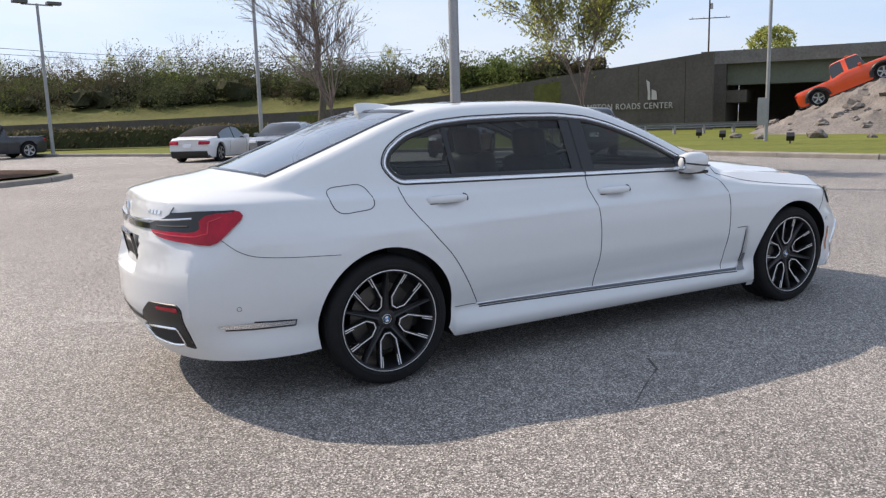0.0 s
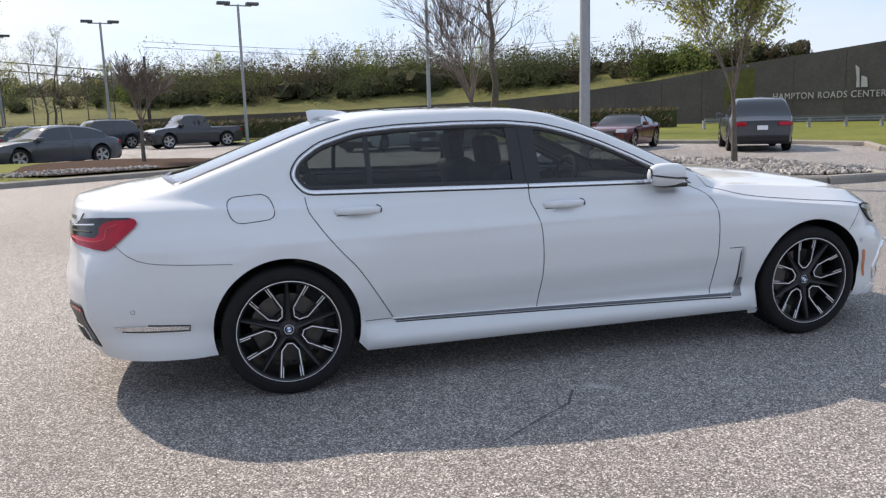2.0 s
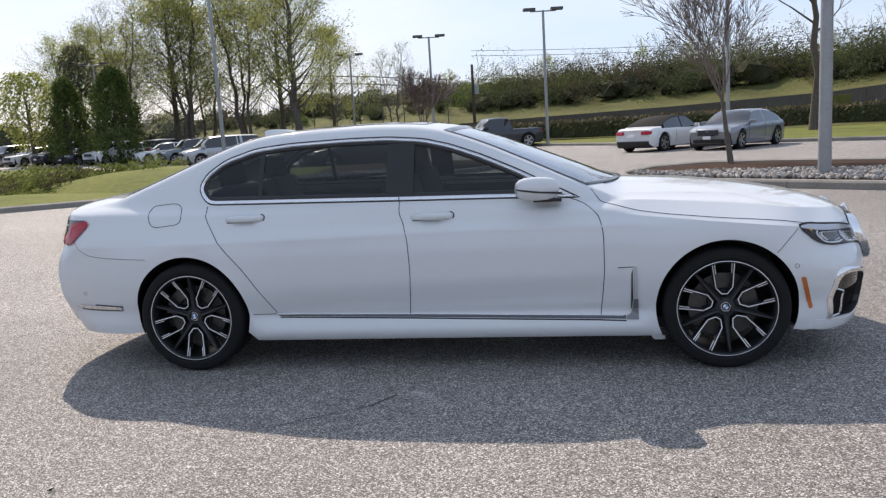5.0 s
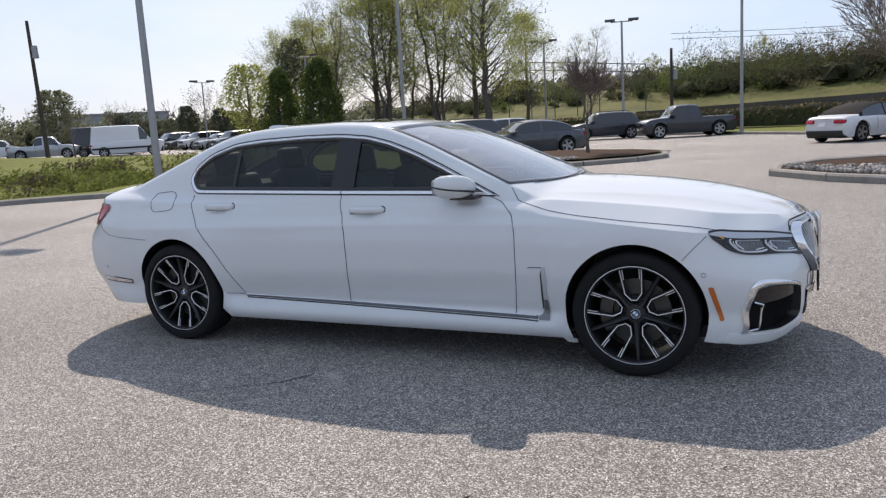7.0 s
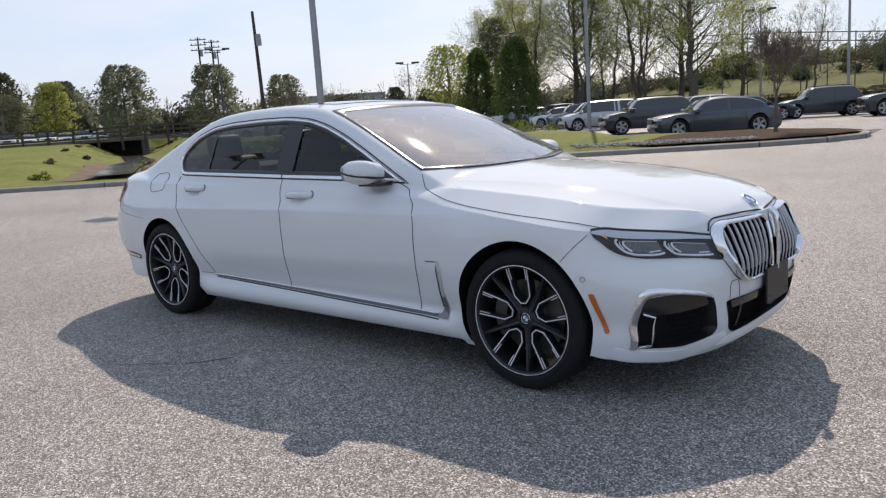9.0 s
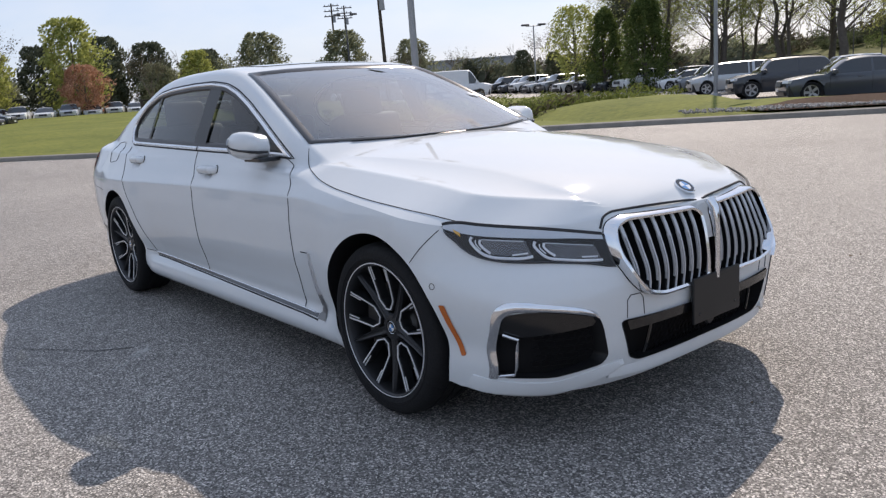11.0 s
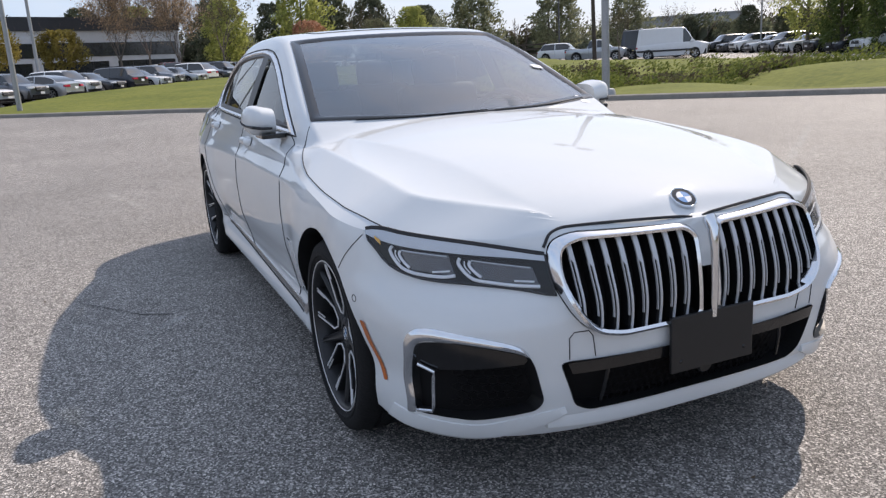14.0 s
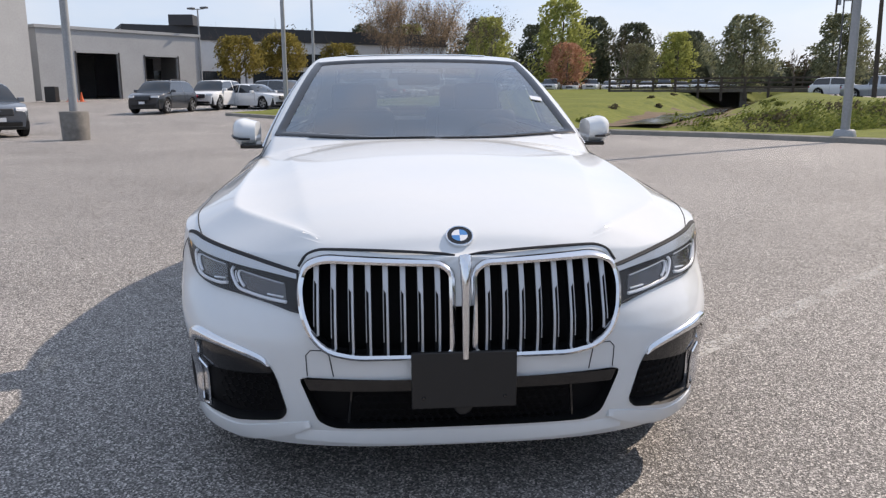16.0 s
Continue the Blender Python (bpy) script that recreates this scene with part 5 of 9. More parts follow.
    # bonnet gap
    part("panel_gap", line_on(curve2d([(0.885, 0.735), (0.93, 0.770), (1.03, 0.810), (1.2, 0.848), (1.335, 0.866), (1.6, 0.877), (1.78, 0.875), (1.95, 0.845), (2.045, 0.815)], 40), lambda x, y: top_map(0.0002)(x, sg * -y), 0.0021), M_SEAM, car)
    # rear: side chrome strip, parking sensors
    part("bumper_strip_groove", line_on([(-2.43, 0.397), (-2.3, 0.392), (-2.10, 0.389), (-2.095, 0.417), (-2.3, 0.428)], fm, 0.004), M_SEAM, car)
    part("bumper_strip", patch2d([(-2.475, 0.424), (-2.3, 0.424), (-2.11, 0.414), (-2.10, 0.394), (-2.3, 0.398), (-2.43, 0.402)], 0.03, side_map(sg, 0.007)), M_TRIM, car, "thin bright bumper strip", smooth=50)
    for x, z in ((-2.367, 0.503), (1.965, 0.58)):
        part("parking_sensor", line_on([(x + 0.011 * math.cos(a), z + 0.011 * math.sin(a)) for a in (2 * math.pi * i / 14 for i in range(14))], fm, 0.0012, 0.01, True), M_SEAM, car)
    # amber marker
    part("side_marker", patch2d(rounded([(1.985, 0.515), (2.012, 0.517), (2.062, 0.335), (2.042, 0.328)], 0.01), 0.02, side_map(sg, 0.003)), M_AMBER, car, "amber side marker light", smooth=50)

# nose and tail
def nose_out(sg):
    """Like nose_map, but rising square to the skin."""
    def f(y, z, h=0.0):
        e = 0.003
        d = Vector((nose_x(y + e, z) - nose_x(y - e, z), 2 * e))
        n = Vector((d.y, -d.x)).normalized()
        return Vector((nose_x(y, z) + n.x * h, -sg * (y + n.y * h), z))

    return f


def grille_lift(y):
    """How far the grille stands off the nose, more towards its outer end."""
    return 0.036 * (abs(y) / 0.46) ** 2 - 0.012


def grille_map(sg):
    return lambda y, z, h=0.0: Vector((nose_x(y, z) + grille_lift(y) + h, -sg * y, z))


for sg in (1, -1):
    nm = nose_map(sg)
    # kidney grille
    KID = KIDNEY
    part("grille_backing", patch2d(shrink(KID, 0.004), 0.04, nose_map(sg, -0.075)), M_MESH, car, "black grille opening", smooth=60)
    part("grille_well", ring2d(KID, shrink(KID, 0.006), 0.03, ((0, 0.004), (1, -0.08)), nm), M_MESH, car)
    fr = part("grille_frame", ring2d(KID, shrink(KID, 0.020), 0.03, ((0, -0.065), (0.10, 0.022), (0.5, 0.028), (0.9, 0.022), (1, -0.03)), grille_map(sg)), M_CHROME, car, "wide chrome kidney grille surround", smooth=50)
    inner = shrink(KID, 0.018)
    for i in range(8):
        y = 0.072 + 0.0495 * i
        zs = []
        for a, b in zip(inner, inner[1:] + inner[:1]):
            if (a[0] - y) * (b[0] - y) < 0:
                zs.append(a[1] + (y - a[0]) / (b[0] - a[0]) * (b[1] - a[1]))
        if len(zs) < 2:
            continue
        lo, hi = min(zs), max(zs)
        cut_z = lo + (hi - lo) * (0.74 if hi - lo > 0.2 else 0.80)
        foot = lo + (hi - lo) * 0.14

        def slat(name, rows, material, parent, label="", deep=0.035):
            """A blade from rows of (height, inner edge, outer edge, how far proud)."""
            bm = bmesh.new()
            ring = []
            for z, e0, e1, out in rows:
                x = nose_x(y, z) + grille_lift(y) + 0.010 * math.sin(math.pi * (z - lo) / (hi - lo))
                ring.append([bm.verts.new(p) for p in ((x - deep, -sg * (y + e0), z), (x + out - 0.002, -sg * (y + e0), z), (x + out, -sg * (y + e0 + 0.0012), z), (x + out, -sg * (y + e1 - 0.0012), z), (x + out - 0.002, -sg * (y + e1), z), (x - deep, -sg * (y + e1), z))])
            for a, b in zip(ring, ring[1:]):
                for j in range(6):
                    bm.faces.new((a[j], a[(j + 1) % 6], b[(j + 1) % 6], b[j]))
            bmesh.ops.recalc_face_normals(bm, faces=bm.faces)
            return part(name, bm, material, parent, label)

        zz = [lo + (hi - lo) * f for f in (0.0, 0.1, 0.2, 0.3, 0.4, 0.5, 0.6, 0.7, 0.8, 0.9, 1.0)]
        core_slat = slat("grille_slat", [(z, -0.0085, 0.0085, 0.0) for z in zz], M_MESH, car, "vertical grille slat with satin bright edges")
        slat("slat_head", [(cut_z - 0.012, -0.0078, 0.0005, 0.005), (cut_z, -0.0078, 0.0082, 0.005), ((cut_z + hi) / 2, -0.0078, 0.0082, 0.006), (hi, -0.0078, 0.0082, 0.005)], M_SLAT, core_slat, "satin bright upper end", 0.004)
        slat("slat_edge", [(z, -0.0078, -0.0004, 0.0045) for z in np.linspace(lo, cut_z - 0.010, 9)], M_SLAT, core_slat, "satin bright long edge", 0.004)
        slat("slat_line", [(z, 0.0058, 0.0086, 0.0045) for z in np.linspace(foot, cut_z, 8)], M_SLAT, core_slat, "", 0.004)
    # headlamp
    U = lambda y=None, x=None: wrap_u(True, y=y) if x is None else wrap_u(True, x=x)
    TOP = [(U(0.470), 0.729), (U(0.568), 0.748), (U(0.65), 0.764), (U(x=2.22), 0.772), (U(x=2.11), 0.789), (U(x=2.05), 0.798), (U(x=2.02), 0.797), (U(x=1.985), 0.788)]
    BOT = [(U(x=2.035), 0.738), (U(x=2.068), 0.704), (U(x=2.10), 0.682), (U(x=2.16), 0.668), (U(0.66), 0.659), (U(0.56), 0.646), (U(0.468), 0.624)]
    MID = [(U(x=2.04), 0.770), (U(x=2.11), 0.755), (U(x=2.21), 0.742), (U(0.647), 0.735), (U(0.567), 0.727), (U(0.472), 0.714)]
    LAMP = curve2d(TOP, 24) + curve2d(BOT, 20)
    lamp = part("headlamp", patch2d(LAMP, 0.025, wrap_map(True, sg, 0.003)), M_LAMPBOX, car, "slim headlamp with smoky housing and pale light guides", smooth=60)
    part("lamp_brow", patch2d(curve2d(TOP, 24) + curve2d(MID, 20), 0.02, wrap_map(True, sg, 0.007)), M_BROW, lamp, "bright strip along the lamp's top", smooth=50)
    top_run, low_run = sorted(curve2d(TOP, 40)), sorted(curve2d(BOT, 40))

    def in_lamp(f, v):
        """A place in the lamp: f from its outer to its inner end, v from top to bottom."""
        u = U(x=2.0) + (U(0.470) - U(x=2.0)) * f
        zt, zl = (float(np.interp(u, [q[0] for q in run], [q[1] for q in run])) for run in (top_run, low_run))
        return u, zt + (zl - zt) * v

    for f0, f1 in ((0.175, 0.53), (0.555, 0.945)):
        part("projector", patch2d([in_lamp(*q) for q in ((f0 + 0.06, 0.40), (f1 - 0.02, 0.36), (f1 - 0.01, 0.84), (f0 + 0.09, 0.84))], 0.02, wrap_map(True, sg, 0.005)), M_REFLECTOR, lamp, "smoky grey reflector", smooth=40)
        part("light_guide", line_on(curve2d([in_lamp(*q) for q in ((f0 + 0.015, 0.38), (f0, 0.50), (f0 + 0.02, 0.72), (f0 + 0.06, 0.88), (f0 + 0.13, 0.91), (f1 - 0.08, 0.89), (f1 - 0.01, 0.83))], 34), wrap_map(True, sg, 0.007), 0.0052, 0.012), M_DRL, lamp, "pale light guide")
        part("light_guide", line_on(curve2d([in_lamp(*q) for q in ((f0 + 0.065, 0.42), (f0 + 0.055, 0.52), (f0 + 0.072, 0.68), (f0 + 0.10, 0.80))], 14), wrap_map(True, sg, 0.008), 0.0045, 0.012), M_DRL, lamp)
        part("light_guide", line_on(curve2d([in_lamp(*q) for q in ((f0 + 0.035, 0.45), (f0 + 0.03, 0.55), (f0 + 0.05, 0.74))], 12), wrap_map(True, sg, 0.007), 0.0022, 0.012), M_DRL, lamp)
        part("light_guide", line_on([in_lamp(f1 - 0.13, 0.80), in_lamp(f1 - 0.03, 0.73)], wrap_map(True, sg, 0.007), 0.0028, 0.012), M_DRL, lamp)
        part("projector_edge", line_on([in_lamp(f0 + 0.07, 0.41), in_lamp(f1 - 0.03, 0.38)], wrap_map(True, sg, 0.007), 0.0022, 0.012), M_BROW, lamp)
    part("indicator", patch2d([in_lamp(*q) for q in ((0.075, 0.30), (0.118, 0.34), (0.120, 0.50), (0.085, 0.46))], 0.01, wrap_map(True, sg, 0.010)), M_INDICATOR, lamp, "amber indicator")
    part("lamp_lens", patch2d(LAMP, 0.025, wrap_map(True, sg, 0.014)), M_LENS, lamp, "clear lamp lens", smooth=60)
    part("lamp_gap", line_on(LAMP, wrap_map(True, sg, 0.004), 0.0042, 0.03, True), M_SEAM, lamp)
    part("lamp_top_gap", line_on([(u, z + 0.004) for u, z in curve2d(TOP, 30)], wrap_map(True, sg, 0.001), 0.0048, 0.03), M_SEAM, lamp)
    # bonnet front gap over lamp and grille
    part("panel_gap", line_on(curve2d([(0.02, 0.786), (0.06, 0.792), (0.30, 0.800), (0.40, 0.798), (0.448, 0.783), (0.474, 0.748)], 40), nose_map(sg, 0.001), 0.0045), M_SEAM, car)
    # outer intake
    part("intake_well", ring2d(FOG, shrink(FOG, 0.006), 0.03, ((0, 0.004), (1, -0.06)), nm), M_BLACK, car)
    fogbox = part("side_intake", patch2d(shrink(FOG, 0.004), 0.03, nose_map(sg, -0.055)), M_MESH, car, "black honeycomb side intake", smooth=60)
    bm = bmesh.new()
    for r in range(9):
        z = 0.262 + 0.024 * r
        for c in range(9):
            y = 0.555 + 0.024 * c + (0.012 if r % 2 else 0)
            if inside((y, z), shrink(FOG, 0.03)) and y < 0.735:
                hexa = [(y + 0.0125 * math.cos(a), z + 0.0125 * math.sin(a)) for a in (math.pi / 3 * k + math.pi / 6 for k in range(6))]
                line_on(hexa, nose_map(sg, -0.03), 0.0022, 0.03, True, 3, bm)
    tagged(part("honeycomb", bm, M_MESH, fogbox), "fine black honeycomb mesh", kind="stuff")
    OUT = [(0.560, 0.466), (0.575, 0.488), (0.605, 0.503), (0.64, 0.514), (0.72, 0.532), (0.795, 0.544), (0.822, 0.537), (0.836, 0.520), (0.841, 0.490), (0.835, 0.40), (0.829, 0.262)]
    INN = [(0.568, 0.464), (0.590, 0.471), (0.615, 0.478), (0.65, 0.487), (0.72, 0.500), (0.785, 0.505), (0.806, 0.499), (0.817, 0.482), (0.820, 0.455), (0.817, 0.38), (0.812, 0.262)]
    part("intake_trim", band2d(OUT, INN, ((0, -0.006), (0.08, 0.006), (0.35, 0.012), (0.7, 0.011), (0.92, 0.005), (1, -0.025)), nose_out(sg)), M_CHROME, car, "hooked chrome intake trim", smooth=45)
    part("intake_vane", line_on([(0.812, 0.424), (0.779, 0.406), (0.781, 0.276), (0.81, 0.268)], nose_map(sg, -0.004), 0.0055, 0.02), M_CHROME, car, "slim chrome frame of the air curtain slot")
    part("intake_brow", patch2d([(0.572, 0.472), (0.60, 0.478), (0.70, 0.503), (0.79, 0.500), (0.812, 0.488), (0.812, 0.425), (0.78, 0.410), (0.565, 0.432), (0.556, 0.444)], 0.03, nose_map(sg, -0.02)), M_GLOSSBLACK, car, "gloss black panel over the intake mesh", smooth=60)
    part("bumper_blade", band2d([(0.850, 0.270), (0.82, 0.258), (0.77, 0.254), (0.69, 0.250), (0.60, 0.268), (0.52, 0.284), (0.455, 0.292)], [(0.850, 0.212), (0.82, 0.198), (0.77, 0.190), (0.68, 0.184), (0.60, 0.204), (0.52, 0.230), (0.448, 0.268)], ((0, -0.006), (0.10, 0.004), (0.75, 0.014), (0.95, 0.012), (1, -0.02)), nose_out(sg)), M_PAINT, car, "white blade edging the bumper corner", smooth=45)
    part("tow_cover_gap", line_on([(0.376, 0.442), (0.386, 0.505), (0.398, 0.521), (0.440, 0.521), (0.454, 0.505), (0.452, 0.442)], nose_map(sg, 0.0008), 0.0016), M_SEAM, car)
    # tail lamp
    V = lambda y=None, x=None: wrap_u(False, y=y) if x is None else wrap_u(False, x=x)
    EDGE = [(V(x=-2.34), 0.976), (V(x=-2.312), 0.968), (V(x=-2.302), 0.950), (V(x=-2.318), 0.928), (V(x=-2.364), 0.885), (V(x=-2.43), 0.832), (V(x=-2.454), 0.819), (V(0.765), 0.815), (V(0.70), 0.824), (V(0.60), 0.838), (V(0.52), 0.850), (V(0.470), 0.866), (V(0.455), 0.878)]
    STEP = [(V(0.455), 0.884), (V(0.555), 0.880), (V(0.67), 0.877), (V(0.700), 0.880), (V(0.716), 0.895), (V(x=-2.495), 0.930), (V(x=-2.462), 0.955), (V(x=-2.41), 0.964), (V(x=-2.34), 0.967)]
    tl = part("tail_lamp", patch2d(EDGE + STEP, 0.025, wrap_map(False, sg, 0.010)), M_RED, car, "slim red tail lamp with a smoked upper section", smooth=60)
    part("smoked_section", patch2d(STEP + [(V(x=-2.34), 0.976), (V(0.715), 0.975), (V(0.603), 0.966), (V(0.56), 0.942), (V(0.45), 0.912), (V(0.03), 0.905), (V(0.03), 0.880)], 0.025, wrap_map(False, sg, 0.007)), M_GLOSSBLACK, tl, "smoked upper lamp section", smooth=60)
    part("lamp_edge", line_on([(V(0.02), 0.914), (V(0.30), 0.922), (V(0.45), 0.928), (V(0.56), 0.931), (V(0.69), 0.941)], wrap_map(False, sg, 0.005), 0.0055, 0.02), M_CHROME, tl, "chrome strip between the tail lamps")
    part("lamp_bar", line_on([(V(0.47), 0.872), (V(0.60), 0.862), (V(0.70), 0.858), (V(0.735), 0.872), (V(x=-2.46), 0.925), (V(x=-2.40), 0.945)], wrap_map(False, sg, 0.010), 0.0035, 0.02), M_REDBAR, tl, "brighter red light bar")
    part("lamp_fin", line_on([(V(0.50), 0.902), (V(0.68), 0.906)], wrap_map(False, sg, 0.009), 0.004, 0.02), M_DISC, tl)
    # boot lid gap
    part("panel_gap", line_on([(V(0.595), 0.962), (V(0.61), 0.992)], wrap_map(False, sg, 0.003), 0.0025), M_SEAM, car)
    # exhaust corner
    EXH = rounded([(0.36, 0.465), (0.455, 0.528), (0.685, 0.536), (0.712, 0.51), (0.675, 0.292), (0.634, 0.300), (0.494, 0.344), (0.30, 0.405)], 0.02, 3)
    ex = part("exhaust_surround", ring2d(EXH, shrink(EXH, 0.02), 0.03, ((0, -0.004), (0.3, 0.004), (1, -0.012)), tail_map(sg)), M_BLACK, car, "black rear corner panel with exhaust outlet", smooth=60)
    part("corner_panel", patch2d(shrink(EXH, 0.008), 0.03, tail_map(sg, 0.003)), M_BLACK, ex, smooth=60)
    part("exhaust_outlet", patch2d(rounded([(0.34, 0.378), (0.625, 0.398), (0.634, 0.326), (0.57, 0.318), (0.42, 0.326)], 0.015), 0.03, tail_map(sg, 0.005)), M_SEAM, ex, "dark exhaust opening", smooth=60)
    part("exhaust_trim", line_on(rounded([(0.325, 0.384), (0.632, 0.405), (0.642, 0.320), (0.57, 0.311), (0.41, 0.319)], 0.015), tail_map(sg, 0.007), 0.0075, 0.03, True), M_CHROME, ex, "chrome exhaust trim")
    part("reflector", patch2d(rounded([(0.515, 0.508), (0.688, 0.517), (0.686, 0.494), (0.53, 0.493)], 0.008), 0.03, tail_map(sg, 0.006)), M_RED, ex, "red reflector", smooth=60)
    part("diffuser_edge", patch2d([(0.0, 0.438), (0.32, 0.425), (0.32, 0.400), (0.0, 0.405)], 0.03, tail_map(sg, 0.004)), M_BLACK, car, "black diffuser edge", smooth=60)

# centre of the nose
roundel(car, Matrix.Translation((2.368, 0, top_z(2.368, 0) - 0.001)) @ pose(0, 0, 0, 0, math.degrees(math.atan((top_z(2.33, 0) - top_z(2.41, 0)) / 0.08)), 0) @ pose(0, 0, 0, 0, 0, 90), 0.041, 0.009)
part("intake_well", ring2d(LOWER, shrink(LOWER, 0.006), 0.03, ((0, 0.004), (1, -0.06)), nose_map(1)), M_BLACK, car)
intake = part("lower_intake", patch2d(shrink(LOWER, 0.004), 0.04, nose_map(1, -0.055)), M_MESH, car, "wide black lower intake with honeycomb mesh", smooth=60)
bm = bmesh.new()
for r in range(5):
    z = 0.285 + 0.024 * r
    for c in range(-13, 14):
        y = 0.0245 * c + (0.012 if r % 2 else 0)
        if abs(y) < 0.315:
            line_on([(y + 0.0128 * math.cos(a), z + 0.0128 * math.sin(a)) for a in (math.pi / 3 * k + math.pi / 6 for k in range(6))], nose_map(1, -0.03), 0.0022, 0.03, True, 3, bm)
tagged(part("honeycomb", bm, M_MESH, intake), "fine black honeycomb mesh", kind="stuff")
part("intake_bar", patch2d([(-0.462, 0.435), (0.462, 0.435), (0.448, 0.400), (-0.448, 0.400)], 0.03, nose_map(1, 0.012)), M_GLOSSBLACK, intake, smooth=60)
for sg in (1, -1):
    part("intake_divider", line_on([(0.325, 0.395), (0.338, 0.285)], nose_map(sg, -0.014), 0.006, 0.03), M_GLOSSBLACK, intake)
part("bumper_lip", band2d([(-0.50, 0.262), (-0.3, 0.262), (0, 0.262), (0.3, 0.262), (0.50, 0.262)], [(-0.50, 0.216), (-0.3, 0.200), (0, 0.192), (0.3, 0.200), (0.50, 0.216)], ((0, -0.004), (0.15, 0.003), (0.8, 0.012), (1, -0.02)), nose_map(1)), M_PAINT, car, "white lip under the lower intake", smooth=45)
bm = bmesh.new()
box(bm, 2.495, 2.507, -0.152, 0.152, 0.352, 0.522)
bmesh.ops.recalc_face_normals(bm, faces=bm.faces)
bevel_all(bm, 0.004)
plate = part("number_plate_bracket", bm, M_BLACK, car, "blank black front plate bracket")
for y in (-0.118, 0.118):
    bm = bmesh.new()
    lathe(bm, [(0.0, 0.003), (0.004, 0.003), (0.006, 0.0)], 10, Matrix.Translation((2.507, y, 0.385)) @ Matrix.Rotation(radians(90), 4, "Y"))
    part("bracket_screw", bm, M_GLOSSBLACK, plate)
bm = bmesh.new()
lathe(bm, [(0.0, 0.0), (0.028, 0.0), (0.028, 0.008), (0.024, 0.012), (0.0, 0.012)], 20, Matrix.Translation((2.465, 0, 0.345)) @ Matrix.Rotation(radians(90), 4, "Y"))
part("radar_cover", bm, M_BLACK, intake, smooth=40)
bm = bmesh.new()
tube(bm, [(2.47, 0.005, 0.79), (2.492, 0.005, 0.76), (2.50, 0.004, 0.70), (2.503, 0.004, 0.60), (2.50, 0.004, 0.50)], [0.02, 0.018, 0.012, 0.011, 0.011], 8)
part("grille_bridge", bm, M_CHROME, car, "chrome bridge between the grilles", smooth=60)
# paper stickers behind the glass
for nm, x, y, w, h in (("sticker", 0.546, 0.587, 0.022, 0.03), ("sticker", 0.922, 0.615, 0.035, 0.022)):
    part(nm, patch2d(rounded([(x - w, y - h), (x + w, y - h), (x + w, y + h), (x - w, y + h)], 0.006), 0.03, top_map(0.002)), M_BADGEWHITE, car, "small white paper sticker on the glass", smooth=60)
# wipers
for y0, y1 in ((-0.55, 0.02), (0.05, 0.62)):
    bm = bmesh.new()
    tube(bm, [top_map(0.006)(screen_edge(y)[0] + 0.004 - 0.002 * k, y) for k, y in enumerate(np.linspace(y0, y1, 8))], 0.0035, 6)
    part("wiper", bm, M_BLACK, car, "black wiper blade")
# tail centre: plate, badges, boot lid lip, fin
bm = bmesh.new()
box(bm, -0.006, 0.006, -0.155, 0.155, -0.08, 0.08)
bevel_all(bm, 0.004)
bmesh.ops.transform(bm, matrix=pose(tail_x(0, 0.74) + 0.040, 0, 0.745, 0, -10, 0), verts=bm.verts)
rp = part("number_plate", bm, M_BADGEWHITE, car, "white rear number plate in a dark frame")
bm = bmesh.new()
for s in (1, -1):
    box(bm, -0.012, 0.004, -0.165 if s < 0 else 0.150, -0.150 if s < 0 else 0.165, -0.09, 0.09)
    box(bm, -0.012, 0.004, -0.165, 0.165, 0.075 if s > 0 else -0.09, 0.09 if s > 0 else -0.075)
bmesh.ops.recalc_face_normals(bm, faces=bm.faces)
bmesh.ops.transform(bm, matrix=pose(tail_x(0, 0.74) + 0.038, 0, 0.745, 0, -10, 0), verts=bm.verts)
part("plate_frame", bm, M_GLOSSBLACK, rp)
for i in range(6):
    bm = bmesh.new()
    box(bm, -0.0105, -0.006, -0.115 + 0.04 * i, -0.09 + 0.04 * i, -0.035, 0.03)
    bmesh.ops.transform(bm, matrix=pose(tail_x(0, 0.74) + 0.040, 0, 0.745, 0, -10, 0), verts=bm.verts)
    part("plate_bar", bm, M_SEAM, rp)
roundel(car, Matrix.Translation((tail_x(0, 0.955) - 0.001, 0, 0.955)) @ pose(0, 0, 0, 0, -90, 0), 0.041, 0.008)
for i in range(4):
    bm = bmesh.new()
    y = -0.42 - 0.03 * i
    box(bm, -0.003, 0.0, y, y + 0.02, 0.958, 0.976)
    for v in bm.verts:
        v.co.x += tail_x(v.co.y, v.co.z) - 0.001
    bmesh.ops.recalc_face_normals(bm, faces=bm.faces)
    part("model_badge", bm, M_CHROME, car, "chrome badge bar")
bm = bmesh.new()
rows = []
for i in range(11):
    t = i / 10
    x = -1.36 + 0.26 * t
    h = 0.062 * math.sin(math.pi * (1 - t) ** 1.6 * 0.5) ** 0.7
    h = 0.062 * (1 - t ** 1.3) if t > 0.12 else 0.058
    wdt = 0.030 * (1 - 0.3 * t)
    z = top_z(x, 0) - 0.004
    rows.append([bm.verts.new(p) for p in ((x, -wdt, z), (x - 0.01, -wdt * 0.35, z + h * 0.8), (x - 0.012, 0, z + h), (x - 0.01, wdt * 0.35, z + h * 0.8), (x, wdt, z))])
for a, b in zip(rows, rows[1:]):
    for j in range(4):
        bm.faces.new((a[j], a[j + 1], b[j + 1], b[j]))
bm.faces.new(rows[0])
bm.faces.new(rows[-1])
bmesh.ops.recalc_face_normals(bm, faces=bm.faces)
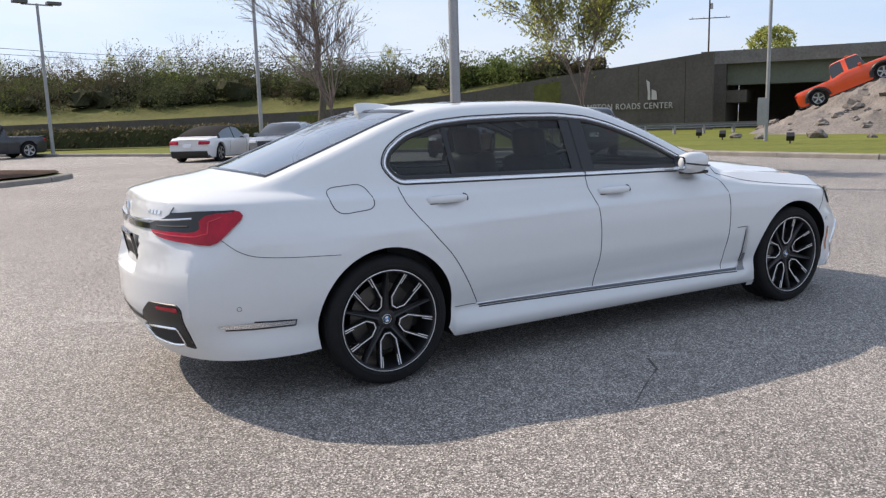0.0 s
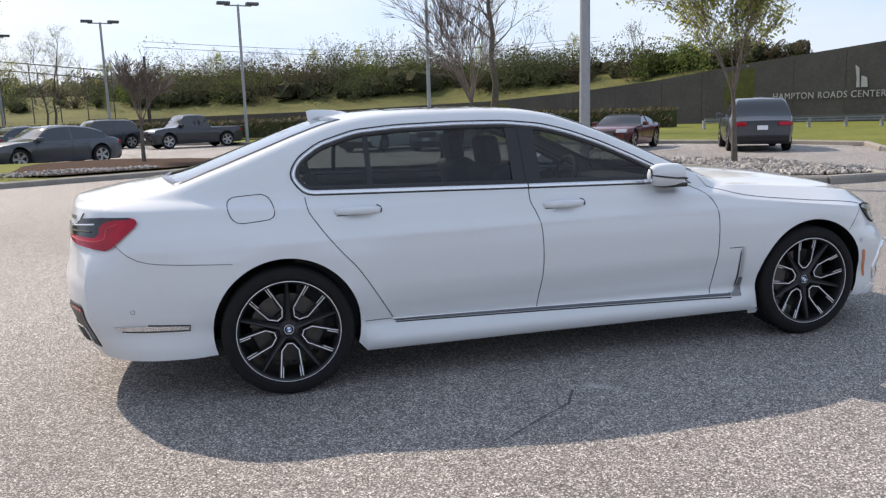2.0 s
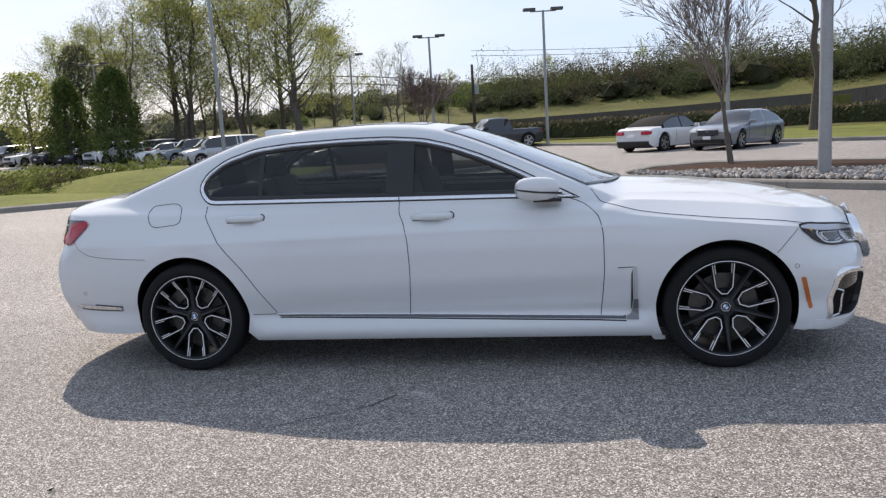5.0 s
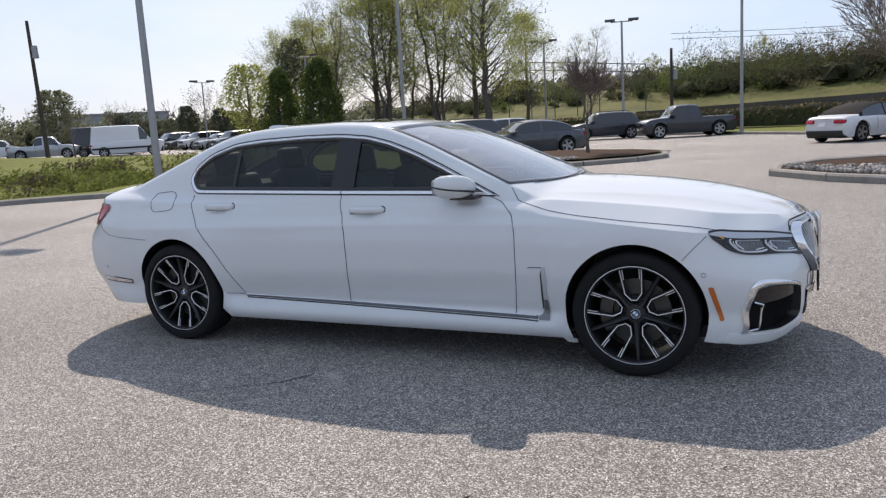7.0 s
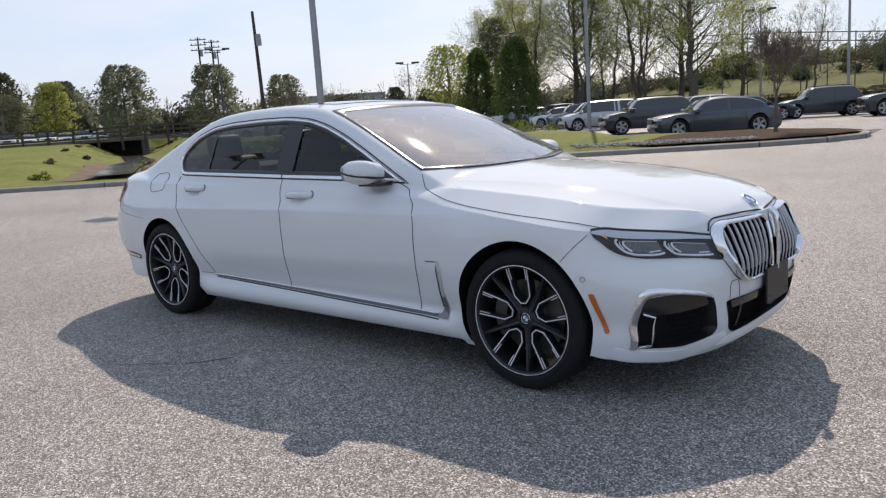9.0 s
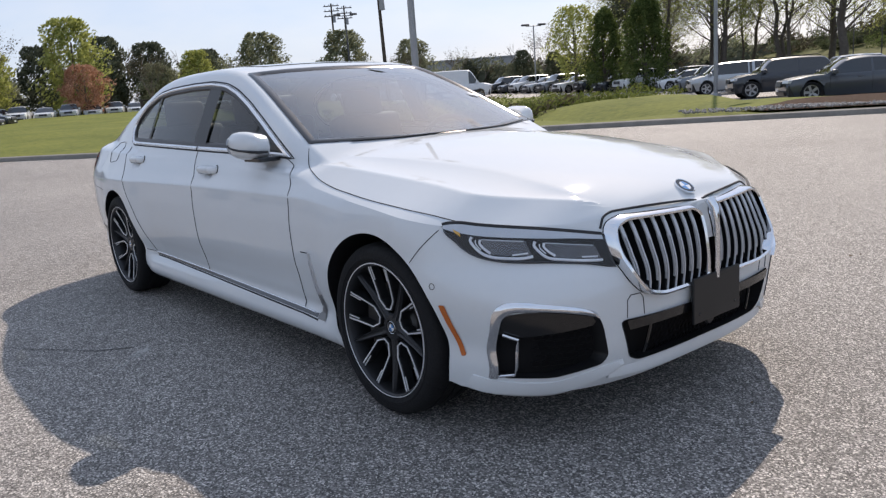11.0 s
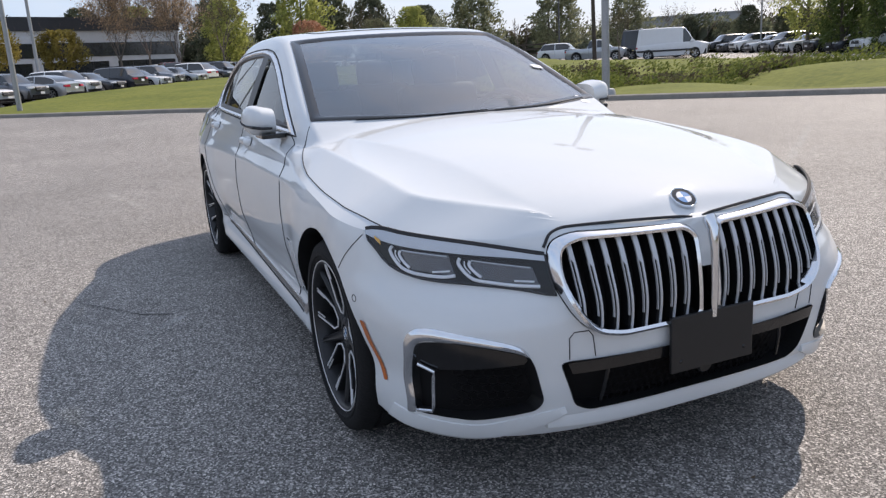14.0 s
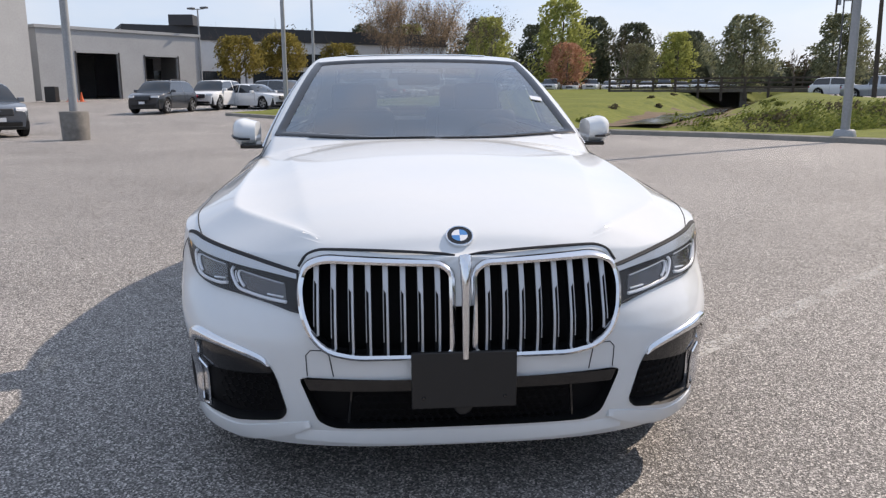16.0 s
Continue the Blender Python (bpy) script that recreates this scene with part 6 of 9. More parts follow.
part("roof_fin", bm, M_PAINT, car, "white roof aerial fin", smooth=50)


# cabin
def seat(x, y, rear):
    bm = bbox(x - 0.26, x + 0.26, y - 0.25, y + 0.25, 0.36, 0.56, 0.06, 3)
    s = part("seat", bm, M_SEAT, car, "dark leather seat")
    bm = bbox(-0.08, 0.08, -0.25, 0.25, 0, 0.66, 0.06, 3)
    bmesh.ops.transform(bm, matrix=pose(x - 0.27, y, 0.50, 0, -16, 0), verts=bm.verts)
    part("backrest", bm, M_SEAT, s, smooth=50)
    bm = bbox(-0.05, 0.05, -0.14, 0.14, 0.0, 0.19, 0.05, 3)
    bmesh.ops.transform(bm, matrix=pose(x - 0.44, y, 1.12, 0, -10, 0), verts=bm.verts)
    part("headrest", bm, M_SEAT, s, smooth=50)


for y in (-0.38, 0.38):
    seat(0.12, y, False)
    seat(-1.02, y, True)
bm = bmesh.new()
box(bm, -2.0, 1.0, -0.74, 0.74, 0.25, 0.30)
part("cabin_floor", bm, M_CABIN, car, "dark cabin floor")
part("dashboard", bbox(0.62, 1.02, -0.72, 0.72, 0.55, 0.98, 0.07, 3), M_CABIN, car, "dark dashboard", smooth=50)
part("parcel_shelf", bbox(-2.12, -1.45, -0.66, 0.66, 0.80, 1.055, 0.05, 2), M_CABIN, car, "dark parcel shelf", smooth=50)
for sg in (1, -1):
    bm = bmesh.new()
    box(bm, -1.55, 0.8, 0.73, 0.765, 0.30, 0.985)
    bmesh.ops.scale(bm, vec=(1, -sg, 1), verts=bm.verts)
    bmesh.ops.recalc_face_normals(bm, faces=bm.faces)
    bevel_all(bm, 0.012)
    part("door_lining", bm, M_CABIN, car, "dark door lining")
bm = bmesh.new()
tube(bm, [(0.50 + 0.06 * math.sin(a), 0.38 + 0.185 * math.cos(a), 0.93 + 0.175 * math.sin(a)) for a in (2 * math.pi * i / 28 for i in range(28))], 0.016, 8, closed=True)
tube(bm, [(0.50, 0.21, 0.93), (0.53, 0.38, 0.92), (0.50, 0.55, 0.93)], 0.018, 6)
tube(bm, [(0.53, 0.38, 0.92), (0.70, 0.38, 0.86)], 0.03, 8)
part("steering_wheel", bm, M_CABIN, car, "dark steering wheel", smooth=50)
bm = bmesh.new()
box(bm, 0.10, 0.135, -0.12, 0.12, 1.29, 1.35)
bmesh.ops.recalc_face_normals(bm, faces=bm.faces)
bevel_all(bm, 0.012)
part("rear_view_mirror", bm, M_BLACK, car, "inside mirror")
part("console", bbox(-0.5, 0.65, -0.13, 0.13, 0.30, 0.66, 0.05, 2), M_CABIN, car, "centre console", smooth=50)

# ---- plants ----
def limb(bm, p, d, length, r, bend, rng, sides, seg=3, straight=False):
    pts, rr = [p.copy()], [r]
    q = p.copy()
    for i in range(seg):
        d = (d + Vector((rng.uniform(-1, 1), rng.uniform(-1, 1), rng.uniform(-0.2, 0.6))) * bend).normalized()
        q = q + d * length / seg
        pts.append(q.copy())
        rr.append(r * (1 - 0.55 * (i + 1) / seg))
    if straight:
        tube(bm, [pts[0], pts[-1]], [rr[0], rr[-1]], sides, cap=False)
    else:
        tube(bm, pts, rr, sides, cap=False)
    return pts, d, rr[-1]


def grow(bm, p, d, length, r, depth, kids, spread, rng, tips, bend=0.12, shrink_by=0.72, thin=0.004, leafy=3):
    pts, d2, r2 = limb(bm, p, d, length, r, bend, rng, 6 if depth > 3 else (4 if depth > 1 else 3), straight=depth == 0)
    if depth == 0:
        tips.append(pts[-1])
        return
    tips += pts[1:] if depth < leafy else []
    for k in range(kids):
        a = rng.uniform(0, 2 * math.pi)
        side = d2.orthogonal().normalized()
        side.rotate(Matrix.Rotation(a, 3, d2))
        nd = (d2 + side * spread * rng.uniform(0.6, 1.3)).normalized()
        base = pts[-1] if k < 2 else pts[rng.randint(1, len(pts) - 1)]
        grow(bm, base, nd, length * shrink_by * rng.uniform(0.8, 1.15), max(r2 * 0.75, thin), depth - 1, kids, spread, rng, tips, bend, shrink_by, thin, leafy)


def leaf_quads(bm, places, size, rng, per=3, scatter=0.3):
    for p in places:
        for _ in range(per):
            c = p + Vector((rng.gauss(0, 1), rng.gauss(0, 1), rng.gauss(0, 1))) * scatter
            a = Vector((rng.gauss(0, 1), rng.gauss(0, 1), rng.gauss(0, 1))).normalized()
            b = a.orthogonal().normalized()
            s = size * rng.uniform(0.5, 1.3)
            t = a.cross(b)
            bm.faces.new([bm.verts.new(c + b * s * u + t * s * 0.7 * v) for u, v in ((-1, 0), (0, -0.6), (1, 0), (0, 0.6))])


def tree(name, height, r, clear, depth, kids, spread, leaf, per, leaf_size, seed, label, stems=1, scatter=0.25, twig=None, first=0.34, thin=0.004, leafy=3, lean=0.12):
    """A tree at the origin: trunk with limbs, and a crown of many small leaves."""
    rng = random.Random(seed)
    top = thing(name, Matrix(), label, "tree")
    bm, wood = bmesh.new(), bmesh.new()
    tips = []
    for s in range(stems):
        d = Vector((rng.uniform(-lean, lean), rng.uniform(-lean, lean), 1)) if stems == 1 else Vector((rng.uniform(-0.35, 0.35), rng.uniform(-0.35, 0.35), 1))
        o = Vector((rng.uniform(-1, 1), rng.uniform(-1, 1), 0)) * (0 if stems == 1 else 0.5)
        pts, d2, r2 = limb(bm, o - Vector((0, 0, 0.3)), d.normalized(), clear + 0.3, r, 0.04, rng, 9, 5)
        for k in range(kids + 2):
            a = 2 * math.pi * k / (kids + 2) + rng.uniform(-0.4, 0.4)
            nd = (d2 + Vector((math.cos(a), math.sin(a), 0)) * spread * rng.uniform(0.5, 1.2)).normalized()
            base = pts[-1] - d2 * rng.uniform(0, 0.12) * clear
            grow(wood, base, nd, (height - clear) * first * rng.uniform(0.85, 1.15), r2 * 0.62, depth, kids, spread, rng, tips, thin=thin, leafy=leafy)
    part("trunk", bm, M_TRUNK if twig is M_TRUNK else M_BARK, top, smooth=60)
    part("branchwork", wood, twig or M_BARK, top, smooth=60)
    if per:
        bm = bmesh.new()
        leaf_quads(bm, tips, leaf_size, rng, per, scatter)
        part("crown", bm, leaf, top)
    return top


def leader_tree(name, height, r, clear, reach, n, leaf, per, leaf_size, seed, label, stems=1, twig=None):
    """A tall tree: trunks that run to the top, with rising side limbs all the way up."""
    rng = random.Random(seed)
    top = thing(name, Matrix(), label, "tree")
    trunk, wood, tips = bmesh.new(), bmesh.new(), []
    for s in range(stems):
        a0 = 2 * math.pi * s / stems + rng.uniform(-0.5, 0.5)
        out = Vector((math.cos(a0), math.sin(a0), 0)) * (0 if stems == 1 else 1)
        tall = height * (1 if s == 0 else rng.uniform(0.78, 0.95))
        axis = [out * (0.25 + 0.11 * tall * (k / 9) ** 1.2) + Vector((rng.gauss(0, 0.12), rng.gauss(0, 0.12), 0)) * min(1, k) + Vector((0, 0, tall * k / 9 - (0.3 if k == 0 else 0))) for k in range(10)]
        tube(trunk, axis, [r * (1 - 0.88 * (k / 9) ** 0.8) * (1 if s == 0 else 0.75) for k in range(10)], 9, cap=False)
        for k in range(n):
            t = clear / tall + (1 - clear / tall) * (k + rng.random()) / n
            q = min(8, int(t * 9))
            p = axis[q].lerp(axis[q + 1], t * 9 - q)
            u = (t - clear / tall) / (1 - clear / tall)
            length = reach * (0.45 + 0.55 * math.sin(math.pi * min(1, 0.25 + 0.75 * u))) * (1 - 0.45 * u) * rng.uniform(0.65, 1.15)
            a = 2.4 * k + rng.uniform(-0.5, 0.5)
            d = Vector((math.cos(a), math.sin(a), rng.uniform(0.45, 1.0) + 0.5 * u)).normalized()
            grow(wood, p, d, length * 0.46, max(0.014, r * 0.30 * (1 - 0.7 * t)), 3, 3, 0.46, rng, tips, bend=0.16, shrink_by=0.74, thin=0.009, leafy=2)
    part("trunk", trunk, M_TRUNK, top, smooth=60)
    part("branchwork", wood, twig or M_TRUNK, top, smooth=60)
    bm = bmesh.new()
    leaf_quads(bm, tips, leaf_size, rng, per, 0.34)
    part("crown", bm, leaf, top)
    return top


def blob_leaves(bm, c, rx, rz, n, size, rng):
    """A loose clump of leaves with an uneven outline."""
    sub = [(Vector((rng.gauss(0, 0.45) * rx, rng.gauss(0, 0.45) * rx, rng.uniform(-0.5, 0.6) * rz)), rng.uniform(0.35, 0.6)) for _ in range(7)]
    pl = []
    for _ in range(n):
        o, k = sub[rng.randrange(7)]
        v = Vector((rng.gauss(0, 1), rng.gauss(0, 1), rng.gauss(0, 1))).normalized() * (0.70 + 0.27 * rng.random())
        pl.append(c + o + Vector((v.x * rx * k, v.y * rx * k, v.z * rz * k)))
    leaf_quads(bm, pl, size, rng, 1, 0.02)


# dark colour paints the shade deep inside the thicket
M_CORE = mat("inner_shade_foliage", (0.07, 0.072, 0.04), 0.95, alt=(0.035, 0.037, 0.022), scale=2.5, bump=1.0, bump_scale=8, spec=0.05)


def core(bm, c, rx, rz, rng):
    """The lumpy heart of a shrub or tree; its dark material stands in for inner shade."""
    o = bmesh.ops.create_icosphere(bm, subdivisions=2, radius=1)["verts"]
    ph = rng.uniform(0, 50)
    for v in o:
        k = 0.72 + 0.8 * noise.noise(v.co * 1.5 + Vector((ph, 0, 0)))
        v.co = c + Vector((v.co.x * rx * k, v.co.y * rx * k, v.co.z * rz * k))


def bushy_tree(name, height, crown_r, leaf, seed, label, n=1500, size=0.22, pointed=False, low=0.15):
    """A dense crown on a short trunk."""
    rng = random.Random(seed)
    top = thing(name, Matrix(), label, "tree")
    bm = bmesh.new()
    limb(bm, Vector((0, 0, -0.3)), Vector((0, 0, 1)), height * 0.8, 0.05 * height ** 0.6, 0.03, rng, 8, 5)
    tips = []
    for k in range(7):
        a = 2 * math.pi * k / 7
        grow(bm, Vector((0, 0, height * (low + 0.05 + 0.05 * k))), Vector((math.cos(a), math.sin(a), 0.9)).normalized(), crown_r * 0.55, 0.03 * height ** 0.5, 2, 2, 0.6, rng, tips)
    part("trunk", bm, M_BARK, top, smooth=60)
    bm = bmesh.new()
    for _ in range(int(n * 2.4)):
        t = rng.random() ** 0.8
        z = height * (low + (1 - low) * t)
        w = crown_r * (min(1.0, (t / 0.2) ** 0.5) * (1 - t) ** 0.5 * 1.15 if pointed else math.sin(math.pi * (0.12 + 0.80 * t)) ** 0.6)
        a = rng.uniform(0, 2 * math.pi)
        lob = 0.70 + 0.60 * noise.noise(Vector((math.cos(a) * 1.9, math.sin(a) * 1.9, z * 0.6 + seed)))
        if noise.noise(Vector((math.cos(a) * 3.1, math.sin(a) * 3.1, z * 1.1 + seed * 3))) < -0.22:
            continue
        q = w * lob * math.sqrt(rng.uniform(0.35, 1.0))
        leaf_quads(bm, [Vector((q * math.cos(a), q * math.sin(a), z))], size, rng, 1, 0.08)
    part("crown", bm, leaf, top)
    return top


def place(ob, x, y, z, rz=0, s=1.0):
    ob.matrix_world = Matrix.LocRotScale((x, y, z), Euler((0, 0, radians(rz))), (s, s, s))
    return ob


def place_copy(ob, x, y, z, rz=0, s=1.0):
    c = copy_thing(ob, Matrix())
    return place(c, x, y, z, rz, s)


# young trees in the islands
place(tree("young_tree", 4.1, 0.085, 1.35, 4, 4, 0.50, None, 0, 0.05, 3, "young bare ornamental tree with upright twiggy branches", twig=M_TWIG, first=0.27, thin=0.011), -4.6, 22.1, 0.2, 20, 0.94)
place(tree("young_tree", 5.2, 0.085, 1.55, 4, 4, 0.40, M_LEAF_SPRING, 0, 0.05, 8, "young tree with a broad vase of bare brown twigs", twig=M_TWIG, first=0.30, thin=0.0065), 4.5, 14.6, 0.2, 0)
place(tree("young_tree", 5.6, 0.085, 1.5, 4, 4, 0.37, M_LEAF_SPRING, 4, 0.05, 12, "young tree with spreading twigs and the first green leaves", twig=M_TWIG, first=0.30, scatter=0.10, thin=0.0065, leafy=2), 9.3, 10.6, 0.2, 0)
place(leader_tree("roadside_tree", 13.0, 0.27, 4.8, 5.6, 26, M_LEAF_SPRING, 3, 0.07, 15, "tall tree with dark straight trunk and thin spring leaves"), 13.0, 38.6, 0.1)
# tall clump beyond the far cars
A = leader_tree("clump_tree", 12.6, 0.21, 2.4, 5.0, 22, M_LEAF_SPRING, 5, 0.08, 21, "tall slender tree with several stems and thin spring foliage", 3)
B = leader_tree("clump_tree", 12.0, 0.18, 2.6, 4.8, 22, M_LEAF_SPRING, 2, 0.06, 22, "tall slender tree with bare limbs and few new leaves", 2, M_TWIG)
C = leader_tree("clump_tree", 13.4, 0.30, 2.2, 6.2, 42, M_LEAF_SPRING, 7, 0.085, 23, "tall spreading tree with light green spring foliage")
place(A, -30.0, 53.5, 0.6, 0, 1.12)
place(B, -34.5, 52.0, 0.6, 40)
place(C, -20.8, 53.2, 0.5, 0, 1.15)
rng = random.Random(5)
for src, x, y, s in ((A, -26.0, 55.5, 1.1), (C, -25.0, 61.0, 1.0), (C, -33.0, 57.0, 1.05), (B, -31.5, 60.0, 1.0), (C, -23.5, 71.2, 0.8), (C, -44.0, 62.5, 0.85), (B, -16.0, 66.0, 0.7), (A, -48.0, 64.0, 0.9), (A, -37.5, 57.0, 0.85)):
    place_copy(src, x, y, 0.5, rng.uniform(0, 360), s)
# cedars and round trees by the second car park
D = bushy_tree("cedar_tree", 6.4, 2.35, M_LEAF_GREEN, 31, "dense dark green egg-shaped cedar tree", 6400, 0.12, True, 0.0)
place(D, -36.5, 47.5, 0.3)
place_copy(D, -32.3, 47.0, 0.3, 70, 1.06)
E2 = bushy_tree("round_tree", 7.0, 2.9, M_LEAF_SPRING, 32, "rounded light green tree by the car park", 2600, 0.13)
place(E2, -40.3, 48.4, 0.4)
N2 = bushy_tree("tall_pine", 9.6, 2.0, M_LEAF_PINE, 38, "dark rounded pine behind the cedars", 1500, 0.16, False, 0.55)
place(N2, -41.0, 56.2, 0.5)
F = bushy_tree("far_tree", 10.0, 4.8, M_LEAF_FAR, 33, "broad tree in green leaf, paled for haze", 3500, 0.25, False, 0.03)
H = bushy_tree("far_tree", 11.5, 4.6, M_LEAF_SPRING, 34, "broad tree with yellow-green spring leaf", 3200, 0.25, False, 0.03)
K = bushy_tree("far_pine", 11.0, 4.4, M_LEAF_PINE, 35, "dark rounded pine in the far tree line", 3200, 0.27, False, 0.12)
Q = bushy_tree("blossom_tree", 6.0, 3.4, M_LEAF_PINK, 36, "small tree with coppery pink blossom", 2600, 0.17)
place(F, -95, 47, 0.8)
place(H, -93, 22.5, 0.9)
place(K, -110, 31, 0.9)
place(Q, -88, 22.0, 0.9)
for src, x, y, s, r in ((F, -88, 56, 0.95, 50), (K, -112, 38, 0.95, 30), (K, -115, 24, 0.95, 80), (K, -108, 44, 0.8, 10), (F, -104, 36, 0.7, 120), (H, -100, 40, 0.72, 20), (H, -96, 14, 0.85, 70), (K, -112, 15, 1.0, 140), (K, -120, 50, 0.9, 0), (F, -86, 66, 0.8, 0), (K, -100, 76, 0.5, 40), (F, -84, 84, 0.4, 90), (K, -76, 88, 0.42, 10), (K, -92, 82, 0.45, 10), (K, -60, 62, 0.4, 70), (K, -57, 64, 0.36, 120), (F, -118, 6, 0.9, 60), (K, -122, -2, 1.0, 160), (H, -100, 4, 0.8, 33)):
    place_copy(src, x, y, 0.8, r, s)
W = tree("bare_tree", 12, 0.2, 3.0, 4, 3, 0.4, M_LEAF_BROWN, 1, 0.12, 41, "bare tree with brownish buds", twig=M_TWIG, first=0.28)
place(W, -86, 12, 0.9)
for x, y, s in ((-84, 4, 1.0), (-92, 8, 0.9), (-90, 30, 0.8), (-70, 76, 0.8), (-47, 36, 0.42), (-60, 52, 0.5)):
    place_copy(W, x, y, 0.7, x * 7, s)
X2 = tree("copper_tree", 12, 0.22, 2.6, 4, 4, 0.42, M_LEAF_TAN, 3, 0.10, 44, "tall tree with pale coppery spring leaf", first=0.29, scatter=0.4, thin=0.012, leafy=2)
place(X2, -80.4, 1.2, 0.9)
place_copy(X2, -80.2, 6.6, 0.9, 130, 0.92)
place_copy(H, 87.5, 66.4, -1.6, 20, 1.2)
V = bushy_tree("car_park_tree", 5.2, 2.8, M_LEAF_OCHRE, 37, "low rounded tree with yellow-green leaf", 2400, 0.15, False, 0.35)
place(V, -66, -12.5, 0.9)
place_copy(V, -70, -9.0, 0.9, 60, 1.1)
place_copy(V, -76, -4.0, 0.9, 20, 1.0)


# slight trees on the crest of the embankment
P2 = leader_tree("crest_tree", 12.0, 0.20, 2.2, 4.6, 13, M_LEAF_SPRING, 3, 0.12, 24, "slight tree with thin pale spring leaf on the embankment", 2, M_TWIG)
R2 = leader_tree("crest_tree", 11.0, 0.18, 2.0, 4.4, 12, M_LEAF_BROWN, 1, 0.10, 25, "slight bare tree on the embankment", 2, M_TWIG)
place(P2, -16.5, wall_top(-16.5)[0] + 22, hill_z(-16.5, wall_top(-16.5)[0] + 22) - 0.1, 0, 0.36)
place(R2, 1.0, wall_top(1.0)[0] + 27, hill_z(1.0, wall_top(1.0)[0] + 27) - 0.1, 0, 0.40)
for src, x, dy, s in ((R2, -9.5, 24, 0.36), (P2, -3.0, 27, 0.40), (R2, 4.5, 25, 0.42), (P2, 9.0, 28, 0.36), (P2, 14.0, 24, 0.34), (R2, 19.5, 26, 0.40), (P2, 25.5, 22, 0.30), (P2, 31.0, 18, 0.30)):
    y = wall_top(x)[0] + dy
    place_copy(src, x, y, hill_z(x, y) - 0.1, x * 31, s)


def shrub_belt():
    """The thicket along the embankment's crest."""
    rng = random.Random(77)
    bms = {"evergreen_thicket": bmesh.new(), "brush_thicket": bmesh.new(), "green_thicket": bmesh.new()}
    keys = list(bms)
    cores = bmesh.new()
    for i in range(330):
        x = rng.uniform(-13, 38.5) if i < 270 else rng.uniform(-72, -13)
        wy, wz = wall_top(x)
        thin = max(0.0, min(1.0, (x - 22) / 14))
        y = wy + rng.uniform(13, 27) * (1.0 if x > -20 else 0.8) * (1 - 0.55 * thin)
        z = hill_z(x, y)
        kind = noise.noise(Vector((x * 0.13, y * 0.16, 4.0))) + rng.uniform(-0.22, 0.22)
        k = keys[0] if kind > 0.02 else (keys[1] if kind > -0.24 else keys[2])
        r = rng.choice((0.9, 1.3, 1.7, 2.1, 2.6, 3.1)) * rng.uniform(0.85, 1.1) * (1 - 0.5 * thin) * (1.0 if x > -13 else 0.55) * (0.92 + 0.6 * noise.noise(Vector((x * 0.21, y * 0.1, 9.0))))
        blob_leaves(bms[k], Vector((x, y, z + r * 0.55)), r * 1.45, r * 1.25, 900, 0.115, rng)
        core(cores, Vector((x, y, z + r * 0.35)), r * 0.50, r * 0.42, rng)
    for k, m, lab in ((keys[0], M_LEAF_DARK, "dark evergreen thicket on the embankment"), (keys[1], M_LEAF_BROWN, "dry brown brush on the embankment"), (keys[2], M_LEAF_GREEN, "fresh green shrubs on the embankment")):
        tagged(part(k, bms[k], m), lab, "shrubs", kind="stuff")
    tagged(part("thicket_core", cores, M_CORE, smooth=60), "inner mass of the thicket, coloured dark for shade", "shrubs", kind="stuff")
    bm = bmesh.new()
    tips = []
    for i in range(84):
        x = rng.uniform(-70, 37)
        wy, wz = wall_top(x)
        y = wy + rng.uniform(17, 30)
        grow(bm, Vector((x, y, hill_z(x, y))), Vector((rng.uniform(-0.1, 0.1), 0, 1)), rng.uniform(1.3, 2.4), 0.09, 3, 3, 0.42, rng, tips, thin=0.014)
    tagged(part("bare_saplings", bm, M_TWIG), "bare grey saplings above the thicket", "saplings", kind="stuff")
    bm = bmesh.new()
    leaf_quads(bm, tips[::3], 0.11, rng, 1, 0.2)
    tagged(part("sapling_leaves", bm, M_LEAF_SPRING), "thin new leaves on the saplings", "leaves", kind="stuff")


shrub_belt()


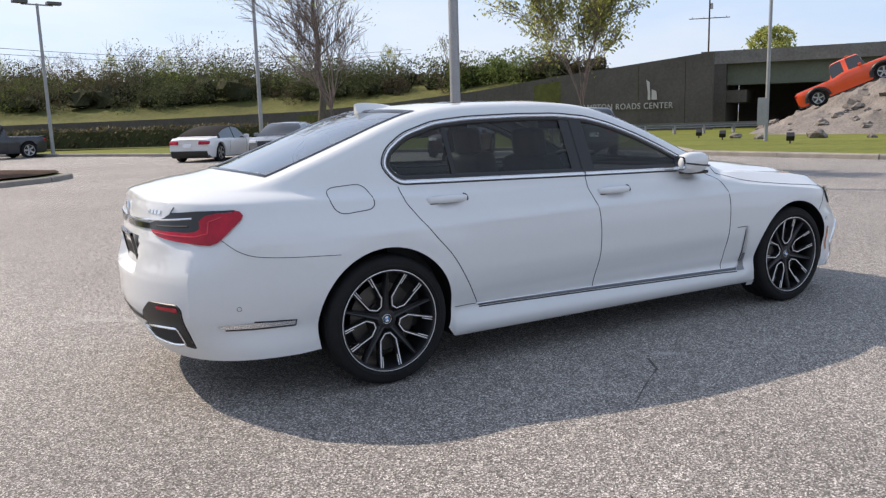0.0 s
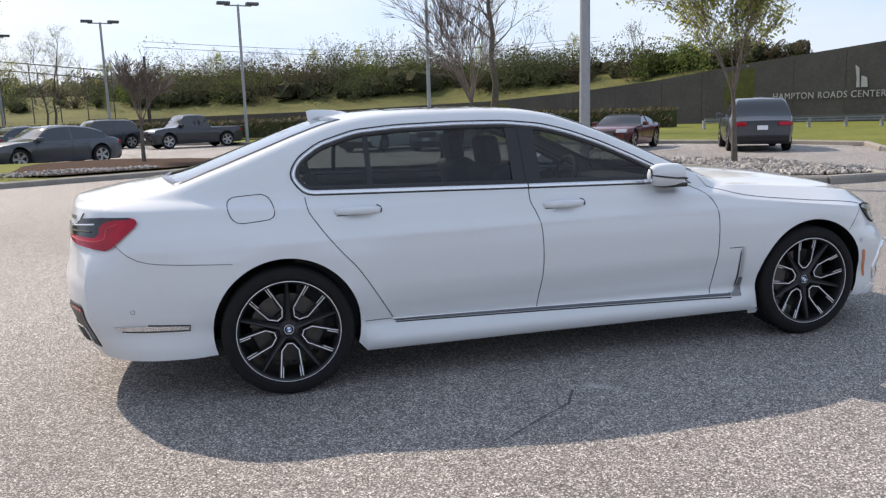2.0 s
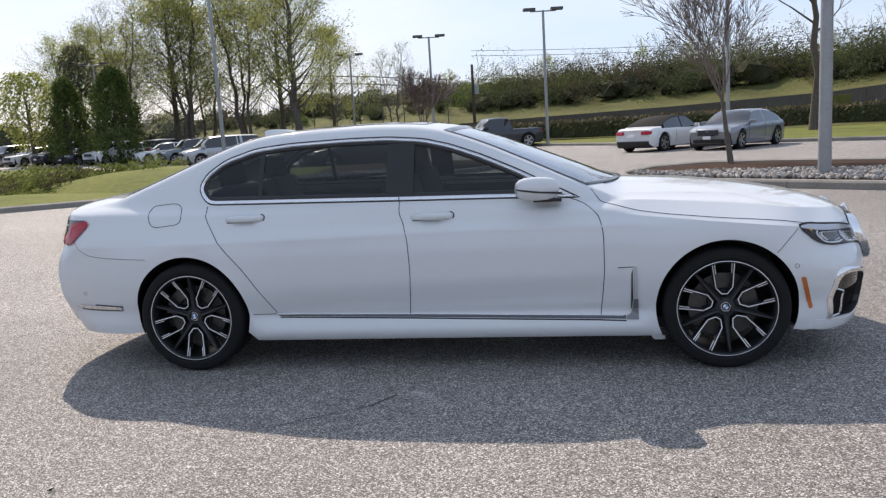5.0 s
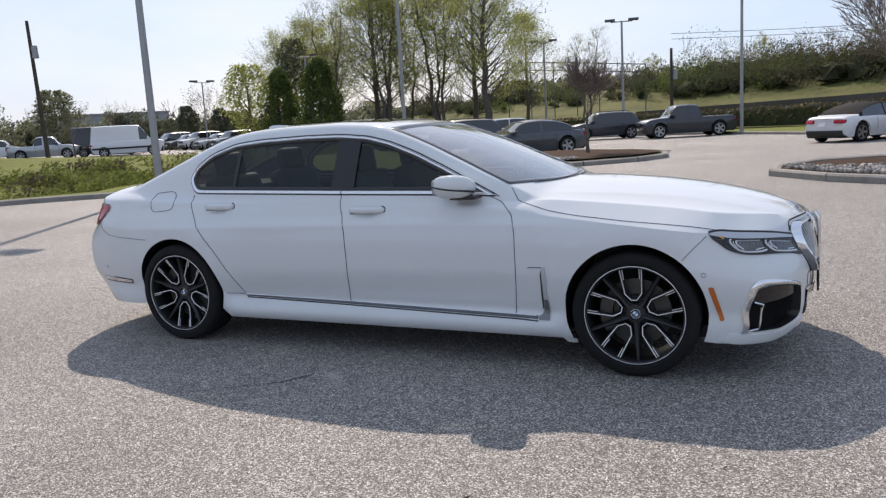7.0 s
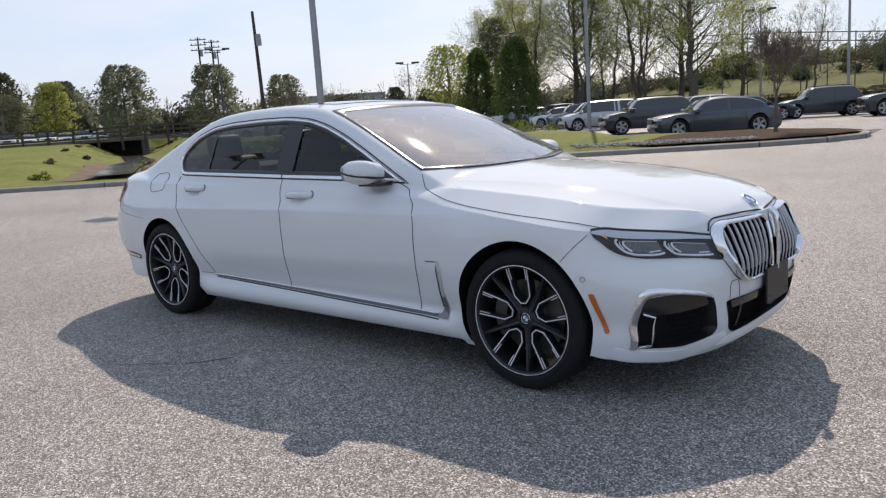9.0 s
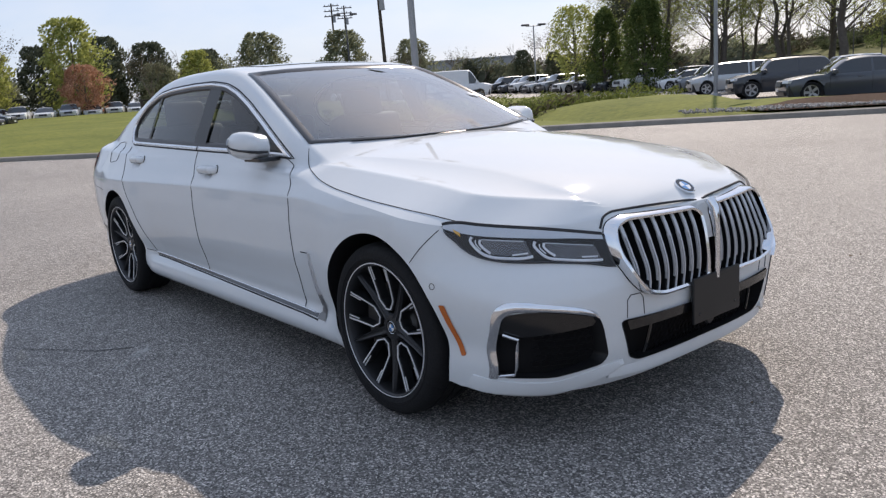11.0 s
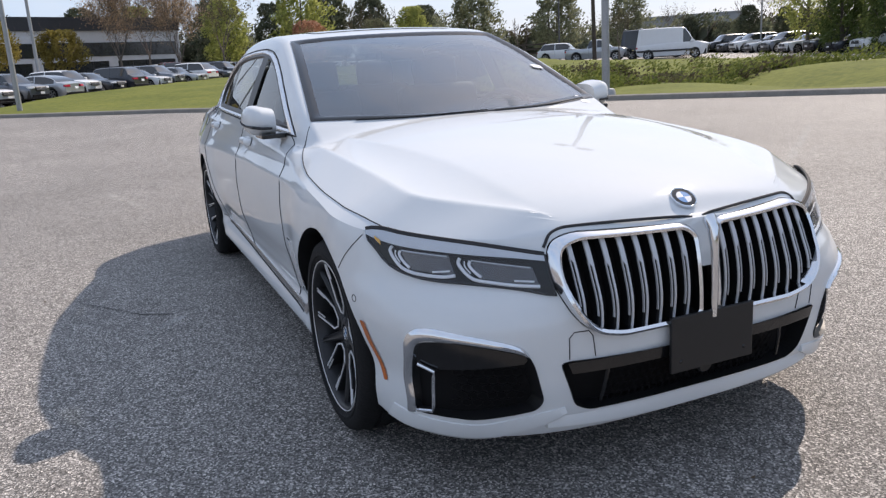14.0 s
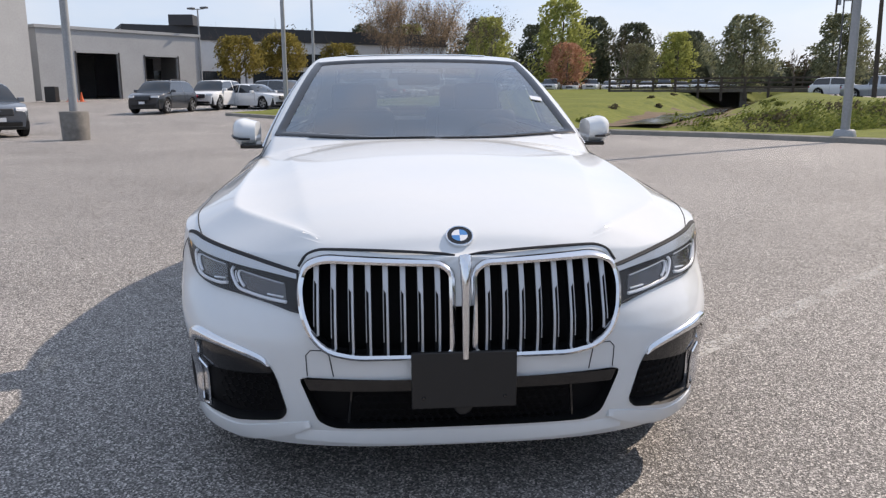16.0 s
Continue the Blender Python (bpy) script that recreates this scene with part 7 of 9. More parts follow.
def far_woods():
    """The continuous wooded edge closing the view to the west."""
    rng = random.Random(91)
    line = [(-128, -45), (-126, -15), (-124, 12), (-120, 45), (-104, 78), (-72, 100), (-44, 112), (-16, 116), (8, 118)]
    bms = {"far_woods": (bmesh.new(), M_LEAF_FAR, "trees of the distant wood edge, leaf colour paled for haze"), "far_evergreens": (bmesh.new(), M_LEAF_PINE, "dark evergreens in the distant wood edge"), "far_bare_wood": (bmesh.new(), M_LEAF_BROWN, "brown bare crowns in the distant wood edge")}
    cores, twigs, tips = bmesh.new(), bmesh.new(), []
    for i in range(236):
        t = (i + rng.random()) / 236 * (len(line) - 1)
        k = min(len(line) - 2, int(t))
        p = Vector(line[k]).lerp(Vector(line[k + 1]), t - k) + Vector((rng.uniform(-5, 5), rng.uniform(-5, 5)))
        h = rng.uniform(3.2, 5.6) * (1.0 if t < 3.3 else 0.55) * (1.0 + 0.25 * noise.noise(Vector((p.x * 0.06, p.y * 0.06, 0))))
        u = rng.random()
        bm = list(bms.values())[0 if u < 0.5 else (1 if u < 0.72 else 2)][0]
        z = G(p.x, p.y) if p.x < -44 else 3.4
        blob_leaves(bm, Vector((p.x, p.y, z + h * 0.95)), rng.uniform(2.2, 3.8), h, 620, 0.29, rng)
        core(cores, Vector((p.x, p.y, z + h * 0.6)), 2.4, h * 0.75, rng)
        if i % 5 == 0:
            grow(twigs, Vector((p.x + 5, p.y, z)), Vector((rng.uniform(-0.1, 0.1), rng.uniform(-0.1, 0.1), 1)), rng.uniform(3.0, 4.0) * (1.0 if t < 3.3 else 0.6), 0.16, 3, 3, 0.4, rng, tips, thin=0.03)
    for k, (bm, m, lab) in bms.items():
        tagged(part(k, bm, m), lab, "woods", kind="stuff")
    tagged(part("far_wood_core", cores, M_FAR_CORE, smooth=60), "inside of the distant wood, coloured dark for shade", "woods", kind="stuff")
    tagged(part("far_bare_trees", twigs, M_TWIG), "bare grey trees before the distant wood", "woods", kind="stuff")


far_woods()


def ditch_brush():
    """Rough green growth on the banks of the ditch."""
    rng = random.Random(92)
    a, b = bmesh.new(), bmesh.new()
    for line in (HOLLOW[1], DITCH):
        for p, q in zip(line, line[1:]):
            L = (Vector(q) - Vector(p)).length
            d = (Vector(q) - Vector(p)).normalized()
            for i in range(int(L * (13 if line is HOLLOW[1] else 0.25))):
                c = Vector(p).lerp(Vector(q), rng.random())
                far = line is DITCH
                c += Vector((-d.y, d.x)) * (rng.choice((-1, 1)) * rng.uniform(2.4, 4.2) if far else rng.gauss(0, 1.9))
                r = rng.uniform(0.12, 0.28) if far else rng.uniform(0.34, 0.68)
                blob_leaves(a if rng.random() < (0.5 if far else 0.82) else b, Vector((c.x, c.y, basin_z(c.x, c.y) + r * 0.3)), r * 1.4, r * 0.75, 130, 0.085, rng)
    tagged(part("ditch_brush", a, M_TUFT), "rough green growth along the ditch", "brush", kind="stuff")
    tagged(part("dry_ditch_brush", b, M_LEAF_BROWN), "dry brown growth along the ditch banks", "brush", kind="stuff")


ditch_brush()

HEDGE = [(-40, 70), (-22, 60), (-10, 53.5), (0, 48.5), (8, 46.2), (16.5, 48.6), (22, 44), (25.5, 39.8)]


def hedge(line, h, w, name, label):
    rng = random.Random(9)
    bm = bmesh.new()
    core = bmesh.new()
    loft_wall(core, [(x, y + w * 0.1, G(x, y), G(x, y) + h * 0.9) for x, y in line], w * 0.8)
    for a, b in zip(line, line[1:]):
        L = (Vector(b) - Vector(a)).length
        d = (Vector(b) - Vector(a)) / L
        n = Vector((-d.y, d.x))
        for _ in range(int(L * 75)):
            t = rng.random() * L
            p = Vector(a) + d * t
            bump = 0.10 * noise.noise(Vector((p.x * 0.7, p.y * 0.7, 0)))
            if rng.random() < 0.6:
                q = p + n * (-0.05 + bump)
                z = rng.random() * h
            else:
                q = p + n * rng.random() * w
                z = h + bump
            leaf_quads(bm, [Vector((q.x, q.y, G(q.x, q.y) + z))], 0.16, rng, 1, 0.04)
    ob = tagged(part(name, bm, M_HEDGE), label, "hedge", kind="stuff")
    # filler wall behind the leaves; its dark colour stands in for shade
    tagged(part("hedge_core", core, M_LEAF_DARK, ob), "hedge core, dark leaf colour for inner shade")


hedge(HEDGE, 1.35, 1.6, "clipped_hedge", "long clipped hedge with brownish spring leaf")


def stones(name, poly, n, rmin, rmax, zf, label, seed, keep=None):
    """River stones scattered over a bed."""
    rng = random.Random(seed)
    bm = bmesh.new()
    x0, x1 = min(p[0] for p in poly), max(p[0] for p in poly)
    y0, y1 = min(p[1] for p in poly), max(p[1] for p in poly)
    base = bmesh.new()
    bmesh.ops.create_icosphere(base, subdivisions=1, radius=1)
    bv = [v.co.copy() for v in base.verts]
    bf = [[v.index for v in f.verts] for f in base.faces]
    base.free()
    c = 0
    while c < n:
        x, y = rng.uniform(x0, x1), rng.uniform(y0, y1)
        if not inside((x, y), poly) or (keep and not keep(x, y)):
            continue
        c += 1
        r = rng.uniform(rmin, rmax)
        rot = Euler((rng.uniform(0, 6), rng.uniform(0, 6), rng.uniform(0, 6))).to_matrix()
        s = Vector((1, rng.uniform(0.6, 1), rng.uniform(0.45, 0.8))) * r
        o = Vector((x, y, zf(x, y) + r * 0.3))
        vs = [bm.verts.new(o + rot @ Vector((v.x * s.x, v.y * s.y, v.z * s.z)) * (1 + 0.25 * noise.noise(v * 3 + o))) for v in bv]
        for f in bf:
            bm.faces.new([vs[i] for i in f])
    return tagged(part(name, bm, M_STONE, smooth=50), label, "stones", kind="stuff")


stones("river_stones", shrink(ISLAND, 0.22), 3800, 0.028, 0.070, lambda x, y: 0.145, "pale grey river stones covering the planted island", 4, lambda x, y: y < 13.2 - 0.45 * (x - 1.8) + 0.4 * noise.noise(Vector((y, x, 3))) or x > 8.2)
stones("river_stones", [(-3.7, 17.9), (-6.4, 16.4), (-8.0, 15.6), (-8.8, 16.4), (-7.6, 17.8), (-6, 19), (-4.2, 19)], 800, 0.02, 0.05, lambda x, y: basin_z(x, y) + 0.08, "pale river stones beside the mulch bed", 6)

# ---- poles, bridge, buildings ----
def lamp_pole(x, y, h, heads, turn, r=0.10, base="", material=None, label="galvanised car park lamp post with two flat heads"):
    z = G(x, y)
    top = thing("lamp_post", pose(x, y, z, 0, 0, turn), label, "lamp post", "car park lamp posts")
    bm = bmesh.new()
    tube(bm, [(0, 0, 0.0), (0, 0, h * 0.5), (0, 0, h)], [r, r * 0.86, r * 0.7], 12)
    part("pole", bm, material or M_STEEL, top, smooth=40)
    bm = bbox(-r * 1.8, r * 1.8, -r * 1.8, r * 1.8, 0, 0.10, 0.02)
    part("base_plate", bm, material or M_STEEL, top)
    if base == "block":
        bm = bmesh.new()
        lathe(bm, [(0.0, 0.30), (r * 1.9, 0.30), (r * 2.2, 0.27), (r * 2.5, 0.13), (r * 3.2, 0.08), (r * 3.3, -0.1)], 20)
        bmesh.ops.recalc_face_normals(bm, faces=bm.faces)
        part("footing", bm, M_STEEL, top, "bell-shaped grey pole foot", smooth=40)
    if base == "drum":
        bm = bmesh.new()
        lathe(bm, [(0.0, 0.80), (0.36, 0.80), (0.39, 0.76), (0.36, -0.1)], 24)
        bmesh.ops.recalc_face_normals(bm, faces=bm.faces)
        part("footing", bm, M_CONC, top, "round concrete footing", smooth=40)
    if heads:
        bm = bmesh.new()
        tube(bm, [(-0.75, 0, h - 0.05), (0.75, 0, h - 0.05)], 0.04, 8)
        part("arm", bm, material or M_STEEL, top)
        for s in (1, -1):
            bm = bbox(min(s * 0.45, s * 1.15), max(s * 0.45, s * 1.15), -0.2, 0.2, h - 0.02, h + 0.14, 0.03)
            part("lamp_head", bm, M_DARKPOLE, top, "flat grey lamp head")
    return top


lamp_pole(-0.94, 41.3, 7.75, True, 12)
lamp_pole(-9.5, 51.0, 7.9, True, 14)
lamp_pole(-18.5, 61.5, 8.1, True, 14)
lamp_pole(5.3, 10.1, 9.5, True, 20, 0.118)
lamp_pole(7.6, 32.3, 9.2, True, 10)
notice = lamp_pole(23.9, 16.8, 9.5, True, 30, 0.08, label="galvanised lamp post with a plain grey panel on it")
part("panel", bbox(-0.12, -0.08, -0.02, 0.34, 0.78, 1.88, 0.01), M_STEEL, notice, "plain grey metal panel")
lamp_pole(-14.1, 11.4, 9.6, True, 0, 0.11, "block")
lamp_pole(-16.0, 30.0, 9.6, True, 20, 0.10, "block")
lamp_pole(-36.1, 50.9, 7.6, True, 20, 0.09)
lamp_pole(-18.2, -8.75, 9.6, True, 0, 0.12, "drum")
lamp_pole(-33.3, -4.6, 9.6, True, 0, 0.11)
lamp_pole(-50.3, -4.6, 9.4, True, 0, 0.11)
lamp_pole(-73.6, -17.2, 8.2, True, 60, 0.10)
lamp_pole(-62.0, 40.0, 8.4, True, 60, 0.09, material=M_DARKPOLE, label="dark slim lamp post with flat heads")
lamp_pole(-48.5, 52.0, 6.2, True, 60, 0.08)


def utility_pole(x, y, h, arms, turn, lean=0, gap=0.7, half=1.1):
    top = thing("utility_pole", pose(x, y, G(x, y), 0, lean, turn), "tall dark wooden utility pole", "utility pole")
    bm = bmesh.new()
    tube(bm, [(0, 0, -0.2), (0, 0, h * 0.5), (0, 0, h)], [0.17, 0.14, 0.11], 10)
    part("pole", bm, M_WOODPOLE, top, smooth=40)
    for k in range(arms):
        part("cross_arm", bbox(-half, half, -0.06, 0.06, h - 0.4 - gap * k, h - 0.28 - gap * k, 0.01), M_WOODPOLE, top)
        for u in (-0.82 * half, -0.27 * half, 0.27 * half, 0.82 * half):
            bm = bmesh.new()
            lathe(bm, [(0.0, 0.2), (0.05, 0.18), (0.06, 0.05), (0.03, 0.0)], 8, Matrix.Translation((u, 0, h - 0.28 - gap * k)))
            part("insulator", bm, M_STEEL, top)
    if arms == 0 or arms > 1:
        bm = bmesh.new()
        lathe(bm, [(0, 0.9), (0.2, 0.85), (0.22, 0.0), (0, -0.02)], 12, Matrix.Translation((0.3, 0, h - 2.6)))
        part("transformer", bm, M_STEEL, top, smooth=40)
    return top


utility_pole(-47.2, 33.85, 9.9, 0, 10, -1.5)
utility_pole(-93.7, 58.2, 13.4, 3, 50)
utility_pole(-92.6, 59.6, 13.0, 3, 50)
utility_pole(-8.3, 64.9, 6.8, 0, 0)
utility_pole(93.5, 82.3, 19.5, 2, -45, 0, 3.6, 3.0)
bm = bmesh.new()
for dz in (0.0, 0.45):
    a, b = Vector((-8.3, 64.9, 8.0 - dz)), Vector((40.0, 79.0, 9.6 - dz))
    tube(bm, [a.lerp(b, t / 16) - Vector((0, 0, 1.1 * math.sin(math.pi * t / 16))) for t in range(17)], 0.018, 4)
tagged(part("overhead_cable", bm, M_BLACK), "thin sagging overhead cables", "cable")


# guard rail on the embankment's shoulder
RAIL = [(-29.0, 74.0, 7.75), (-20.0, 73.2, 7.0), (-12.0, 73.0, 6.15)]
rail = thing("guard_rail", Matrix(), "dark double guard rail on posts along the embankment", "guard rail", kind="structure")
for dz in (0.0, -0.75):
    bm = bmesh.new()
    tube(bm, [(x, y, z + dz) for x, y, z in RAIL], 0.05, 6)
    part("rail", bm, M_DARKPOLE, rail)
for k in range(8):
    t = k / 7 * 2
    a, b = Vector(RAIL[min(1, int(t))]), Vector(RAIL[min(1, int(t)) + 1])
    q = a.lerp(b, t - min(1, int(t)))
    bm = bmesh.new()
    tube(bm, [(q.x, q.y, min(q.z - 2.2, hill_z(q.x, q.y)) - 0.3), (q.x, q.y, q.z + 0.1)], 0.05, 6)
    part("post", bm, M_DARKPOLE, rail)


# road bridge
def bridge():
    top = thing("road_bridge", Matrix(), "concrete road bridge with a pale green steel girder", "bridge", kind="structure")
    a, d = Vector((43.5, 36.5, 0)), Vector((0.58, -0.81, 0))
    n = Vector((0.81, 0.58, 0))

    def slab(name, s0, s1, w0, w1, z0, z1, m, label=""):
        bm = bmesh.new()
        pts = [a + d * s + n * w for s in (s0, s1) for w in (w0, w1)]
        vs = [bm.verts.new((p.x, p.y, z)) for p in pts for z in (z0, z1)]
        for q in ((0, 1, 3, 2), (4, 6, 7, 5), (0, 4, 5, 1), (2, 3, 7, 6), (0, 2, 6, 4), (1, 5, 7, 3)):
            bm.faces.new([vs[i] for i in q])
        bmesh.ops.recalc_face_normals(bm, faces=bm.faces)
        return part(name, bm, m, top, label)

    slab("abutment", -1.2, 0.6, -0.3, 12, -0.2, 5.2, M_WALL, "dark stained abutment")
    slab("girder", 0.62, 40, 0.4, 0.8, 3.35, 4.9, M_BRIDGE, "pale green steel girder")
    slab("girder", 0.62, 40, 4.4, 4.8, 3.35, 4.9, M_BRIDGE)
    slab("girder_flange", 0.62, 40, 0.3, 0.9, 3.28, 3.345, M_BRIDGE)
    slab("deck", -1.2, 40, -0.1, 12, 4.905, 5.15, M_CONC, "concrete bridge deck")
    slab("parapet", -1.2, 40, -0.35, -0.104, 4.8, 5.75, M_CONC, "grey concrete parapet")
    slab("bearing_shelf", 0.604, 2.0, 0.2, 12, 2.0, 2.9, M_WALL)
    for s in (9, 18, 27):
        for w in (1.0, 5.0, 9.0):
            slab("pier", s - 0.4, s + 0.4, w - 0.4, w + 0.4, -0.2, 3.27, M_CONC, "square concrete pier")
    slab("embankment_face", 0.62, 40, 12.1, 13, -0.2, 4.9, M_WALL, "shaded far abutment")
    return top


bridge()
bm = bmesh.new()
line = [(24, 34), (30, 30), (36, 26.5)]
for a, b in zip(line, line[1:]):
    a, b = Vector((*a, 0.62)), Vector((*b, 0.62))
    d = (b - a).normalized()
    n = Vector((-d.y, d.x, 0)) * 0.05
    vs = [bm.verts.new(p + n * u + Vector((0, 0, h))) for p in (a, b) for u, h in ((-1, -0.15), (1, -0.07), (-1, 0.0), (1, 0.07), (-1, 0.15))]
    for j in range(4):
        bm.faces.new((vs[j], vs[j + 1], vs[j + 6], vs[j + 5]))
    for k in range(4):
        p = a.lerp(b, k / 4)
        box(bm, p.x - 0.07, p.x + 0.07, p.y - 0.07, p.y + 0.07, 0, 0.62)
tagged(part("crash_barrier", bm, M_STEEL), "low galvanised crash barrier on posts", "guard rail", kind="structure")


# lettering and emblem on the wall
M_SIGN = mat("pale_sign_metal", (0.52, 0.50, 0.47), 0.5, vary=0.1, scale=6)


def wall_sign():
    a, b = Vector((35.35, 42.75, 0)), Vector((39.15, 36.7, 0))
    d = (b - a).normalized()
    n = Vector((d.y, -d.x, 0))
    if n.dot(Vector((-1, -1, 0))) < 0:
        n = -n
    top = thing("wall_sign", Matrix(), "pale metal letters on the dark retaining wall", "sign")
    cu = bpy.data.curves.new("letters", "FONT")
    cu.body = "HAMPTON ROADS CENTER"
    cu.size, cu.extrude, cu.align_x = 0.62, 0.03, "CENTER"
    cu.space_character = 1.12
    tmp = new("letters_tmp", cu)
    bpy.context.view_layer.update()
    me = bpy.data.meshes.new_from_object(tmp.evaluated_get(bpy.context.evaluated_depsgraph_get()))
    bpy.data.objects.remove(tmp)
    bpy.data.curves.remove(cu)
    xs = [v.co.x for v in me.vertices]
    k = (b - a).length / (max(xs) - min(xs))
    mid = a.lerp(b, 0.5) + n * 0.12 + Vector((0, 0, 1.72))
    rot = Matrix((d, Vector((0, 0, 1)), n)).transposed().to_4x4()
    me.transform(Matrix.Translation(mid) @ rot @ Matrix.Diagonal((k, 1.0, 1, 1)))
    me.materials.append(M_SIGN)
    whole = bmesh.new()
    whole.from_mesh(me)
    seen = set()
    for v in whole.verts:       # each letter by itself
        if v in seen:
            continue
        todo, isle = [v], []
        seen.add(v)
        while todo:
            w = todo.pop()
            isle.append(w)
            for e in w.link_edges:
                o = e.other_vert(w)
                if o not in seen:
                    seen.add(o)
                    todo.append(o)
        one = bmesh.new()
        m = {w: one.verts.new(w.co) for w in isle}
        for f in {f for w in isle for f in w.link_faces}:
            one.faces.new([m[w] for w in f.verts])
        part("letter", one, M_SIGN, top)
    whole.free()
    for pts in ([(0, 0), (0, 0.55), (-0.12, 1.45), (0.12, 1.25), (0.2, 0.1), (0.2, 0)], [(0.28, 0), (0.28, 0.75), (0.62, 0.6), (0.68, 0.0)]):
        bm = bmesh.new()
        f = [bm.verts.new(a.lerp(b, 0.75) + d * u + n * 0.14 + Vector((0, 0, 2.35 + v))) for u, v in pts]
        g = [bm.verts.new(v.co - n * 0.06) for v in f]
        bm.faces.new(f)
        bm.faces.new(g[::-1])
        for i in range(len(f)):
            j = (i + 1) % len(f)
            bm.faces.new((f[i], g[i], g[j], f[j]))
        bmesh.ops.recalc_face_normals(bm, faces=bm.faces)
        part("emblem_sail", bm, M_SIGN, top, "pale sail-shaped emblem")


wall_sign()

# buildings to the west
M_PANEL = mat("grey_metal_panel", (0.36, 0.37, 0.38), 0.6, vary=0.08, scale=0.7)
M_WHITEPANEL = mat("pale_panel", (0.62, 0.63, 0.64), 0.6, vary=0.08, scale=0.8)
M_DARKBAND = mat("dark_roof_band", (0.035, 0.036, 0.04), 0.6, vary=0.1, scale=2)
M_WINDOW = mat("dark_window", (0.02, 0.024, 0.03), 0.12, vary=0.1, scale=3, coat=0.5)
M_INSIDE = mat("workshop_inside", (0.03, 0.03, 0.032), 0.9, vary=0.3, scale=1)


def facade(name, a, b, z0, z1, deep, material, openings, label):
    """A walled block with real openings; a, b: ends of its front; openings: (start, end, low, high, kind) in metres."""
    a, b = Vector((*a, 0)), Vector((*b, 0))
    d = (b - a).normalized()
    n = Vector((-d.y, d.x, 0))
    if n.dot(-(a + b)) > 0:
        n = -n
    L = (b - a).length
    top = thing(name, Matrix(), label, "building")
    cuts = sorted({0.0, L, *[o[0] for o in openings], *[o[1] for o in openings]})

    def blk(nm, s0, s1, w0, w1, h0, h1, m, parent=top, lab=""):
        bm = bmesh.new()
        vs = [bm.verts.new(a + d * s + n * w + Vector((0, 0, h))) for s in (s0, s1) for w in (w0, w1) for h in (h0, h1)]
        for q in ((0, 1, 3, 2), (4, 6, 7, 5), (0, 4, 5, 1), (2, 3, 7, 6), (0, 2, 6, 4), (1, 5, 7, 3)):
            bm.faces.new([vs[i] for i in q])
        bmesh.ops.recalc_face_normals(bm, faces=bm.faces)
        return part(nm, bm, m, parent, lab)

    for s0, s1 in zip(cuts, cuts[1:]):
        o = [q for q in openings if q[0] <= s0 + 1e-6 and q[1] >= s1 - 1e-6]
        if not o:
            blk("wall", s0, s1, 0, 0.3, z0 - 0.5, z1, material)
            continue
        _, _, lo, hi, kind = o[0]
        if lo > 0:
            blk("wall", s0, s1, 0, 0.3, z0 - 0.5, z0 + lo, material)
        blk("wall", s0, s1, 0, 0.3, z0 + hi, z1, material)
        if kind == "window":
            w = blk("window", s0 + 0.02, s1 - 0.02, 0.12, 0.16, z0 + lo, z0 + hi, M_WINDOW)
            for k in range(1, int((s1 - s0) / 1.6)):
                u = s0 + (s1 - s0) * k / int((s1 - s0) / 1.6)
                blk("window_frame", u - 0.04, u + 0.04, 0.08, 0.118, z0 + lo, z0 + hi, M_DARKBAND, w)
        else:
            blk("door_opening", s0, s1, 4.0, 4.2, z0 - 0.2, z0 + hi, M_INSIDE, lab="dark open workshop bay")
            blk("door_frame", s0 - 0.12, s0, -0.04, 0.0, z0, z0 + hi + 0.12, M_DARKBAND)
            blk("door_frame", s1, s1 + 0.12, -0.04, 0.0, z0, z0 + hi + 0.12, M_DARKBAND)
    blk("side_wall", 0, 0.3, 0.304, deep, z0 - 0.5, z1, material)
    blk("side_wall", L - 0.3, L, 0.304, deep, z0 - 0.5, z1, material)
    blk("back_wall", 0, L, deep + 0.004, deep + 0.3, z0 - 0.5, z1, material)
    blk("roof", -0.15, L + 0.15, -0.15, deep + 0.4, z1 + 0.004, z1 + 0.25, M_DARKBAND if material is M_WHITEPANEL else M_PANEL, lab="flat roof edge")
    return top, blk


facade("workshop_building", (-62.0, -27.5), (-73.6, -17.3), 0.85, 6.6, 12, M_PANEL, [(3.2, 7.0, 0, 3.9, "door"), (9.6, 13.0, 0, 3.8, "door")], "low grey panelled workshop with two open bays")
facade("workshop_tower", (-47.5, -33.0), (-59.5, -27.0), 0.6, 9.5, 10, M_PANEL, [(2.0, 5.0, 0, 2.6, "window")], "tall grey panelled end of the workshop")
b1, blk = facade("office_building", (-76.0, -25.0), (-80.5, -14.2), 1.0, 7.8, 14, M_WHITEPANEL, [(0.5, 11.2, 0.6, 2.6, "window"), ], "pale two-storey office with a dark roof band")
blk("dark_band", -0.2, 11.9, -0.2, -0.004, 6.7, 7.8, M_DARKBAND)
b2, blk = facade("office_building", (-80.6, -14.0), (-92.0, 8.0), 1.0, 7.8, 14, M_WHITEPANEL, [(0.6, 8, 0.6, 2.6, "window"), (9, 16, 0.6, 2.6, "window"), (17, 24, 0.6, 2.6, "window")], "long pale office wing with dark window bands")
blk("dark_band", -0.1, 24.8, -0.2, -0.004, 6.7, 7.8, M_DARKBAND)
blk("dark_band", 0.4, 24.2, -0.06, -0.004, 4.1, 5.5, M_WINDOW)
part("roof_unit", bbox(-80, -77.6, -21, -18.6, 8.05, 9.1, 0.05), M_DARKBAND, b1, "roof ventilation unit")
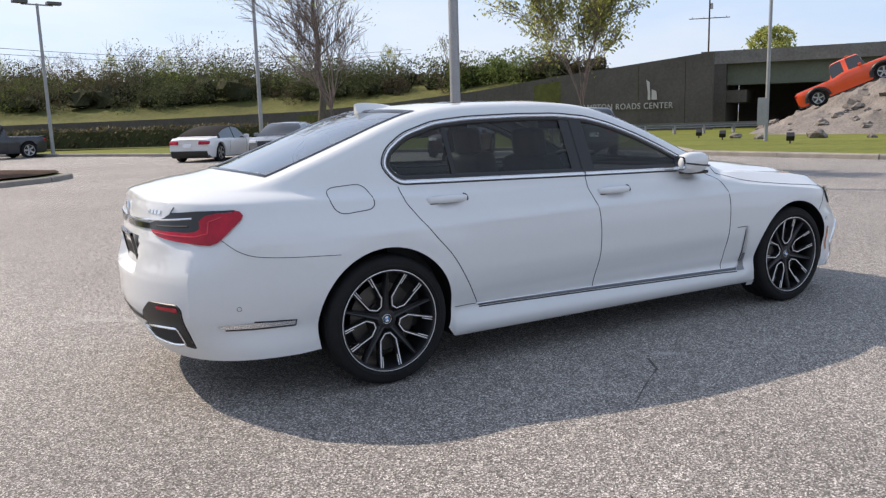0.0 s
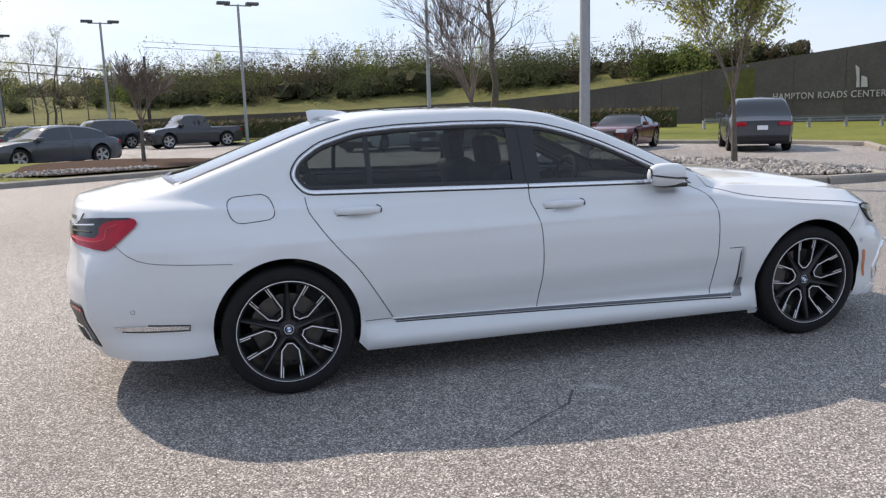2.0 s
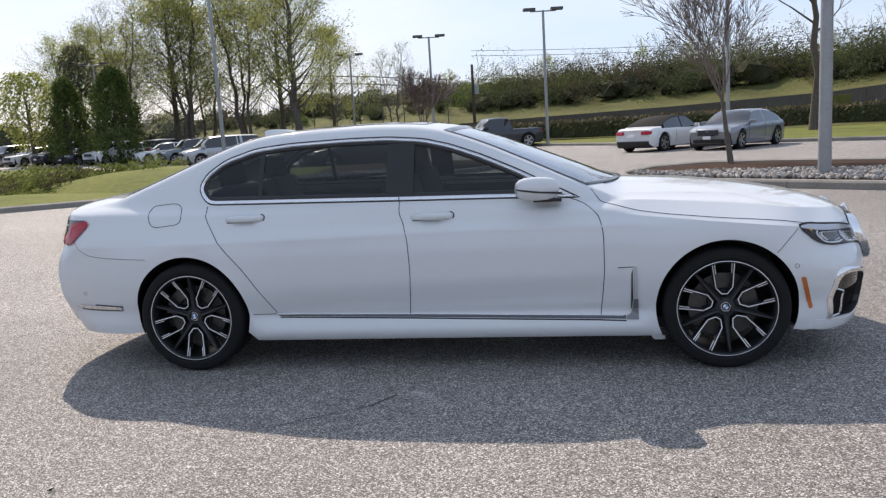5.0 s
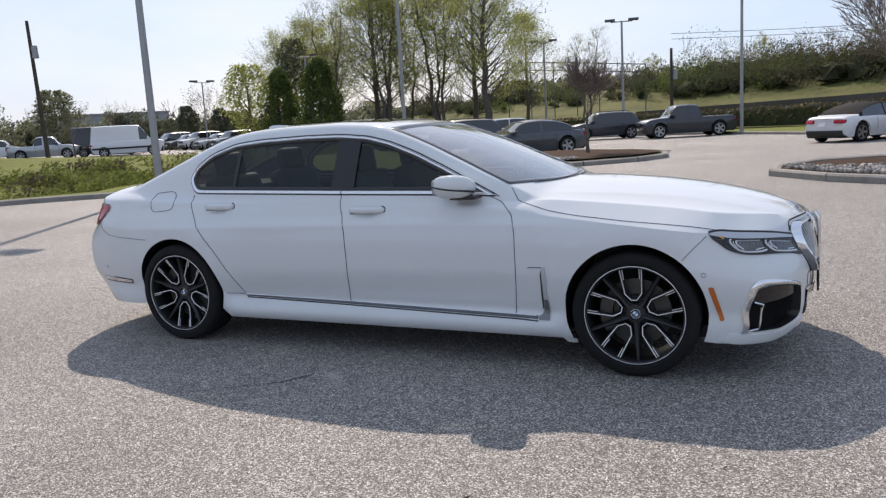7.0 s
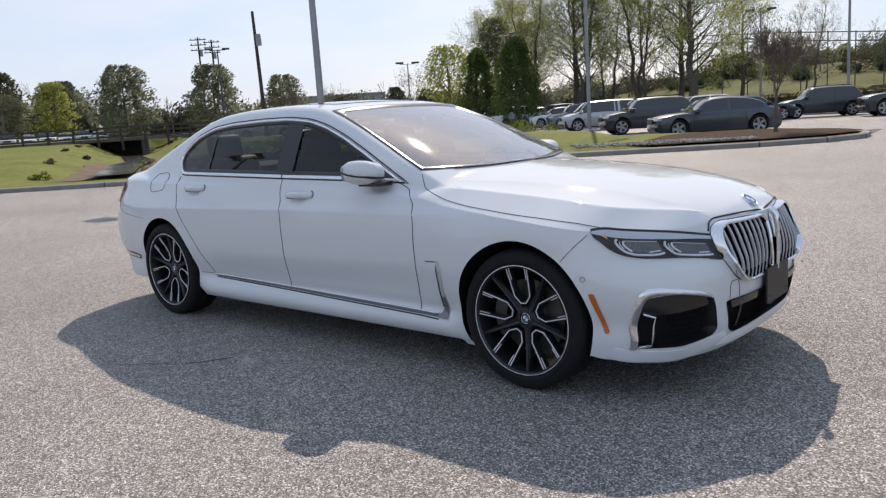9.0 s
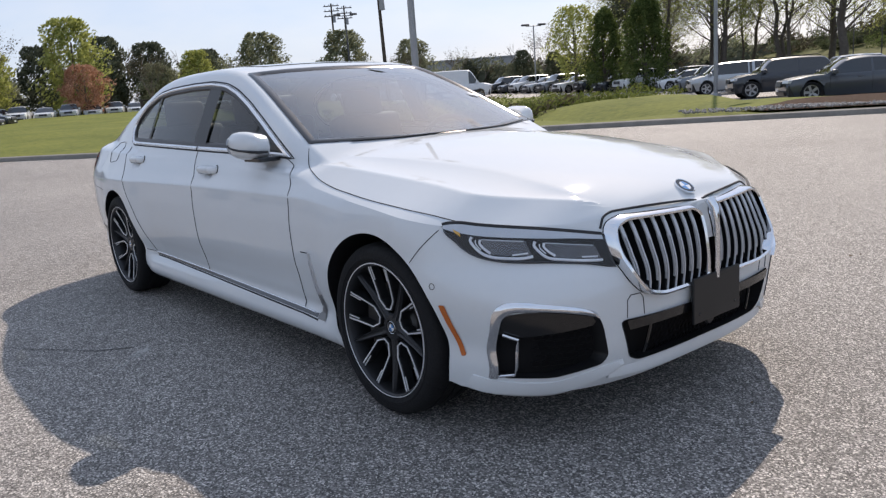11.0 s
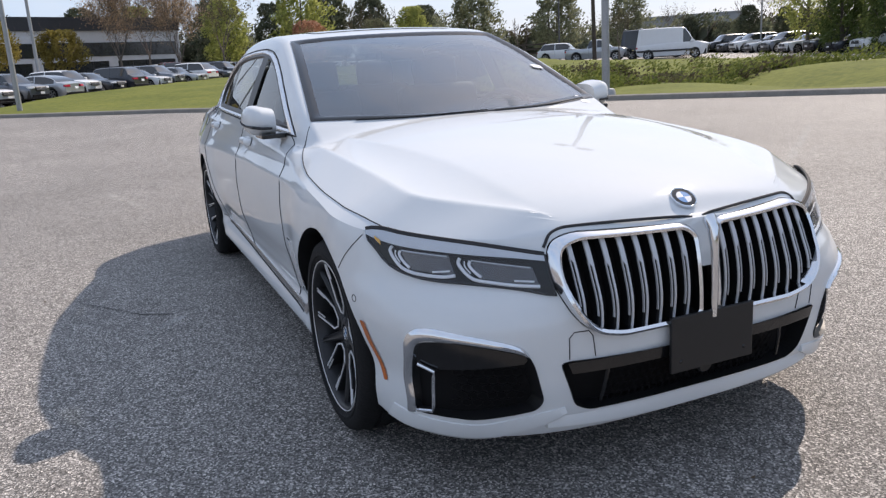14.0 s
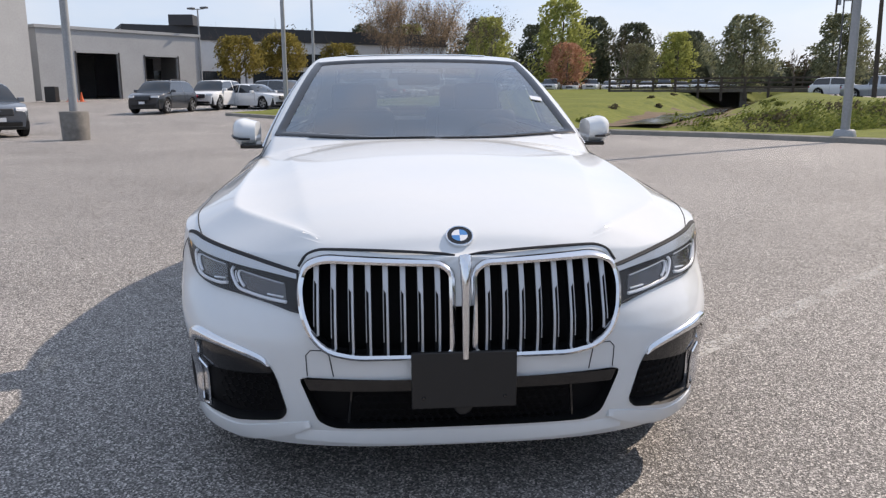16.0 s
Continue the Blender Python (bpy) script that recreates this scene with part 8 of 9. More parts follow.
facade("white_workshop", (-107.5, 81.6), (-95.1, 95.4), 1.2, 6.4, 10, M_PANEL, [(2, 6, 0.8, 2.2, "window"), (8, 11.5, 0, 2.6, "door")], "low grey building behind the far car park")
tagged(part("litter_bin", bbox(-58.6, -57.8, -25.6, -24.8, 0.7, 1.9, 0.06), M_BLACK), "black litter bin by the workshop wall", "bin")
M_CONE = mat("orange_plastic", (0.7, 0.12, 0.03), 0.6, vary=0.1)
for k in range(3):
    bm = bmesh.new()
    lathe(bm, [(0.28, 0.0), (0.28, 0.04), (0.16, 0.05), (0.03, 0.75), (0.0, 0.75)], 12, Matrix.Translation((-58.9 + 0.1 * k, -24.2 + 0.5 * k, 0.72)))
    tagged(part("traffic_cone", bm, M_CONE), "orange traffic cone by the workshop wall", "traffic cone", "row of cones")


# dark board fence where the drive crosses the ditch
fence = thing("board_fence", Matrix(), "dark low board fence along a drive over the ditch", "fence", kind="structure")
FENCE = [Vector((-67.4, 21.2)).lerp(Vector((-60.4, 37.4)), i / 9) for i in range(10)]
for p in FENCE:
    part("post", bbox(p.x - 0.09, p.x + 0.09, p.y - 0.09, p.y + 0.09, G(p.x, p.y) - 0.4, 2.55, 0.02, 1), M_WOODPOLE, fence)
for a, b in zip(FENCE, FENCE[1:]):
    for z in (1.62, 2.02, 2.42):
        bm = bmesh.new()
        loft_wall(bm, [(a.x + 0.1, a.y, z - 0.075, z + 0.075), (b.x + 0.1, b.y, z - 0.075, z + 0.075)], 0.05)
        part("rail", bm, M_WOODPOLE, fence)

crossing = thing("drive_crossing", pose(-63.9, 29.3, 0, 0, 0, 66.6), "low concrete drive over the ditch with a dark culvert", "crossing", kind="structure")
part("deck", bbox(-9.0, 9.0, 0.4, 5.5, 1.2, 1.5, 0.03), M_CONC, crossing, "pale worn drive deck")
for x0, x1 in ((-3.2, -2.6), (2.6, 3.2)):
    part("pier", bbox(x0, x1, 0.45, 5.4, -0.6, 1.195, 0.03), M_WALL, crossing)
part("back_wall", bbox(-2.59, 2.59, 4.9, 5.4, -0.6, 1.195, 0.02), M_WALL, crossing)

# culvert headwall in the ditch
bm = bmesh.new()
box(bm, -0.6, 0.6, -0.12, 0.12, -1.2, -0.10)
box(bm, -1.1, -0.6, -0.3, -0.1, -1.2, -0.35, pose(0, 0, 0, 0, 0, 20))
box(bm, 0.6, 1.1, -0.3, -0.1, -1.2, -0.35, pose(0, 0, 0, 0, 0, -20))
bmesh.ops.recalc_face_normals(bm, faces=bm.faces)
bmesh.ops.transform(bm, matrix=pose(-11.5, 18.8, 0.05, 0, 0, 60), verts=bm.verts)
tagged(part("culvert_headwall", bm, M_CONC), "weathered concrete culvert headwall in the ditch", "headwall", kind="structure")

# ---- parked vehicles ----
M_VGLASS = mat("parked_car_glass", (0.014, 0.017, 0.02), 0.06, vary=0.05, scale=4, coat=1.0)
M_SOFT = mat("black_fabric", (0.018, 0.018, 0.019), 0.9, vary=0.2, scale=30, spec=0.15)
M_HEADL = mat("parked_car_headlamp", (0.62, 0.64, 0.66), 0.15, vary=0.1, scale=9, coat=1.0)
M_ALLOY = mat("parked_car_alloy", (0.45, 0.46, 0.47), 0.35, 0.8, vary=0.15, scale=9)
SHAPES = {
    # length, width, height, bonnet line, screen base, roof start, roof end, tail base, boot line (fractions along the length from the nose, of the height)
    "sedan": (4.85, 1.84, 1.44, 0.60, 0.27, 0.45, 0.68, 0.90, 0.66),
    "suv": (4.65, 1.88, 1.66, 0.60, 0.24, 0.39, 0.80, 0.965, 0.62),
    "minivan": (5.05, 1.96, 1.75, 0.58, 0.17, 0.35, 0.90, 0.985, 0.58),
    "pickup": (5.4, 1.90, 1.80, 0.60, 0.26, 0.37, 0.58, 0.63, 0.60),
    "off_road": (5.5, 1.90, 1.98, 0.60, 0.29, 0.345, 0.60, 0.64, 0.57),
    "van": (5.7, 2.0, 2.45, 0.50, 0.17, 0.36, 0.995, 0.999, 0.46),
    "roadster": (3.9, 1.76, 1.24, 0.64, 0.36, 0.50, 0.62, 0.78, 0.72),
    "cabriolet": (4.65, 1.84, 1.38, 0.60, 0.30, 0.46, 0.62, 0.84, 0.67),
}


def vehicle(name, shape, paint, label, category, roof_paint=None, rails=False):
    """A parked vehicle at the origin, nose towards +x."""
    L, W, H, hb, sb, r0, r1, tb, bt = SHAPES[shape]
    top = thing(name, Matrix(), label, category)
    w = W / 2
    zb = 0.20 if shape in ("sedan", "roadster", "cabriolet") else 0.27
    wr = 0.345 if shape in ("sedan", "roadster", "cabriolet") else (0.375 if shape not in ("pickup", "off_road") else (0.40 if shape == "pickup" else 0.44))
    ax0, ax1 = L * (0.5 - 0.185), -L * (0.5 - (0.20 if shape != "van" else 0.18))
    belt = H * (hb + 0.045 if shape != "van" else 0.52)
    deck = spline([(0.0, H * (hb - 0.13)), (0.015, H * (hb - 0.06)), (0.06, H * (hb - 0.02)), (sb, H * hb + 0.05), (0.5, belt), (tb, H * bt + 0.02), (0.97, H * bt), (1.0, H * (bt - 0.05))])
    roof = spline([(sb - 0.02, H * hb), (sb + 0.01, H * hb + 0.05), (r0, H - 0.035), ((r0 + r1) / 2, H), (r1, H - 0.04), (tb, H * bt + 0.03), (tb + 0.012, H * bt - 0.05)])
    def warp(bm):
        """Bows nose and tail in plan and rounds them over in profile."""
        for v in bm.verts:
            for sg, deep, lean in ((1, 0.24, 0.10), (-1, 0.15, 0.07)) if shape != "off_road" else ((1, 0.05, 0.0), (-1, 0.02, 0.0)):
                k = max(0.0, min(1.0, (sg * v.co.x / L - 0.30) / 0.20))
                if k > 0:
                    k = k * k * (3 - 2 * k)
                    v.co.x -= sg * k * (deep * (abs(v.co.y) / w) ** 2.4 + lean * min(1.5, abs(v.co.z - 0.36 * H) / (0.24 * H)) ** 2)
        return bm

    plan = lambda f: w * (1 - 0.20 * max(0, 1 - f / 0.11) ** 2.2 - 0.13 * max(0, (f - 0.90) / 0.10) ** 2.2)
    N = 72
    body = bmesh.new()
    glass = {k: bmesh.new() for k in (("windscreen", 0), ("rear_window", 0), ("side_window", 1), ("side_window", -1), ("soft_top", 0))}
    prev = None
    for i in range(N + 1):
        f = i / N
        x = L * (0.5 - f)
        p = plan(f)
        cab = sb < f < tb
        d = deck(f)
        low = zb + (0.06 if f < 0.03 or f > 0.97 else 0)
        for ax in (ax0, ax1):
            q = wr * 1.16
            if abs(x - ax) < q:
                low = max(low, wr + math.sqrt(q * q - (x - ax) ** 2))
        zs = min(d - 0.02, belt)
        sec = [(p * 0.93, low), (p, max(low + 0.02, 0.42 * H * (0.9 if shape != "van" else 0.7))), (p * 0.995, max(low + 0.04, zs - 0.13)), (p * 0.965, zs - 0.01)]
        if cab:
            rz = roof(f)
            k = max(0.0, min(1.0, (rz - zs) / (H - zs)))
            ry = p * (0.965 - (0.20 if shape != "van" else 0.07) * k)
            sec += [(p * 0.955, zs + 0.003), (ry, max(zs + 0.006, rz - 0.07 * k)), (ry - 0.10 * k, max(zs + 0.009, rz - 0.012)), (0.0, max(rz, zs + 0.012) + 0.01 * k)]
        else:
            sec += [(p * 0.955, zs + 0.003), (p * 0.93, d - 0.012), (p * 0.80, d), (0.0, d + 0.012)]
        row = [(x, y, z) for y, z in sec]
        if prev:
            fm = f - 0.5 / N
            for j in range(7):
                side_glass = j == 4 and cab and prev_cab and sb + (r0 - sb) * 0.30 < fm < tb - (tb - r1) * 0.25 and shape != "van" and abs(fm - (r0 + r1) / 2 - 0.01) > (0.010 if shape != "off_road" else 0.022)
                if shape == "van" and j == 4:
                    side_glass = 0.235 < fm < 0.35
                if shape == "minivan" and j == 4 and abs(fm - 0.68) < 0.008:
                    side_glass = False
                screen = j >= 6 and (sb + 0.01 < fm < r0 - 0.01) or (j >= 6 and shape not in ("van", "pickup", "off_road", "roadster", "cabriolet") and r1 + 0.012 < fm < tb - 0.012) or (j == 5 and sb + 0.02 < fm < r0 - 0.03)
                for sg in (1, -1):
                    tgt = glass[("windscreen" if fm < (r0 + r1) / 2 else "rear_window", 0)] if screen else (glass[("side_window", sg)] if side_glass else (glass[("soft_top", 0)] if shape in ("roadster", "cabriolet") and cab and prev_cab and j >= 4 and r0 - 0.01 < fm < tb - 0.012 else body))
                    vs = [tgt.verts.new((a, sg * b, c)) for a, b, c in (prev[j], row[j], row[j + 1], prev[j + 1])]
                    tgt.faces.new(vs)
        prev, prev_cab = row, cab
        if i in (0, N):
            vs = [body.verts.new((a, b, c)) for a, b, c in row] + [body.verts.new((a, -b, c)) for a, b, c in row[::-1][1:]]
            body.faces.new(vs)
    for b in (body, *glass.values()):
        warp(b)
        bmesh.ops.remove_doubles(b, verts=b.verts, dist=0.002)
        bmesh.ops.recalc_face_normals(b, faces=b.faces)
    part("body", body, paint, top, smooth=32)
    for (nm, _), b in glass.items():
        if len(b.faces):
            part(nm, b, M_SOFT if nm == "soft_top" else M_VGLASS, top, "black fabric roof" if nm == "soft_top" else "dark reflecting glass", smooth=40)
    part("underbody", bbox(-L * 0.46, L * 0.46, -w * 0.86, w * 0.86, zb - 0.03, zb + 0.42, 0.03), M_BLACK, top, "dark underside")
    if shape == "van":
        for sg in (1, -1):
            part("side_strip", bbox(-L * 0.47, L * 0.36, min(sg * w * 0.985, sg * (w + 0.02)), max(sg * w * 0.985, sg * (w + 0.02)), 0.60, 0.74, 0.01), M_BLACK, top, "black rubbing strip")
        for x in (-0.42, -0.20, 0.02):
            bm = bmesh.new()
            tube(bm, [(L * x, -w * 0.8, H - 0.06), (L * x, -w * 0.78, H + 0.07), (L * x, w * 0.78, H + 0.07), (L * x, w * 0.8, H - 0.06)], 0.025, 6)
            part("roof_bar", bm, M_STEEL, top, "pale roof rack bar")
    if shape in ("pickup", "off_road"):
        part("load_bed", bbox(-L * 0.485, L * (0.5 - tb - 0.02), -w * 0.82, w * 0.82, H * 0.44, H * bt + 0.03, 0.02), M_BLACK, top, "dark load bed")
    if shape == "off_road":
        for ax in (ax0, ax1):
            for sg in (1, -1):
                bm = bmesh.new()
                tube(bm, [(ax + 0.62 * math.cos(a), sg * (w + 0.03), 0.40 + 0.58 * math.sin(a)) for a in (math.pi * i / 8 for i in range(9))], 0.09, 8)
                part("wheel_arch", bm, M_BLACK, top, "black flared wheel arch", smooth=60)
    # wheels
    for ax in (ax0, ax1):
        for sg in (1, -1):
            rot = Matrix.Translation((ax, sg * (w - 0.115), wr)) @ Matrix.Rotation(radians(-90 * sg), 4, "X")
            bm = bmesh.new()
            lathe(bm, [(wr * 0.68, -0.1), (wr * 0.9, -0.11), (wr, -0.08), (wr, 0.08), (wr * 0.9, 0.11), (wr * 0.68, 0.105)], 28, rot)
            bmesh.ops.recalc_face_normals(bm, faces=bm.faces)
            wh = part("wheel", bm, M_TYRE, top, "black tyre on an alloy rim", smooth=40)
            bm = bmesh.new()
            lathe(bm, [(wr * 0.69, 0.105), (wr * 0.64, 0.10), (wr * 0.60, 0.05), (0.0, 0.045)], 28, rot)
            part("rim_well", bm, M_BLACK, wh, smooth=40)
            bm = bmesh.new()
            for k in range(5):
                a = 2 * math.pi * k / 5
                c, s = math.cos(a), math.sin(a)
                vs = [bm.verts.new(rot @ Vector((c * r - s * o, s * r + c * o, h))) for r, o, h in ((0.02, -0.035, 0.085), (0.02, 0.035, 0.085), (wr * 0.67, 0.05, 0.10), (wr * 0.67, -0.05, 0.10))]
                bm.faces.new(vs)
            lathe(bm, [(wr * 0.70, 0.107), (wr * 0.64, 0.104)], 28, rot)
            part("rim", bm, M_ALLOY, wh)
    # lamps, grille, plates, mirrors
    zl = H * (hb - 0.10)
    for sg in (1, -1):
        bm = bbox(L * 0.470, L * 0.503, min(sg * w * 0.48, sg * w * 0.85), max(sg * w * 0.48, sg * w * 0.85), zl - 0.045, zl + 0.065, 0.02)
        part("headlamp", warp(bm), M_HEADL, top, "clear headlamp")
        bm = bbox(-L * 0.5035, -L * 0.470, min(sg * w * 0.48, sg * w * 0.905), max(sg * w * 0.48, sg * w * 0.905), H * bt - 0.24, H * bt - 0.11, 0.03)
        part("tail_lamp", warp(bm), M_RED, top, "red tail lamp")
        xm = L * (0.5 - sb - 0.06)
        bm = bbox(xm - 0.09, xm + 0.07, min(sg * w * 0.97, sg * (w + 0.16)), max(sg * w * 0.97, sg * (w + 0.16)), belt - 0.02, belt + 0.12, 0.03)
        part("door_mirror", bm, paint if shape != "pickup" else M_BLACK, top)
        for fx in (0.5, 0.68) if shape not in ("roadster", "van", "cabriolet") else (0.55,):
            bm = bbox(L * (0.5 - fx) - 0.09, L * (0.5 - fx) + 0.09, min(sg * w * 0.985, sg * (w * 0.99 + 0.025)), max(sg * w * 0.985, sg * (w * 0.99 + 0.025)), belt - 0.17, belt - 0.14, 0.008)
            part("door_handle", bm, paint, top)
        if shape not in ("van", "off_road"):
            for fx in ((sb + 0.035, (r0 + r1) / 2 + 0.01, r1 + 0.02) if shape not in ("roadster", "cabriolet", "pickup") else (sb + 0.035, r1 + 0.02)):
                bm = bmesh.new()
                tube(bm, [(L * (0.5 - fx), sg * (w * k + 0.001), z) for k, z in ((0.945, zb + 0.09), (0.999, 0.38 * H), (0.994, belt - 0.14), (0.966, belt - 0.02))], 0.006, 4)
                part("door_gap", bm, M_SEAM, top)
        if rails:
            bm = bmesh.new()
            tube(bm, [(L * (0.5 - r0), sg * w * 0.70, H - 0.03), (L * (0.5 - r0 - 0.03), sg * w * 0.70, H + 0.03), (L * (0.5 - r1 + 0.03), sg * w * 0.70, H + 0.03), (L * (0.5 - r1), sg * w * 0.70, H - 0.03)], 0.018, 6)
            part("roof_rail", bm, M_BLACK, top)
    part("grille", warp(bbox(L * 0.485, L * 0.5035, -w * 0.42, w * 0.42, zl - 0.17, zl + 0.04, 0.03)), M_BLACK, top, "dark grille")
    part("lower_grille", warp(bbox(L * 0.482, L * 0.504, -w * 0.66, w * 0.66, zb + 0.07, zb + 0.20, 0.02)), M_BLACK, top)
    part("front_plate", warp(bbox(L * 0.4985, L * 0.5055, -0.15, 0.15, zb + 0.215, zb + 0.335, 0.005)), M_BADGEWHITE, top, "pale plate")
    part("rear_plate", warp(bbox(-L * 0.505, -L * 0.4985, -0.15, 0.15, H * bt - 0.35, H * bt - 0.22, 0.005)), M_BADGEWHITE, top, "pale plate")
    part("rear_bumper", warp(bbox(-L * 0.504, -L * 0.47, -w * 0.84, w * 0.84, zb + 0.02, zb + 0.24, 0.04)), M_BLACK, top, "dark lower bumper")
    return top


def paint(name, c, metal=0.3, rough=0.32):
    m = mat(name, c, rough, metal, vary=0.03, scale=3, coat=0.7)
    return m


P_WHITE = paint("white_paint", (0.72, 0.73, 0.74), 0.0)
P_SILVER = paint("silver_paint", (0.42, 0.44, 0.46), 0.6)
P_GREY = paint("grey_paint", (0.062, 0.072, 0.086), 0.3)
P_DARK = paint("dark_paint", (0.022, 0.027, 0.036), 0.15)
P_STEEL = paint("steel_grey_paint", (0.25, 0.27, 0.30), 0.5)
P_BLUEGREY = paint("blue_grey_paint", (0.16, 0.18, 0.21), 0.5)
P_RED = paint("dark_red_paint", (0.10, 0.005, 0.011), 0.2)
P_ORANGE = paint("orange_paint", (0.78, 0.075, 0.012), 0.0)


def park(ob, x, y, heading, group=""):
    ob.matrix_world = pose(x, y, G(x, y) - 0.005, 0, 0, heading)
    if group:
        ob["group"] = group
    return ob


park(vehicle("convertible", "cabriolet", P_WHITE, "white convertible with a black soft top", "car"), 4.4, 27.8, 48)
park(vehicle("sedan", "sedan", P_STEEL, "steel-grey sedan parked beside the verge", "car"), 6.9, 26.4, 233)
park(vehicle("roadster", "roadster", P_RED, "dark red roadster with a black soft top", "car"), 12.0, 21.0, 222)
park(vehicle("crossover", "suv", P_GREY, "grey crossover seen from behind by the kerb", "car"), 14.9, 17.5, 60)
park(vehicle("pickup_truck", "pickup", P_DARK, "dark grey double-cab pickup truck", "truck"), -3.9, 41.0, 205)
SUV = vehicle("crossover", "suv", P_DARK, "dark crossover with roof rails", "car", rails=True)
park(SUV, -9.0, 43.2, 208)
park(vehicle("sedan", "sedan", P_GREY, "dark grey sedan with black wheels", "car"), -8.1, 25.6, 220)
park(copy_thing(SUV, Matrix()), -13.4, 31.0, 221)
park(vehicle("minivan", "minivan", P_SILVER, "silver minivan parked in the far row", "van"), -20.0, 38.2, 222)
SED_D = vehicle("sedan", "sedan", P_DARK, "dark sedan in the far row", "car")
SED_W = vehicle("sedan", "sedan", P_WHITE, "white sedan in the far row", "car")
SED_S = vehicle("sedan", "sedan", P_SILVER, "silver sedan in the far row", "car")
SUV_W = vehicle("crossover", "suv", P_WHITE, "white crossover in the far row", "car")
SUV_S = vehicle("crossover", "suv", P_BLUEGREY, "blue-grey crossover in the far row", "car")
park(SED_D, -12.0, 40.5, 40, "far row of cars")
park(SUV_W, -15.2, 43.6, 40, "far row of cars")
park(SED_S, -18.4, 46.5, 40, "far row of cars")
park(SUV_S, -24.6, 43.5, 222, "far row of cars")
park(SED_W, -28.4, 46.8, 222, "far row of cars")
pool = (SED_D, SUV_W, SED_S, SUV_S, SED_W, SUV)
rng = random.Random(12)
for i in range(9):          # row beyond the grass, north-west
    park(copy_thing(pool[(i * 5 + 1) % 6], Matrix()), -33.0 - 2.9 * i, 47.5 + 1.0 * i + rng.uniform(-0.3, 0.3), 250, "cars beyond the grass")
for i in range(7):
    park(copy_thing(pool[(i * 3 + 2) % 6], Matrix()), -31.0 - 3.0 * i, 55.5 + 1.1 * i, 70, "cars beyond the grass")
park(vehicle("cargo_van", "van", P_WHITE, "white high-roofed cargo van with roof bars", "van"), -47.2, 41.3, 46)
park(vehicle("cargo_van", "van", P_DARK, "dark cargo van beside a white one", "van"), -50.9, 42.5, 46)
park(vehicle("pickup_truck", "pickup", P_SILVER, "silver pickup truck behind the grass bank", "truck"), -52.6, 37.8, 46)
park(copy_thing(SUV_W, Matrix()), -59.5, 38.7, 46, "cars beyond the grass")
park(copy_thing(pool[0], Matrix()), -53.5, 46.5, 10, "cars beyond the grass")
for i in range(12):         # row in front of the offices
    park(copy_thing(pool[(i * 5 + 4) % 6], Matrix()), -42.6 - 2.1 * i, -7.6 + 1.45 * i + rng.uniform(-0.2, 0.2), 55 + rng.choice((0, 180)), "cars before the offices")
for i in range(13):
    park(copy_thing(pool[(i * 3 + 1) % 6], Matrix()), -84.0 - 1.2 * i, 14.5 + 2.7 * i, -20, "far western row")
for i in range(10):
    park(copy_thing(pool[(i * 5 + 3) % 6], Matrix()), -72.0 - 2.4 * i, 1.0 + 1.5 * i, -60, "far western row")
park(vehicle("pickup_truck", "pickup", P_RED, "dark red pickup truck before the offices", "truck"), -65.6, 4.3, 20)
park(copy_thing(SUV, Matrix()), -37.6, -11.4, -12, "cars by the workshop")
park(copy_thing(SUV_S, Matrix()), -21.2, -12.8, 40, "cars by the workshop")
park(copy_thing(SUV_W, Matrix()), -42.0, -9.6, -14, "cars by the workshop")


